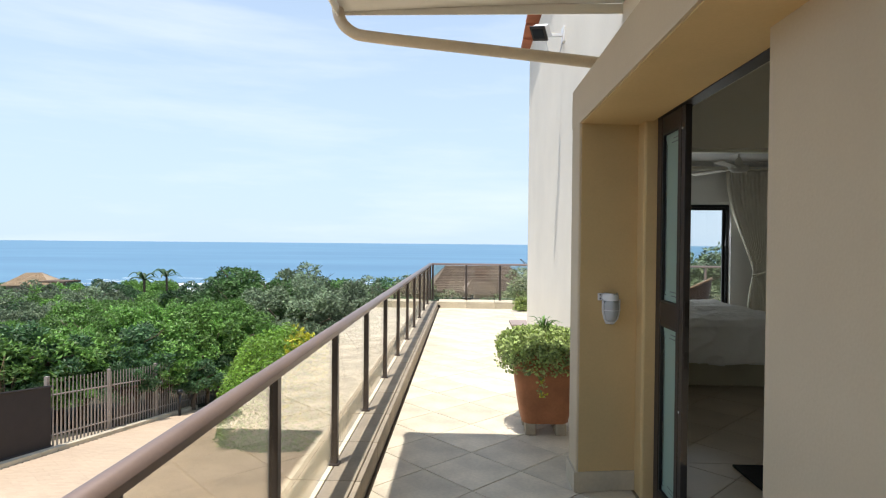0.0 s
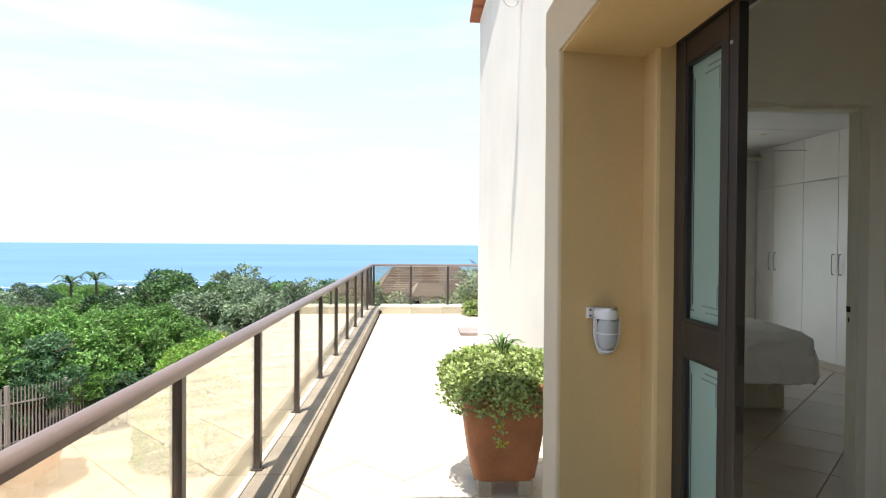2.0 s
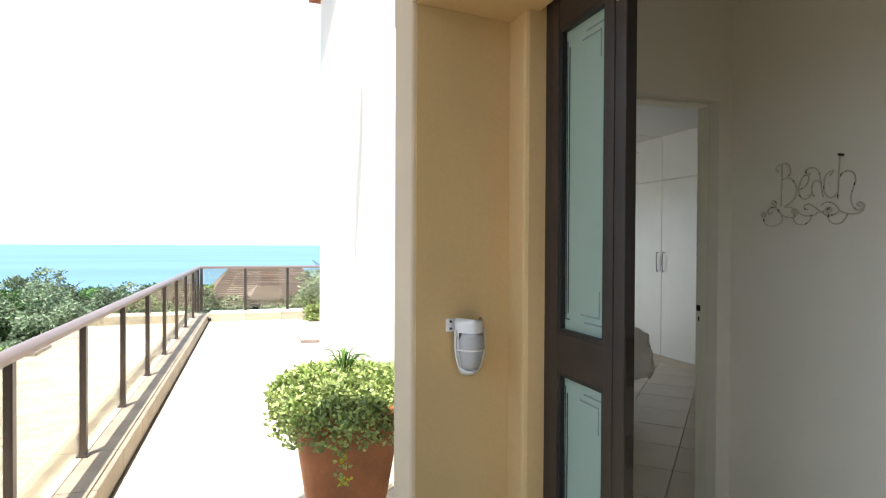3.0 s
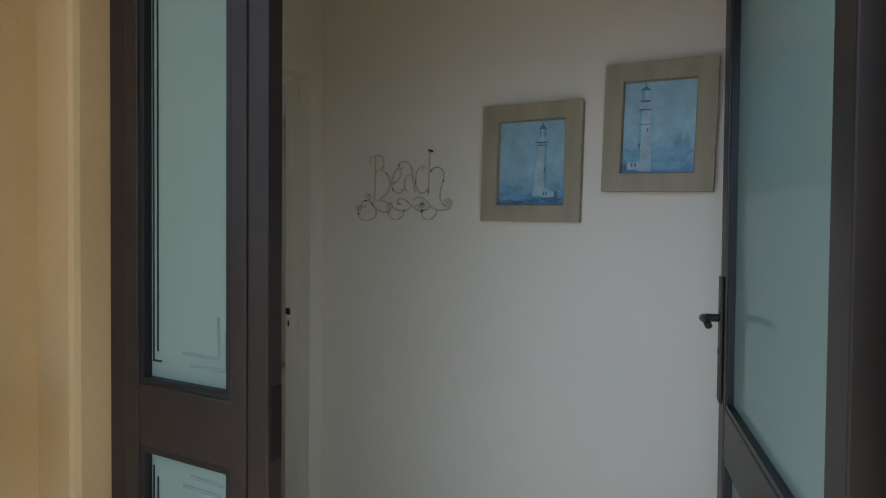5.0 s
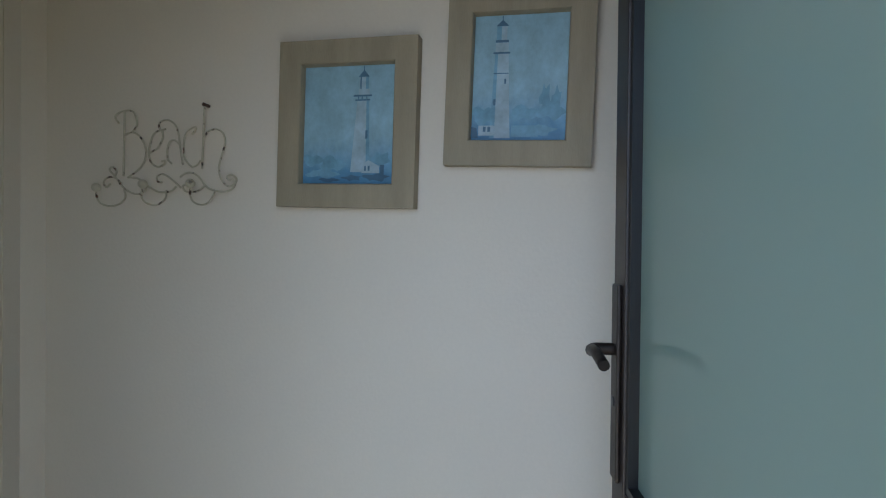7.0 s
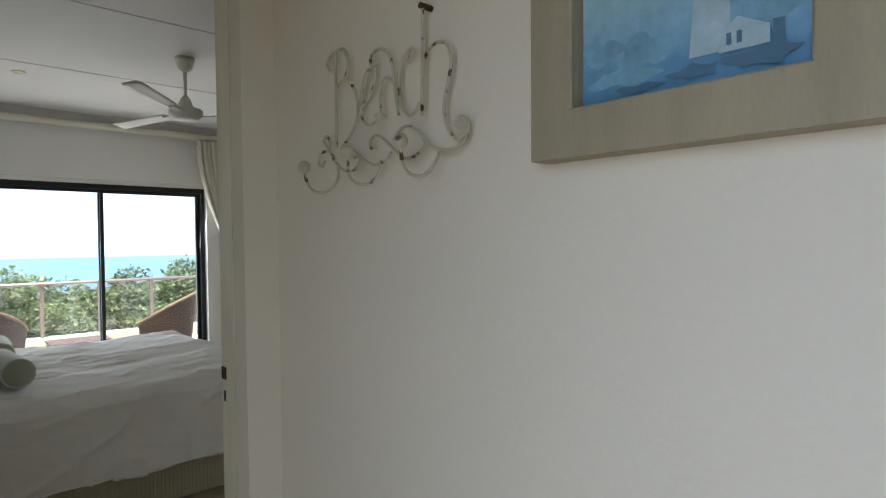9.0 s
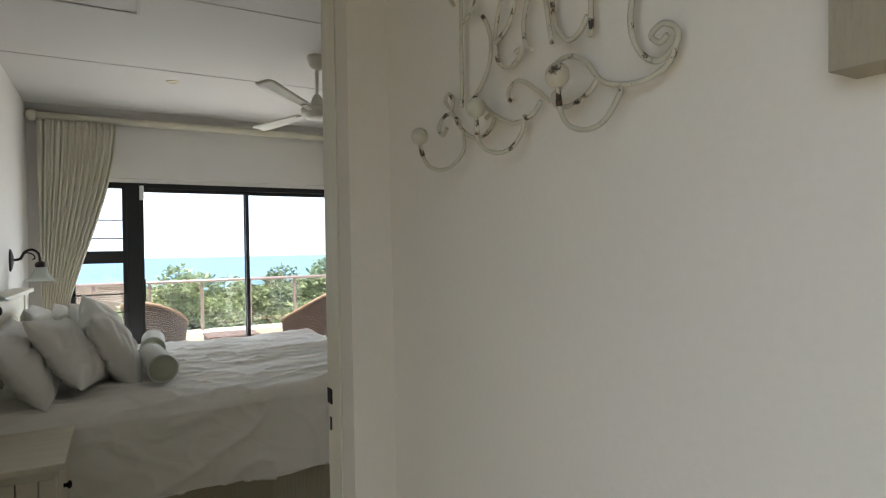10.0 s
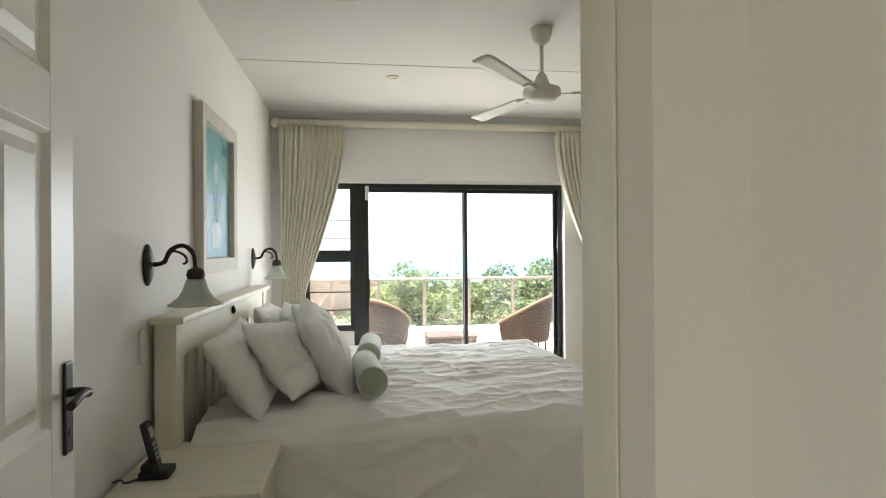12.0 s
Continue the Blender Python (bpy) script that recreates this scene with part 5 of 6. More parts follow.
def sea_picture_material(name, low, high, horizon):
    """Watercolour washes: pale sky above, deep blue below a soft shore line."""
    m = bpy.data.materials.new(name)
    m.use_nodes = True
    n, l = m.node_tree.nodes, m.node_tree.links
    tc, sep, nz, add, ramp = (n.new("ShaderNode" + k) for k in ("TexCoord", "SeparateXYZ", "TexNoise", "Math", "ValToRGB"))
    nz.inputs["Scale"].default_value, nz.inputs["Detail"].default_value = 14, 8
    mul = n.new("ShaderNodeMath")
    mul.operation, mul.inputs[1].default_value = "MULTIPLY", 0.22
    l.new(tc.outputs["Generated"], sep.inputs["Vector"])
    l.new(tc.outputs["Generated"], nz.inputs["Vector"])
    l.new(nz.outputs["Fac"], mul.inputs[0])
    l.new(sep.outputs["Z"], add.inputs[0]), l.new(mul.outputs["Value"], add.inputs[1])
    l.new(add.outputs["Value"], ramp.inputs["Fac"])
    e = ramp.color_ramp.elements
    e[0].position, e[0].color = horizon - 0.05, (*low, 1)
    e[1].position, e[1].color = 0.98, (*[c * 0.9 for c in high], 1)
    mid = e.new(horizon + 0.10)
    mid.color = (*[0.5 * a + 0.5 * b for a, b in zip(low, high)], 1)
    mid2 = e.new(horizon + 0.25)
    mid2.color = (*high, 1)
    wash, wmap, tint = n.new("ShaderNodeTexNoise"), n.new("ShaderNodeMapRange"), n.new("ShaderNodeHueSaturation")
    wash.inputs["Scale"].default_value, wash.inputs["Detail"].default_value, wash.inputs["Roughness"].default_value = 4.5, 9, 0.7
    wmap.inputs["From Min"].default_value, wmap.inputs["From Max"].default_value = 0.3, 0.7
    wmap.inputs["To Min"].default_value, wmap.inputs["To Max"].default_value = 0.72, 1.14
    l.new(tc.outputs["Generated"], wash.inputs["Vector"]), l.new(wash.outputs["Fac"], wmap.inputs["Value"])
    l.new(wmap.outputs["Result"], tint.inputs["Value"]), l.new(ramp.outputs["Color"], tint.inputs["Color"])
    l.new(tint.outputs["Color"], n["Principled BSDF"].inputs["Base Color"])
    n["Principled BSDF"].inputs["Roughness"].default_value = 0.45
    return m


SEA_PRINT = sea_picture_material("blue_watercolour_print", (0.12, 0.31, 0.50), (0.34, 0.55, 0.65), 0.26)
TEAL_PRINT = sea_picture_material("teal_still_life_print", (0.16, 0.42, 0.50), (0.16, 0.42, 0.42), 0.34)
PALE_PRINT = material("pale_lighthouse_paint", (0.40, 0.54, 0.61), 0.5, 0.22, 20, 80, 0)
DEEP_PRINT = material("deep_blue_paint", (0.085, 0.19, 0.29), 0.5, 0.2, 20, 80, 0)
MID_PRINT = material("mid_blue_paint", (0.20, 0.41, 0.55), 0.5, 0.25, 20, 80, 0)


def mitred_frame(bm, place, w, h, width, depth):
    """Four mitred bars with a stepped profile; place(u, v, d) with u, v across and up, d out of the wall."""
    prof = ((0, 0), (0, depth), (width * 0.5, depth * 0.98), (width * 0.93, depth * 0.94), (width * 0.97, depth * 0.88), (width, depth * 0.6), (width, 0))
    corners = ((0, 0, 1, 1), (w, 0, -1, 1), (w, h, -1, -1), (0, h, 1, -1))
    rings = [[bm.verts.new(place(cx + sx * p, cz + sz * p, q)) for p, q in prof] for cx, cz, sx, sz in corners]
    for k in range(4):
        a, b = rings[k], rings[(k + 1) % 4]
        for i in range(len(prof) - 1):
            bm.faces.new((a[i], b[i], b[i + 1], a[i + 1]))


def framed_picture(name, y_hi, z_lo, w, h, lean, label, drawn, wall_x=LOBBY_X, side=-1, frame_mat=None, print_mat=None, width=0.058, depth=0.034):
    """A picture on a wall along y. side -1: faces -x, u runs towards -y; side 1: faces +x, u runs towards +y."""
    p = thing(name, (wall_x, y_hi, z_lo), label, "picture", "")
    c, s = math.cos(lean), math.sin(lean)

    def place(u, v, d):
        uu, vv = u * c - v * s, u * s + v * c
        return Vector((wall_x + side * (d + 0.002), y_hi + side * uu, z_lo + vv))

    bm = bmesh.new()
    mitred_frame(bm, place, w, h, width, depth)
    part("frame", bm, frame_mat or PICTURE_WOOD, p)

    def flat(nm, polys, mt, d):
        bm = bmesh.new()
        for poly in polys:
            bm.faces.new([bm.verts.new(place(u, v, d)) for u, v in poly])
        return part(nm, bm, mt, p)

    e = width - 0.004
    flat("print", [((e, e), (w - e, e), (w - e, h - e), (e, h - e))], print_mat or SEA_PRINT, 0.010)
    iw, ih = w - 2 * width, h - 2 * width
    for k, (nm, mt, polys) in enumerate(drawn):
        for i, poly in enumerate(polys):
            flat(nm, [[(width + a * iw, width + b * ih) for a, b in poly]], mt, 0.0108 + 0.0009 * k + 0.0001 * i)
    return p


def rect(a, b, c, d):
    return ((a, b), (c, b), (c, d), (a, d))


def daub(cx, cy, rx, ry, k):
    """One loose brush stroke with a wavering edge."""
    return [(min(1, max(0, cx + rx * math.cos(a) * (0.78 + 0.22 * math.sin(3 * a + k)))), max(0, cy + ry * math.sin(a) * (0.75 + 0.25 * math.cos(5 * a + 2 * k)))) for a in (2 * math.pi * i / 26 for i in range(26))]


LIGHT_1 = [("far_shore", MID_PRINT, [daub(0.10, 0.20, 0.14, 0.06, 1), daub(0.32, 0.17, 0.17, 0.08, 2), daub(0.22, 0.09, 0.22, 0.05, 3), daub(0.86, 0.21, 0.14, 0.07, 4)]),
           ("tower", PALE_PRINT, [((0.53, 0.10), (0.74, 0.10), (0.72, 0.70), (0.59, 0.70)), rect(0.60, 0.75, 0.72, 0.80), rect(0.61, 0.80, 0.71, 0.90)]),
           ("tower_shade", MID_PRINT, [((0.70, 0.10), (0.74, 0.10), (0.72, 0.70), (0.69, 0.70)), rect(0.68, 0.80, 0.71, 0.90)]),
           ("gallery", DEEP_PRINT, [rect(0.55, 0.735, 0.75, 0.75), rect(0.57, 0.70, 0.73, 0.712), ((0.60, 0.90), (0.72, 0.90), (0.66, 0.96)), rect(0.655, 0.95, 0.665, 0.99), rect(0.62, 0.80, 0.635, 0.90), rect(0.60, 0.715, 0.61, 0.735), rect(0.64, 0.715, 0.65, 0.735), rect(0.69, 0.715, 0.70, 0.735)]),
           ("rock", DEEP_PRINT, [daub(0.56, 0.05, 0.13, 0.03, 5), daub(0.82, 0.055, 0.17, 0.04, 6), daub(0.30, 0.03, 0.14, 0.022, 7), rect(0.69, 0.38, 0.715, 0.45), ((0.86, 0.08), (0.90, 0.08), (0.90, 0.16), (0.86, 0.16))]),
           ("cottage", PALE_PRINT, [((0.66, 0.09), (0.85, 0.09), (0.85, 0.15), (0.73, 0.20), (0.66, 0.15))]),
           ("opening", DEEP_PRINT, [rect(0.69, 0.11, 0.71, 0.15), rect(0.73, 0.11, 0.75, 0.15)])]
LIGHT_2 = [("far_shore", MID_PRINT, [daub(0.12, 0.20, 0.16, 0.09, 1), daub(0.55, 0.22, 0.20, 0.07, 2), daub(0.84, 0.24, 0.18, 0.09, 3), daub(0.78, 0.34, 0.07, 0.13, 4), daub(0.90, 0.32, 0.06, 0.12, 5), daub(0.70, 0.08, 0.26, 0.05, 6)]),
           ("tower", PALE_PRINT, [((0.20, 0.02), (0.42, 0.02), (0.37, 0.70), (0.23, 0.70)), rect(0.23, 0.70, 0.37, 0.78), rect(0.24, 0.80, 0.35, 0.91)]),
           ("tower_shade", MID_PRINT, [((0.20, 0.02), (0.25, 0.02), (0.26, 0.70), (0.23, 0.70)), rect(0.24, 0.80, 0.29, 0.91), rect(0.43, 0.03, 0.72, 0.12)]),
           ("gallery", DEEP_PRINT, [rect(0.21, 0.69, 0.39, 0.705), rect(0.23, 0.78, 0.37, 0.80), ((0.23, 0.91), (0.37, 0.91), (0.30, 0.96)), rect(0.295, 0.95, 0.305, 0.99), rect(0.22, 0.53, 0.38, 0.538)]),
           ("cottage", PALE_PRINT, [rect(0.08, 0.04, 0.25, 0.12)]),
           ("opening", DEEP_PRINT, [rect(0.13, 0.07, 0.16, 0.11), rect(0.18, 0.07, 0.21, 0.11), rect(0.23, 0.28, 0.255, 0.33), rect(0.34, 0.45, 0.36, 0.49), ((0.0, 0.02), (0.08, 0.02), (0.06, 0.10), (0, 0.11))])]
framed_picture("lighthouse_picture", 4.123, 1.444, 0.351, 0.400, radians(-1.2), "blue lighthouse print in a whitewashed oak frame", LIGHT_1)
framed_picture("lighthouse_picture", 3.703, 1.536, 0.327, 0.398, radians(-1.8), "blue lighthouse print hung higher in a whitewashed oak frame", LIGHT_2)

# ---- bedroom doorway ----
structure("door_jamb_bedroom", boxes((3.075, 3.0785, HALL_Y + 0.057, ROOM_Y + 0.003, 0, 2.024), (2.313, 2.328, HALL_Y + 0.057, ROOM_Y + 0.003, 0, 2.024), (2.328, 3.075, HALL_Y + 0.057, ROOM_Y + 0.003, 2.010, 2.024), bevel=0.003), CREAM_PAINT, "cream painted bedroom door jamb", "door frame")
strike = thing("door_strike", (3.074, 4.978, 1.05), "dark steel strike plate in the door jamb", "strike plate")
part("plate", boxes((3.0730, 3.0755, 4.966, 4.990, 1.055, 1.083), bevel=0.0008), IRON, strike)
part("bolt_hole", boxes((3.0735, 3.0755, 4.971, 4.979, 1.006, 1.030)), BLACK_PLASTIC, strike)


def build_bedroom_door():
    d = thing("bedroom_door", (2.345, 5.012, 0), "open white panelled bedroom door with iron lever", "door")
    hinge, w = Vector((2.332, 5.014, 0)), 0.755
    ang = radians(95.5)
    m = Matrix.Translation(hinge) @ Matrix.Rotation(ang, 4, "Z")
    z0, z1 = 0.008, 2.005

    def put(nm, bm, mt=PAINT, parent=d, label=""):
        bm.transform(m)
        return part(nm, bm, mt, parent, label)

    put("stile", boxes((0, 0.11, -0.02, 0.02, z0, z1), bevel=0.002)), put("stile", boxes((w - 0.11, w, -0.02, 0.02, z0, z1), bevel=0.002))
    put("mullion", boxes((0.328, 0.427, -0.02, 0.02, z0 + 0.2, z1 - 0.12), bevel=0.002))
    for a, b in ((z0, z0 + 0.2), (0.84, 1.035), (1.60, 1.71), (z1 - 0.12, z1)):
        put("rail", boxes((0.11, w - 0.11, -0.0195, 0.0195, a, b), bevel=0.002))
    for a, b in ((z0 + 0.2, 0.84), (1.035, 1.60), (1.71, z1 - 0.12)):
        for u0, u1 in ((0.11, 0.328), (0.427, w - 0.11)):
            bm = bmesh.new()
            for s in (-1, 1):
                ring = []
                for ins, dep in ((0, 0.0195), (0.012, 0.008), (0.03, 0.007), (0.055, 0.015)):
                    ring.append([bm.verts.new((x, s * dep, z)) for x, z in ((u0 + ins, a + ins), (u1 - ins, a + ins), (u1 - ins, b - ins), (u0 + ins, b - ins))])
                for p, q in zip(ring, ring[1:]):
                    for k in range(4):
                        bm.faces.new((p[k], p[(k + 1) % 4], q[(k + 1) % 4], q[k]))
                bm.faces.new(ring[-1])
            put("panel", bm)
    c, s = math.cos(ang), math.sin(ang)
    along, out = Vector((c, s, 0)), Vector((s, -c, 0))
    at = hinge + along * (w - 0.045) + Vector((0, 0, 1.06))
    lever(d, at + out * 0.0205, -along, out, IRON, (0.091, 0.091))
    lever(d, at - out * 0.0205, -along, -out, IRON, (0.091, 0.091))
    for z in (0.25, 1.75):
        put("hinge", tube(bmesh.new(), [(0.0, 0.022, z - 0.05), (0.0, 0.022, z + 0.05)], 0.008, 8), IRON)


build_bedroom_door()


# ---- bedroom ----
def build_sliding_door():
    y0, y1, top = WIN_Y + 0.06, WIN_Y + 0.14, 1.995
    s = thing("sliding_door", (3.8, WIN_Y + 0.1, 0), "black aluminium sliding glass door, partly covered by bed", "sliding door")
    part("frame", boxes((2.80, 4.795, y0, y1, top - 0.045, top), (2.80, 4.795, y0, y1, -0.01, 0.03), (4.755, 4.795, y0, y1, 0.03, top - 0.045), bevel=0.003), BLACK_ALU, s)
    for x0, x1, ya in ((2.905, 3.865, y0 + 0.005), (3.825, 4.755, y0 + 0.045)):
        leaf = part("leaf", boxes((x0, x0 + 0.032, ya, ya + 0.03, 0.03, top - 0.046), (x1 - 0.032, x1, ya, ya + 0.03, 0.03, top - 0.046), (x0 + 0.032, x1 - 0.032, ya, ya + 0.03, 0.03, 0.09), (x0 + 0.032, x1 - 0.032, ya, ya + 0.03, top - 0.08, top - 0.046), bevel=0.002), BLACK_ALU, s)
        g = part("glass_pane", boxes((x0 + 0.032, x1 - 0.032, ya + 0.012, ya + 0.018, 0.09, top - 0.08)), CLEAR, leaf)
        g.visible_shadow = False
    part("post", boxes((2.80, 2.905, y0 - 0.01, y1, 0.03, top - 0.045), bevel=0.003), BLACK_ALU, s)
    part("handle", boxes((2.925, 2.945, y0 - 0.035, y0 + 0.004, 0.92, 1.12), bevel=0.006), BLACK_PLASTIC, s)
    part("alarm_contact", boxes((2.905, 2.94, y0 - 0.018, y0 + 0.004, 1.84, 1.97), bevel=0.004), WHITE_PLASTIC, s, "white alarm contact")
    w = thing("louvre_window", (2.58, WIN_Y + 0.1, 0.635), "black framed narrow window with burglar bars beside the sliding door", "window")
    part("window_frame", boxes((2.365, 2.40, y0, y1, 0.635, top), (2.765, 2.80, y0, y1, 0.635, top), (2.40, 2.765, y0, y1, 0.635, 0.69), (2.40, 2.765, y0, y1, top - 0.05, top), (2.40, 2.765, y0, y1, 1.27, 1.38), bevel=0.002), BLACK_ALU, w)
    for z in (0.83, 0.995, 1.49, 1.655):
        part("bar", tube(bmesh.new(), [(2.38, y0 - 0.005, z), (2.79, y0 - 0.005, z)], 0.006, 6), BLACK_ALU, w)
    for a, b in ((0.69, 1.27), (1.38, top - 0.05)):
        g = part("glass_pane", boxes((2.40, 2.765, y0 + 0.03, y0 + 0.036, a, b)), CLEAR, w)
        g.visible_shadow = False
    structure("window_sill", boxes((2.36, 2.80, WIN_Y - 0.02, WIN_Y + 0.058, 0.620, 0.637), bevel=0.003), PAINT, "white window sill", "sill")


build_sliding_door()


def build_curtains():
    pole = thing("curtain_rail", (3.9, 9.70, 2.53), "cream wooden curtain pole across the window wall", "curtain rail")
    part("pole", tube(bmesh.new(), [(2.10, 9.70, 2.508), (5.75, 9.70, 2.508)], 0.032, 14), CREAM_PAINT, pole)
    part("finial", lathe(bmesh.new(), [(0.0, -0.05), (0.035, -0.035), (0.048, 0), (0.035, 0.035), (0.0, 0.05)], (2.125, 9.70, 2.508), 16), CREAM_PAINT, pole)
    for x in (2.2, 3.5, 4.6, 5.6):
        part("bracket", boxes((x - 0.012, x + 0.012, 9.70, WIN_Y, 2.495, 2.52), bevel=0.002), CREAM_PAINT, pole)

    def curtain(x0, x1, tie_x, tie_z, tie_w, label):
        c = thing("curtain", ((x0 + x1) / 2, 9.69, 0), label, "curtain", "bedroom curtains")

        def place(u, v):
            z = 2.472 - 2.43 * v
            if z > tie_z:
                t = (2.472 - z) / (2.472 - tie_z)
                t = t * t * (3 - 2 * t) * 0.55 + 0.45 * t ** 2.2
            else:
                t = 1 - 0.35 * (1 - math.exp(-(tie_z - z) * 2.0))
            left = x0 + (tie_x - tie_w / 2 - x0) * t
            right = x1 + (tie_x + tie_w / 2 - x1) * t
            fold = 0.021 * (1 - 0.35 * t)
            waves = math.sin(2 * math.pi * (u * 13.0 + 0.30 * math.sin(3 * v) + 0.35 * math.sin(5 * u))) + 0.55 * math.sin(2 * math.pi * u * 23 + 2 + 2 * v) * (1 - 0.5 * v)
            return Vector((left + (right - left) * u, 9.70 - 0.035 + fold * waves * (0.7 + 0.3 * min(1, v * 6)), z))

        bm = sheet(bmesh.new(), 200, 44, place)
        ob = part("drape", bm, CURTAIN, c)
        sol = ob.modifiers.new("thickness", "SOLIDIFY")
        sol.thickness = 0.003
        part("heading_tape", boxes((x0, x1, 9.652, 9.662, 2.412, 2.417)), CURTAIN, c)
        band = [Vector((tie_x + (tie_w / 2 + 0.012) * math.cos(a), 9.665 + 0.05 * math.sin(a), tie_z + 0.03 * math.cos(a))) for a in (2 * math.pi * k / 20 for k in range(21))]
        part("tie_back", tube(bmesh.new(), band, 0.014, 8), CURTAIN, c)

    curtain(2.16, 2.735, 2.26, 0.86, 0.17, "cream cotton curtain drawn aside and tied back")
    curtain(4.66, 5.30, 5.16, 1.00, 0.17, "cream cotton curtain gathered beside the wardrobe wall")


build_curtains()


def rumple(x, y, amount=1.0):
    """Height of the duvet's creases: soft swells, long folds along the bed and fine pressed lines."""
    p = Vector((x * 2.1, y * 2.6, 0.3))

    def fold(a, b, c, sharp):
        return max(0.0, 1 - abs(noise.noise(Vector((a, b, c)))) * sharp) ** 2

    swell = abs(noise.noise(p)) * 0.022 + noise.noise(p * 2.6 + Vector((3, 1, 0))) * 0.008
    long_folds = 0.012 * fold(x * 1.3 + y * 0.9, y * 6.5 - x * 1.2, 1.7, 3.4) + 0.008 * fold(x * 3.4 - y * 1.4, y * 4.4 + x * 1.8, 4.1, 3.8)
    fine = 0.0055 * fold(x * 1.8 + y * 1.2, y * 12.0 - x * 2.2, 8.3, 4.2) + 0.003 * fold(x * 5.0 - y * 2.0, y * 15.0 + x * 3.0, 2.9, 4.0)
    return (swell + long_folds + fine + 0.02 * max(0.0, (x - 3.2) / 0.9) ** 2) * amount


BED = (2.185, 4.12, 6.87, 8.72)


def build_bed():
    x0, x1, y0, y1 = BED
    b = thing("bed", ((x0 + x1) / 2, (y0 + y1) / 2, 0), "double bed with cream slatted headboard and ribbed beige base", "bed")
    base = part("base", boxes((x0, x1 - 0.02, y0 + 0.11, y1 - 0.03, 0.0, 0.33), bevel=0.02), VALANCE, b)
    bm = bmesh.new()
    k = 0
    xx = x0 + 0.02
    while xx < x1 - 0.04:
        box(bm, xx, xx + 0.014, y0 + 0.106, y0 + 0.110, 0.02, 0.33)
        xx += 0.02
    part("rib", bm, VALANCE, base)
    part("mattress", boxes((x0, x1 - 0.02, y0 + 0.03, y1 - 0.03, 0.332, 0.63), bevel=0.05), LINEN, b)
    # headboard: cap, posts, rails, slats
    hx0, hx1 = IN_X + 0.030, 2.18
    hy0, hy1 = 6.76, 8.80
    h = part("headboard", boxes((hx0 + 0.01, hx1 - 0.01, hy0 + 0.09, hy1 - 0.09, 0.96, 1.10), (hx0 + 0.01, hx1 - 0.01, hy0 + 0.09, hy1 - 0.09, 0.42, 0.55), bevel=0.004), CREAM_PAINT, b)
    part("cap", boxes((hx0 - 0.005, hx1 + 0.035, hy0 - 0.03, hy1 + 0.03, 1.10, 1.128), bevel=0.008), CREAM_PAINT, h)
    for y in (hy0, hy1 - 0.09):
        part("post", boxes((hx0, hx1, y, y + 0.09, 0.0, 1.10), bevel=0.006), CREAM_PAINT, h)
    n = 13
    for i in range(n):
        y = hy0 + 0.09 + (hy1 - hy0 - 0.18) * (i + 0.5) / n
        part("slat", boxes((hx0 + 0.025, hx1 - 0.03, y - 0.045, y + 0.045, 0.55, 0.96), bevel=0.004), CREAM_PAINT, h)
    knob = lathe(bmesh.new(), [(0.0, 0.0), (0.020, 0.002), (0.024, 0.010), (0.014, 0.018), (0, 0.020)], sides=16)
    knob.transform(Matrix.Translation((hx1 - 0.010, 7.75, 1.055)) @ Matrix.Rotation(radians(90), 4, "Y"))
    part("knob", knob, IRON, h)
    return b


build_bed()


def build_duvet():
    x0, x1, y0, y1 = BED[0] + 0.03, BED[1] + 0.03, BED[2] - 0.035, BED[3] + 0.035
    d = thing("duvet", ((x0 + x1) / 2, (y0 + y1) / 2, 0.64), "rumpled white linen duvet hanging over the bed", "duvet")
    top, low, r = 0.675, 0.27, 0.09
    over = 0.42

    def place(u, v):
        s = -over + (y1 - y0 + 2 * over) * u      # across the bed
        t = (x1 - x0 + over) * v                    # head to foot
        w = y1 - y0
        ln = x1 - x0

        def bend(q, full):
            if q < 0:
                return (0.0, -q)
            if q > full:
                return (full, q - full)
            return (q, 0.0)

        sy, dy = bend(s, w)
        tx, dx = bend(t, ln)
        drop = max(dy, dx)
        x, y = x0 + tx, y0 + sy
        edge = min(sy, w - sy, ln - tx)
        z = top - r * 0.55 * math.exp(-edge / 0.06) + rumple(x, y)
        if drop > 0:
            z = top - 0.05 - drop * 0.93 + rumple(x, y) * 0.3
            bulge = 0.035 * math.sin(min(1, drop / over) * math.pi * 0.6) + 0.020 * noise.noise(Vector((t * 4.5 + s * 0.6, s * 2.0, 5))) + 0.014 * math.sin(t * 11 + 2 * math.sin(t * 5) + drop * 3) * drop / over + 0.018 * max(0, 1 - 2.6 * abs(noise.noise(Vector((t * 2.6 + drop * 3.0, drop * 3.5 - t * 1.0, 7))))) ** 2 + 0.004 * max(0, 1 - 4.0 * abs(noise.noise(Vector((t * 5.0 - drop * 4.0, drop * 6.0 + t * 2.0, 3))))) ** 2
            if dy >= dx:
                y += (-1 if s < 0 else 1) * (0.03 + bulge)
            if dx > 0:
                x += 0.03 + bulge * (1 if dx >= dy else 0.6)
            z = max(z, low + 0.02 * noise.noise(Vector((t * 3, s * 3, 9))))
        return Vector((x, y, z))

    ob = part("cover", sheet(bmesh.new(), 280, 240, place), LINEN, d)
    sol = ob.modifiers.new("thickness", "SOLIDIFY")
    sol.thickness, sol.offset = 0.012, -1
    part("hem", sheet(bmesh.new(), 3, 200, lambda u, v: place(0.002 + 0.010 * u, v) + Vector((0, -0.003, 0.001))), LINEN, d, "folded hem along the duvet's edge")


build_duvet()


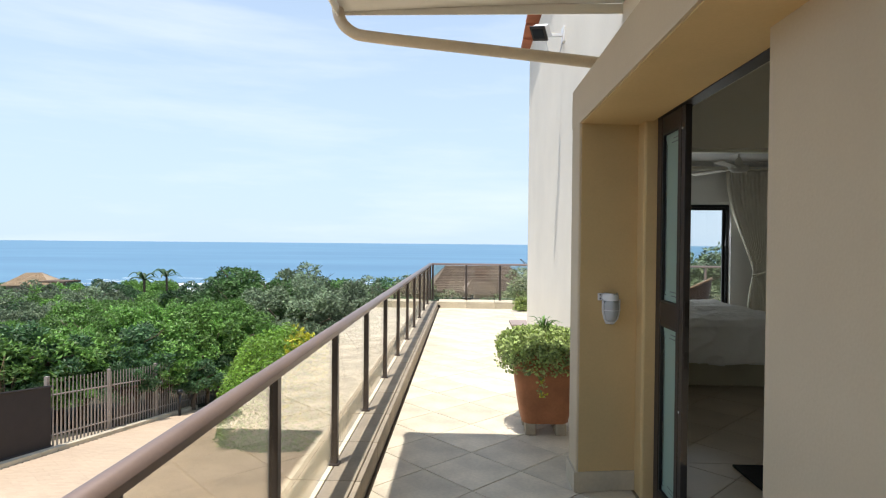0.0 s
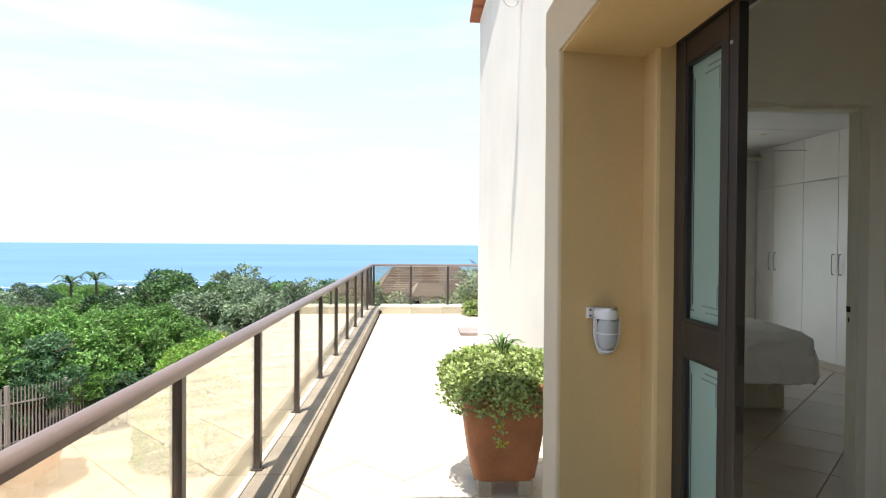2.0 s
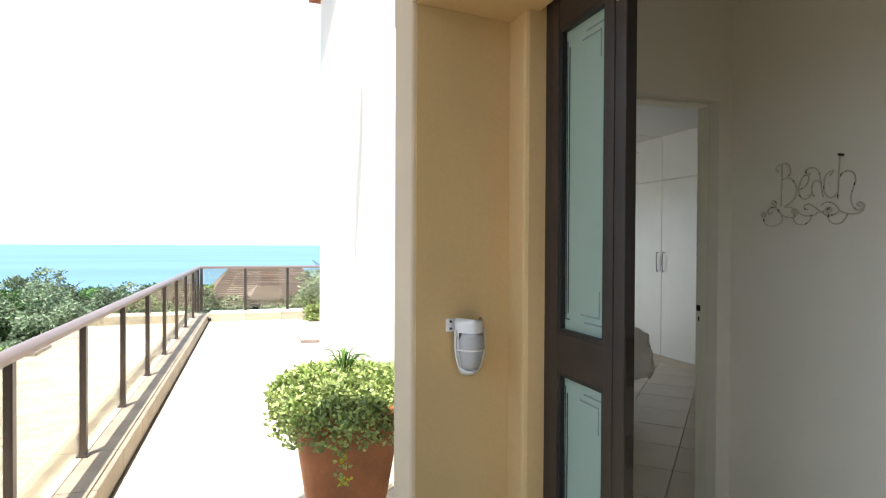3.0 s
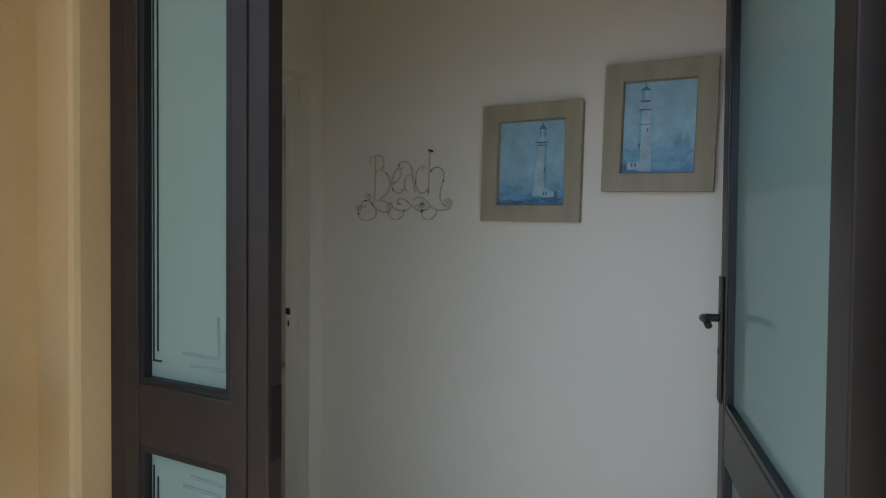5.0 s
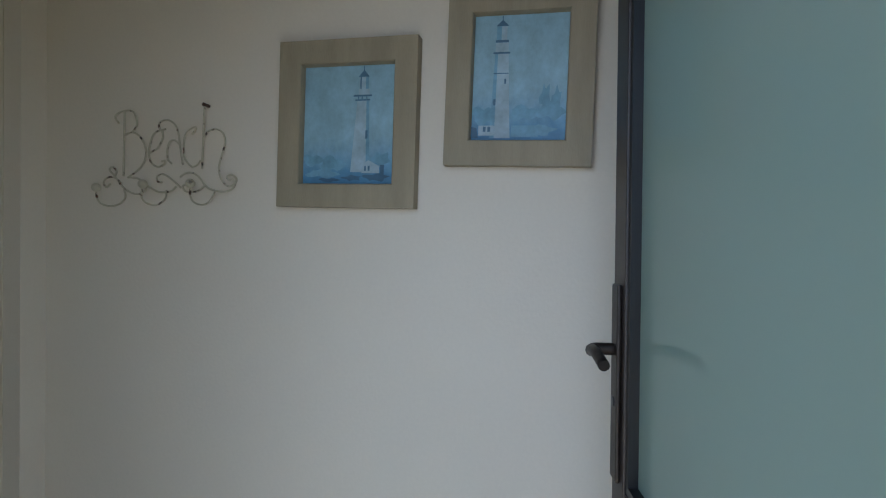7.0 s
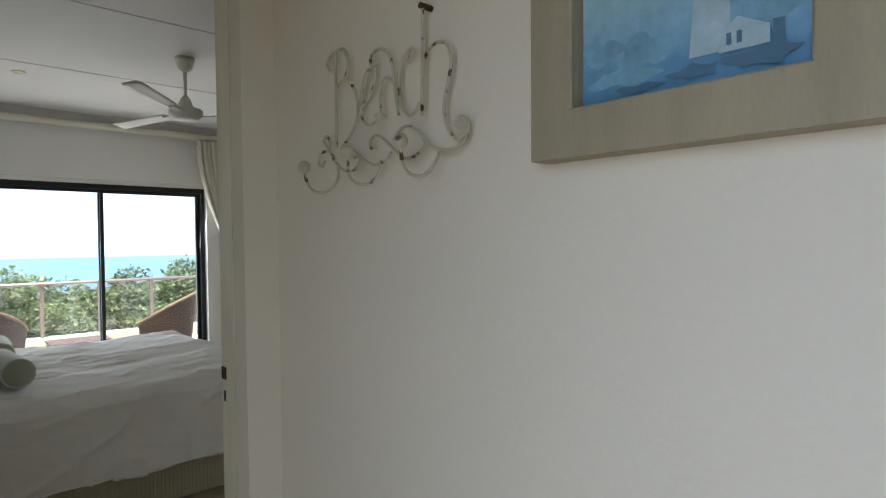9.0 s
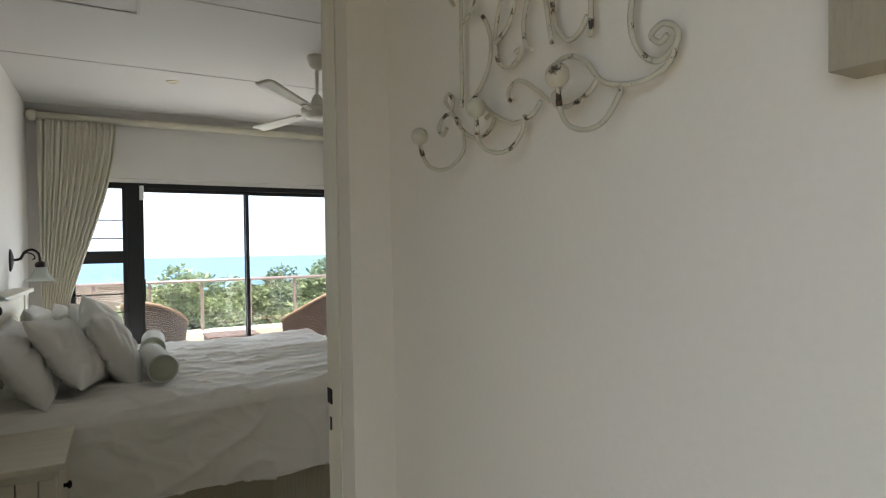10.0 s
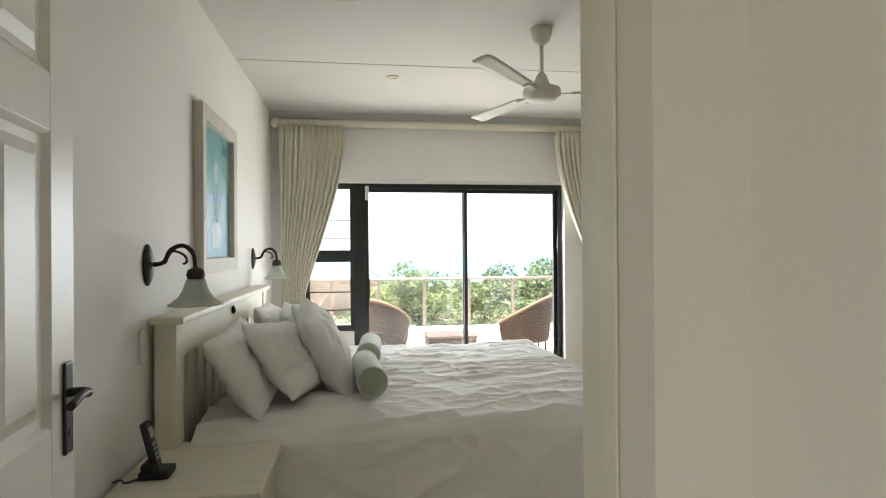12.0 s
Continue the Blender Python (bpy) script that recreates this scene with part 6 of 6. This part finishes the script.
def pillow(name, w, h, thick, place, mat, label, group, flange=0.03):
    p = thing(name, (0, 0, 0), label, "pillow", group)
    p.matrix_basis = place
    seed = sum(place.translation) * 7

    def side(sgn):
        def f(u, v):
            a, b = u * 2 - 1, v * 2 - 1
            inner = max(0.0, 1 - abs(a) ** 2.6) * max(0.0, 1 - abs(b) ** 2.6)
            x = a * w / 2 * (1 - 0.055 * (1 - b * b) ** 1.5)
            y = b * h / 2 * (1 - 0.055 * (1 - a * a) ** 1.5)
            wr = 0.016 * noise.noise(Vector((a * 3 + seed, b * 3, sgn))) + 0.004 * noise.noise(Vector((a * 7, b * 7 + seed, sgn))) - 0.016 * max(0, 1 - 3.5 * abs(noise.noise(Vector((a * 2.2 + seed, b * 2.2 - a, sgn * 2))))) ** 2
            return Vector((x, y, sgn * (thick / 2 * inner ** 0.55 + wr * (inner ** 0.3))))
        return f

    bm = bmesh.new()
    sheet(bm, 44, 36, side(1)), sheet(bm, 44, 36, side(-1))
    bmesh.ops.remove_doubles(bm, verts=bm.verts, dist=0.002)
    part("cover", bm, mat, p, local=True)
    return p


def lean(x, y, z, yaw, back, roll=0.0):
    """A pillow standing on its long edge, its face towards +x, leaning back by some degrees."""
    return Matrix.Translation((x, y, z)) @ Matrix.Rotation(radians(yaw), 4, "Z") @ Matrix.Rotation(radians(90 - back), 4, "Y") @ Matrix.Rotation(radians(90 + roll), 4, "Z")


for px, py, pz, yaw, back, roll, w, h, th in ((2.355, 7.22, 0.855, -4, 33, 4, 0.64, 0.40, 0.18), (2.355, 8.18, 0.86, 4, 30, -2, 0.66, 0.42, 0.18),
                                               (2.53, 7.30, 0.870, -8, 36, -7, 0.60, 0.40, 0.18), (2.51, 8.10, 0.86, 6, 32, 4, 0.60, 0.40, 0.18),
                                               (2.685, 7.46, 0.885, 2, 27, 11, 0.52, 0.46, 0.20), (2.62, 8.02, 0.87, -6, 30, -4, 0.50, 0.44, 0.18)):
    pillow("pillow", w, h, th, lean(px, py, pz, yaw, back, roll), PILLOW, "plump white cotton pillow leaning on the headboard", "bed pillows")


def build_bolsters():
    for x, y, yaw in ((2.90, 7.38, 4), (2.915, 8.06, -3)):
        b = thing("bolster", (x, y, 0.768), "sage green bolster cushion with buttoned ends lying on the bed", "bolster", "bed bolsters")
        b.rotation_euler = (0, 0, radians(yaw))
        ln, r = 0.48 if y < 7.6 else 0.42, 0.069
        bm = lathe(bmesh.new(), [(r * 0.96, -ln / 2 + 0.006), (r, -ln / 2 + 0.03), (r * 1.01, 0), (r, ln / 2 - 0.03), (r * 0.96, ln / 2 - 0.006)], sides=28)
        bm.transform(Matrix.Rotation(radians(90), 4, "X"))
        part("roll", bm, BOLSTER_BODY, b, local=True)
        for s in (-1, 1):
            bm = lathe(bmesh.new(), [(0.0, 0.012), (r * 0.5, 0.010), (r * 0.9, 0.004), (r * 0.965, -0.004)], sides=28)
            bm.transform(Matrix.Translation((0, s * ln / 2, 0)) @ Matrix.Rotation(radians(-90 * s), 4, "X"))
            part("end_cap", bm, BOLSTER, b, "sage green end", local=True)
            ring = [Vector((r * 0.97 * math.cos(a), s * (ln / 2 - 0.004), r * 0.97 * math.sin(a))) for a in (2 * math.pi * k / 28 for k in range(29))]
            part("piping", tube(bmesh.new(), ring, 0.006, 6), BOLSTER_BODY, b, local=True)


build_bolsters()


def build_socket():
    w = thing("wall_socket", (IN_X + 0.006, 6.70, 1.03), "white plastic wall socket plate beside the headboard", "socket")
    part("plate", boxes((IN_X + 0.006, IN_X + 0.020, 6.675, 6.725, 0.965, 1.09), bevel=0.003), PAINT, w)
    part("rocker", boxes((IN_X + 0.020, IN_X + 0.024, 6.688, 6.712, 1.01, 1.045), bevel=0.001), WHITE_PLASTIC, w)


build_socket()


def build_bedside():
    t = thing("bedside_table", (2.32, 6.58, 0), "cream painted bedside table with grooved sides", "bedside table")
    x0, x1, y0, y1, h = IN_X + 0.03, 2.53, 6.34, 6.83, 0.63
    part("top", boxes((x0 - 0.01, x1 + 0.03, y0 - 0.03, y1 + 0.02, h - 0.028, h), bevel=0.007), CREAM_PAINT, t)
    part("apron", boxes((x0, x1, y0, y1, h - 0.06, h - 0.029), bevel=0.003), CREAM_PAINT, t)
    for x, y in ((x0, y0), (x1 - 0.05, y0), (x0, y1 - 0.05), (x1 - 0.05, y1 - 0.05)):
        part("leg", boxes((x, x + 0.05, y, y + 0.05, 0, h - 0.06), bevel=0.004), CREAM_PAINT, t)
    for i in range(5):
        a = x0 + 0.05 + i * (x1 - x0 - 0.1) / 5
        part("side_board", boxes((a + 0.002, a + (x1 - x0 - 0.1) / 5 - 0.002, y0 + 0.008, y0 + 0.022, 0.12, h - 0.06), bevel=0.003), CREAM_PAINT, t)
    part("back_panel", boxes((x0 + 0.05, x1 - 0.05, y0 + 0.023, y1 - 0.02, 0.12, 0.30)), CREAM_PAINT, t)
    dr = part("drawer", boxes((x1 - 0.022, x1 + 0.004, y0 + 0.055, y1 - 0.055, 0.34, h - 0.07), bevel=0.003), CREAM_PAINT, t)
    bm = lathe(bmesh.new(), [(0, 0), (0.008, 0.0), (0.008, 0.012), (0.017, 0.018), (0.012, 0.026), (0, 0.028)], sides=14)
    bm.transform(Matrix.Translation((x1 + 0.004, 6.585, 0.46)) @ Matrix.Rotation(radians(90), 4, "Y"))
    part("knob", bm, IRON, dr)
    part("door", boxes((x1 - 0.022, x1 + 0.004, y0 + 0.055, y1 - 0.055, 0.12, 0.332), bevel=0.003), CREAM_PAINT, t)
    ph = thing("cordless_phone", (2.19, 6.50, h), "black cordless telephone standing in its charger", "telephone")
    part("charger", boxes((2.150, 2.245, 6.455, 6.545, h, h + 0.028), (2.155, 2.20, 6.46, 6.54, h + 0.028, h + 0.05), bevel=0.010), BLACK_PLASTIC, ph)
    m = Matrix.Translation((2.198, 6.50, h + 0.02)) @ Matrix.Rotation(radians(-14), 4, "Y")
    bm = boxes((-0.012, 0.012, -0.024, 0.024, 0, 0.165), bevel=0.009)
    bm.transform(m)
    hs = part("handset", bm, BLACK_PLASTIC, ph)
    bm = boxes((0.0125, 0.0135, -0.017, 0.017, 0.110, 0.145))
    bm.transform(m)
    part("display", bm, GREY_PLASTIC, hs)
    for r in range(4):
        for c in range(3):
            bm = boxes((0.0125, 0.0142, -0.018 + c * 0.0135, -0.009 + c * 0.0135, 0.036 + r * 0.016, 0.046 + r * 0.016))
            bm.transform(m)
            part("key", bm, GREY_PLASTIC, hs)
    part("cord", tube(bmesh.new(), curve_points([(2.155, 6.47, h + 0.006), (2.12, 6.44, h + 0.005), (2.095, 6.47, h + 0.004), (2.075, 6.45, h + 0.004)], 5), 0.003, 6), BLACK_PLASTIC, ph)


build_bedside()


def build_wall_lamp(y, z):
    w = thing("wall_lamp", (IN_X, y, z), "bronze swan-neck wall lamp with white bell glass shade, unlit", "wall lamp", "bedside wall lamps")
    bm = lathe(bmesh.new(), [(0.058, 0), (0.058, 0.006), (0.045, 0.014), (0.02, 0.022), (0, 0.024)], sides=24)
    bm.transform(Matrix.Translation((IN_X + 0.006, y, z)) @ Matrix.Rotation(radians(90), 4, "Y") @ Matrix.Diagonal((1.35, 0.8, 1, 1)))
    part("wall_plate", bm, IRON, w)
    x = IN_X + 0.02
    part("arm", tube(bmesh.new(), curve_points([(x, y, z), (x + 0.045, y, z + 0.01), (x + 0.07, y, z + 0.055), (x + 0.115, y, z + 0.072), (x + 0.152, y, z + 0.04), (x + 0.16, y, z - 0.02)], 6), 0.0085, 8), IRON, w)
    part("scroll", tube(bmesh.new(), curve_points([(x + 0.05, y, z + 0.005), (x + 0.07, y, z + 0.045), (x + 0.09, y, z + 0.05), (x + 0.12, y, z + 0.035), (x + 0.128, y, z + 0.012), (x + 0.115, y, z + 0.002)], 6), 0.005, 6), IRON, w)
    part("holder", lathe(bmesh.new(), [(0.012, 0.0), (0.030, -0.012), (0.034, -0.03), (0.028, -0.05)], (x + 0.16, y, z - 0.01), 18), IRON, w)
    prof = [(0.028, -0.045), (0.036, -0.058), (0.046, -0.090), (0.063, -0.118), (0.090, -0.140), (0.100, -0.144)]
    ob = part("shade", lathe(bmesh.new(), prof, (x + 0.16, y, z - 0.005), 28), SHADE_GLASS, w, "white alabaster glass bell shade")
    bm = bmesh.new()
    bm.from_mesh(ob.data)
    bmesh.ops.delete(bm, geom=[f for f in bm.faces if len(f.verts) > 4], context="FACES")
    bm.to_mesh(ob.data), bm.free()
    sol = ob.modifiers.new("thickness", "SOLIDIFY")
    sol.thickness = 0.004


build_wall_lamp(6.765, 1.322)
build_wall_lamp(8.87, 1.32)

STILL = [("wash", MID_PRINT, [((0.1, 0.05), (0.9, 0.05), (0.85, 0.18), (0.5, 0.22), (0.15, 0.17)), ((0.05, 0.42), (0.95, 0.44), (0.9, 0.5), (0.1, 0.5))]),
         ("vase", PALE_PRINT, [((0.38, 0.08), (0.66, 0.08), (0.72, 0.22), (0.6, 0.28), (0.44, 0.28), (0.32, 0.22)), ((0.45, 0.60), (0.56, 0.60), (0.6, 0.72), (0.5, 0.78), (0.42, 0.70))]),
         ("stem", DEEP_PRINT, [((0.49, 0.28), (0.51, 0.28), (0.42, 0.52), (0.40, 0.52)), ((0.52, 0.28), (0.54, 0.28), (0.66, 0.50), (0.64, 0.50)), ((0.50, 0.28), (0.52, 0.28), (0.54, 0.58), (0.52, 0.58)), ((0.7, 0.86), (0.9, 0.84), (0.95, 0.93), (0.75, 0.94))])]
framed_picture("still_life_picture", 7.37, 1.265, 0.76, 0.83, 0, "teal still-life painting in a pale distressed frame", STILL, IN_X + 0.006, 1, PICTURE_WHITE, TEAL_PRINT, 0.075, 0.045)


def build_fan():
    f = thing("ceiling_fan", (3.88, 7.61, CEIL_Z), "white three-bladed ceiling fan at rest", "ceiling fan")
    c = (3.88, 7.61, 0)
    part("canopy", lathe(bmesh.new(), [(0.060, CEIL_Z), (0.060, CEIL_Z - 0.02), (0.045, CEIL_Z - 0.07), (0.016, CEIL_Z - 0.095)], c, 24), FAN_PAINT, f)
    part("rod", tube(bmesh.new(), [(3.88, 7.61, CEIL_Z - 0.09), (3.88, 7.61, 2.33)], 0.011, 10), FAN_PAINT, f)
    part("motor", lathe(bmesh.new(), [(0.014, 2.365), (0.03, 2.345), (0.045, 2.30), (0.055, 2.28), (0.100, 2.275), (0.106, 2.262), (0.106, 2.236), (0.088, 2.226), (0.082, 2.212), (0.05, 2.204), (0.0, 2.202)], c, 32), FAN_PAINT, f)
    for k in range(3):
        a = radians(229.5 + 120 * k)
        m = Matrix.Translation((3.88, 7.61, 2.247)) @ Matrix.Rotation(a, 4, "Z") @ Matrix.Rotation(radians(10), 4, "X")
        bm = sheet(bmesh.new(), 12, 4, lambda u, v: Vector((0.17 + 0.55 * u, (v - 0.5) * (0.075 + 0.03 * u) * (1 if u < 0.97 else 0.8), 0.003 * math.sin(v * math.pi))))
        bm.transform(m)
        blade = part("blade", bm, FAN_PAINT, f)
        sol = blade.modifiers.new("thickness", "SOLIDIFY")
        sol.thickness = 0.005
        bm = boxes((0.09, 0.22, -0.018, 0.018, -0.006, 0.000), bevel=0.002)
        bm.transform(m)
        part("blade_iron", bm, FAN_PAINT, f)


build_fan()


def build_ceiling_things():
    for x, y in ((3.10, 8.60), (4.9, 8.6), (4.9, 6.3)):
        d = thing("downlight", (x, y, CEIL_Z), "small recessed brass downlight in the ceiling, unlit", "downlight", "ceiling downlights")
        part("ring", lathe(bmesh.new(), [(0.042, CEIL_Z), (0.042, CEIL_Z - 0.006), (0.030, CEIL_Z - 0.008), (0.028, CEIL_Z - 0.001)], (x, y, 0), 20), BRASS, d)
        part("bulb", lathe(bmesh.new(), [(0.026, CEIL_Z - 0.001), (0.015, CEIL_Z - 0.004), (0.0, CEIL_Z - 0.005)], (x, y, 0), 16), SHADE_GLASS, d)
    h = thing("ceiling_hatch", (2.56, 7.05, CEIL_Z), "white loft hatch with a dark edge in the ceiling", "hatch")
    part("panel", boxes((2.24, 2.835, 6.76, 7.335, CEIL_Z - 0.006, CEIL_Z)), CEILING, h)
    part("frame", boxes((2.225, 2.24, 6.745, 7.35, CEIL_Z - 0.012, CEIL_Z), (2.835, 2.85, 6.745, 7.35, CEIL_Z - 0.012, CEIL_Z), (2.24, 2.835, 6.745, 6.76, CEIL_Z - 0.012, CEIL_Z), (2.24, 2.835, 7.335, 7.35, CEIL_Z - 0.012, CEIL_Z)), JOINT, h)


build_ceiling_things()


def build_wardrobe():
    w = thing("wardrobe", (6.0, 8.8, 0), "white built-in wardrobe with four tall doors", "wardrobe")
    part("body", boxes((5.57, EAST_X, 7.74, WIN_Y - 0.002, 0.0, CEIL_Z - 0.001)), PAINT, w)
    part("kick_board", boxes((5.562, 5.57, 7.74, WIN_Y - 0.002, 0, 0.08)), TILE_IN, w)
    for k in range(4):
        a, b = 7.75 + 0.56 * k, min(7.75 + 0.56 * (k + 1), 9.79) - 0.006
        d = part("door", boxes((5.548, 5.568, a, b, 0.085, 2.10), bevel=0.003), PAINT, w)
        hy = b - 0.05 if k % 2 == 0 else a + 0.05
        part("handle", tube(bmesh.new(), curve_points([(5.548, hy, 1.06), (5.522, hy, 1.07), (5.522, hy, 1.26), (5.548, hy, 1.27)], 4), 0.006, 8), GREY_PLASTIC, d)
        part("top_door", boxes((5.548, 5.568, a, b, 2.11, 2.62), bevel=0.003), PAINT, w)
    r = thing("dressing_gown", (6.25, 7.72, 1.3), "white towelling gown hanging on the wardrobe side", "gown")
    part("cloth", sheet(bmesh.new(), 16, 14, lambda u, v: Vector((6.10 + (0.10 + 0.16 * v) * (u - 0.2), 7.70 - 0.04 * math.sin(u * 12 + v) * v - 0.02, 1.55 - 0.95 * v))), PILLOW, r)


build_wardrobe()


# ---- terrace furniture in front of the bedroom ----
def build_wicker_chair(x, y, yaw):
    c = thing("wicker_chair", (x, y, 0), "brown woven wicker tub chair on thin legs on the terrace", "chair", "terrace chairs")
    c.rotation_euler = (0, 0, yaw)
    part("seat", lathe(bmesh.new(), [(0.0, 0.375), (0.24, 0.38), (0.30, 0.37), (0.30, 0.33), (0.0, 0.325)], sides=24), WICKER, c, local=True)

    def shell(u, v):
        a = radians(-150 + 300 * u)
        t = (math.cos(a) + 0.87) / 1.87
        top = 0.43 + 0.36 * max(0.0, t) ** 1.1
        r = 0.30 + 0.075 * v * (0.4 + 0.6 * t)
        return Vector((-r * math.cos(a), r * math.sin(a), 0.21 + (top - 0.21) * v))

    bm = bmesh.new()
    for j in range(24):
        v = j / 23
        tube(bm, [shell(k / 44, v) + (shell(k / 44, v) * Vector((1, 1, 0))).normalized() * 0.007 * (-1) ** (k + j) for k in range(45)], 0.0105, 5)
    part("back_weave", bm, WICKER, c, local=True)
    part("back_shell", sheet(bmesh.new(), 30, 6, shell), WICKER, c, local=True)
    part("rim", tube(bmesh.new(), [shell(k / 30, 1.0) for k in range(31)], 0.020, 8), WICKER_RIM, c, "pale braided rim", local=True)
    for a in (40, 140, 220, 320):
        q = radians(a)
        part("leg", tube(bmesh.new(), [(0.29 * math.cos(q), 0.29 * math.sin(q), 0.42), (0.31 * math.cos(q), 0.31 * math.sin(q), 0.0)], 0.013, 8), BLACK_ALU, c, local=True)


WICKER_RIM = material("pale_cane_rim", (0.24, 0.15, 0.09), 0.6, 0.3, 40, 160, 0.4)
build_wicker_chair(3.12, 11.8, radians(52))
build_wicker_chair(4.97, 11.8, radians(150))


def build_wicker_table():
    t = thing("wicker_table", (4.0, 11.9, 0), "low brown wicker side table on the terrace", "table")
    part("top", boxes((3.68, 4.32, 11.63, 12.17, 0.27, 0.295), bevel=0.008), WICKER, t)
    bm = bmesh.new()
    for j in range(7):
        z = 0.06 + j * 0.034
        tube(bm, [(3.70, 11.65, z), (4.30, 11.65, z), (4.30, 12.15, z), (3.70, 12.15, z), (3.70, 11.65, z)], 0.014, 5)
    part("body_weave", bm, WICKER, t)
    for x in (3.72, 4.28):
        for y in (11.67, 12.13):
            part("leg", boxes((x - 0.018, x + 0.018, y - 0.018, y + 0.018, 0, 0.27)), WICKER, t)


build_wicker_table()


# ---- floor tiles, last ----
def clip_poly(poly, x0, x1, y0, y1):
    for axis, lim, keep in ((0, x0, 1), (0, x1, -1), (1, y0, 1), (1, y1, -1)):
        out = []
        for i, p in enumerate(poly):
            q = poly[(i + 1) % len(poly)]
            a, b = (p[axis] - lim) * keep, (q[axis] - lim) * keep
            if a >= 0:
                out.append(p)
            if a * b < 0:
                t = a / (a - b)
                out.append((p[0] + (q[0] - p[0]) * t, p[1] + (q[1] - p[1]) * t))
        poly = out
        if len(poly) < 3:
            return []
    return poly


def lay_tiles(floor, size, gap, turn, area, mat, limit, far_name, anchor=(0.94, 5.63), thick=0.012):
    """Square tiles turned by some degrees, cut to the area; the first up to the limit are pieces, the rest one part."""
    x0, x1, y0, y1 = area
    c, s = math.cos(radians(turn)), math.sin(radians(turn))
    n = int(15 / size)
    cells = []
    cx, cy = anchor
    for i in range(-n, n):
        for j in range(-n, n):
            u, v = (i + 0.5) * size, (j + 0.5) * size
            cells.append((cx + u * c - v * s, cy + u * s + v * c))
    cells.sort(key=lambda p: (p[1] - 6) ** 2 + (p[0] - 1.2) ** 2)
    r = size / 2 - gap / 2
    full, count, rest_v, rest_f = None, 0, [], []
    for px, py in cells:
        poly = [(px + a * r * c - b * r * s, py + a * r * s + b * r * c) for a, b in ((-1, -1), (1, -1), (1, 1), (-1, 1))]
        cut = clip_poly(poly, x0, x1, y0, y1)
        if len(cut) < 3:
            continue
        whole = len(cut) == 4 and all(abs(a[0] - b[0]) + abs(a[1] - b[1]) < 1e-6 for a, b in zip(sorted(cut), sorted(poly)))
        dz = random.uniform(-0.0008, 0.0008)
        rim = [(px + (q[0] - px) * 0.99, py + (q[1] - py) * 0.99) for q in cut]
        k = len(cut)
        vs = [(q[0] - px, q[1] - py, -thick) for q in cut] + [(q[0] - px, q[1] - py, -0.003) for q in cut] + [(q[0] - px, q[1] - py, 0) for q in rim]
        fs = [tuple(range(2 * k, 3 * k))] + [(a + m, (a + 1) % k + m, (a + 1) % k + m + k, a + m + k) for m in (0, k) for a in range(k)]
        if count < limit:
            if whole and full:
                me = full
            else:
                me = bpy.data.meshes.new("floor_tile")
                me.from_pydata(vs, [], fs)
                me.materials.append(mat)
                if whole:
                    full = me
            piece("floor_tile", me, floor, Matrix.Translation((px, py, dz)))
            count += 1
        else:
            b = len(rest_v)
            rest_v += [(a + px, q + py, z + dz) for a, q, z in vs]
            rest_f += [tuple(b + a for a in f) for f in fs]
    if rest_v:
        me = bpy.data.meshes.new(far_name)
        me.from_pydata(rest_v, [], rest_f)
        me.materials.append(mat)
        ob = new(far_name, me)
        ob.parent = floor
        tagged(ob, "more of the same tiles", kind="stuff")


terrace = bpy.data.objects["floor_terrace"]
lay_tiles(terrace, 0.425, 0.006, 45, (KERB_X + 0.006, OUT_X, -3.0, END_Y - 0.006), STONE, 220, "far_tiles")
lay_tiles(terrace, 0.425, 0.006, 45, (OUT_X + 0.006, 9.0, FRONT_Y + 0.01, END_Y - 0.006), STONE, 70, "far_tiles")
indoor = bpy.data.objects["floor"]
lay_tiles(indoor, 0.45, 0.005, 45, (1.99, LOBBY_X, 0.4, HALL_Y + 0.06), TILE_IN, 60, "far_tiles")
lay_tiles(indoor, 0.45, 0.005, 45, (IN_X, EAST_X, HALL_Y + 0.065, WIN_Y + 0.05), TILE_IN, 160, "far_tiles")
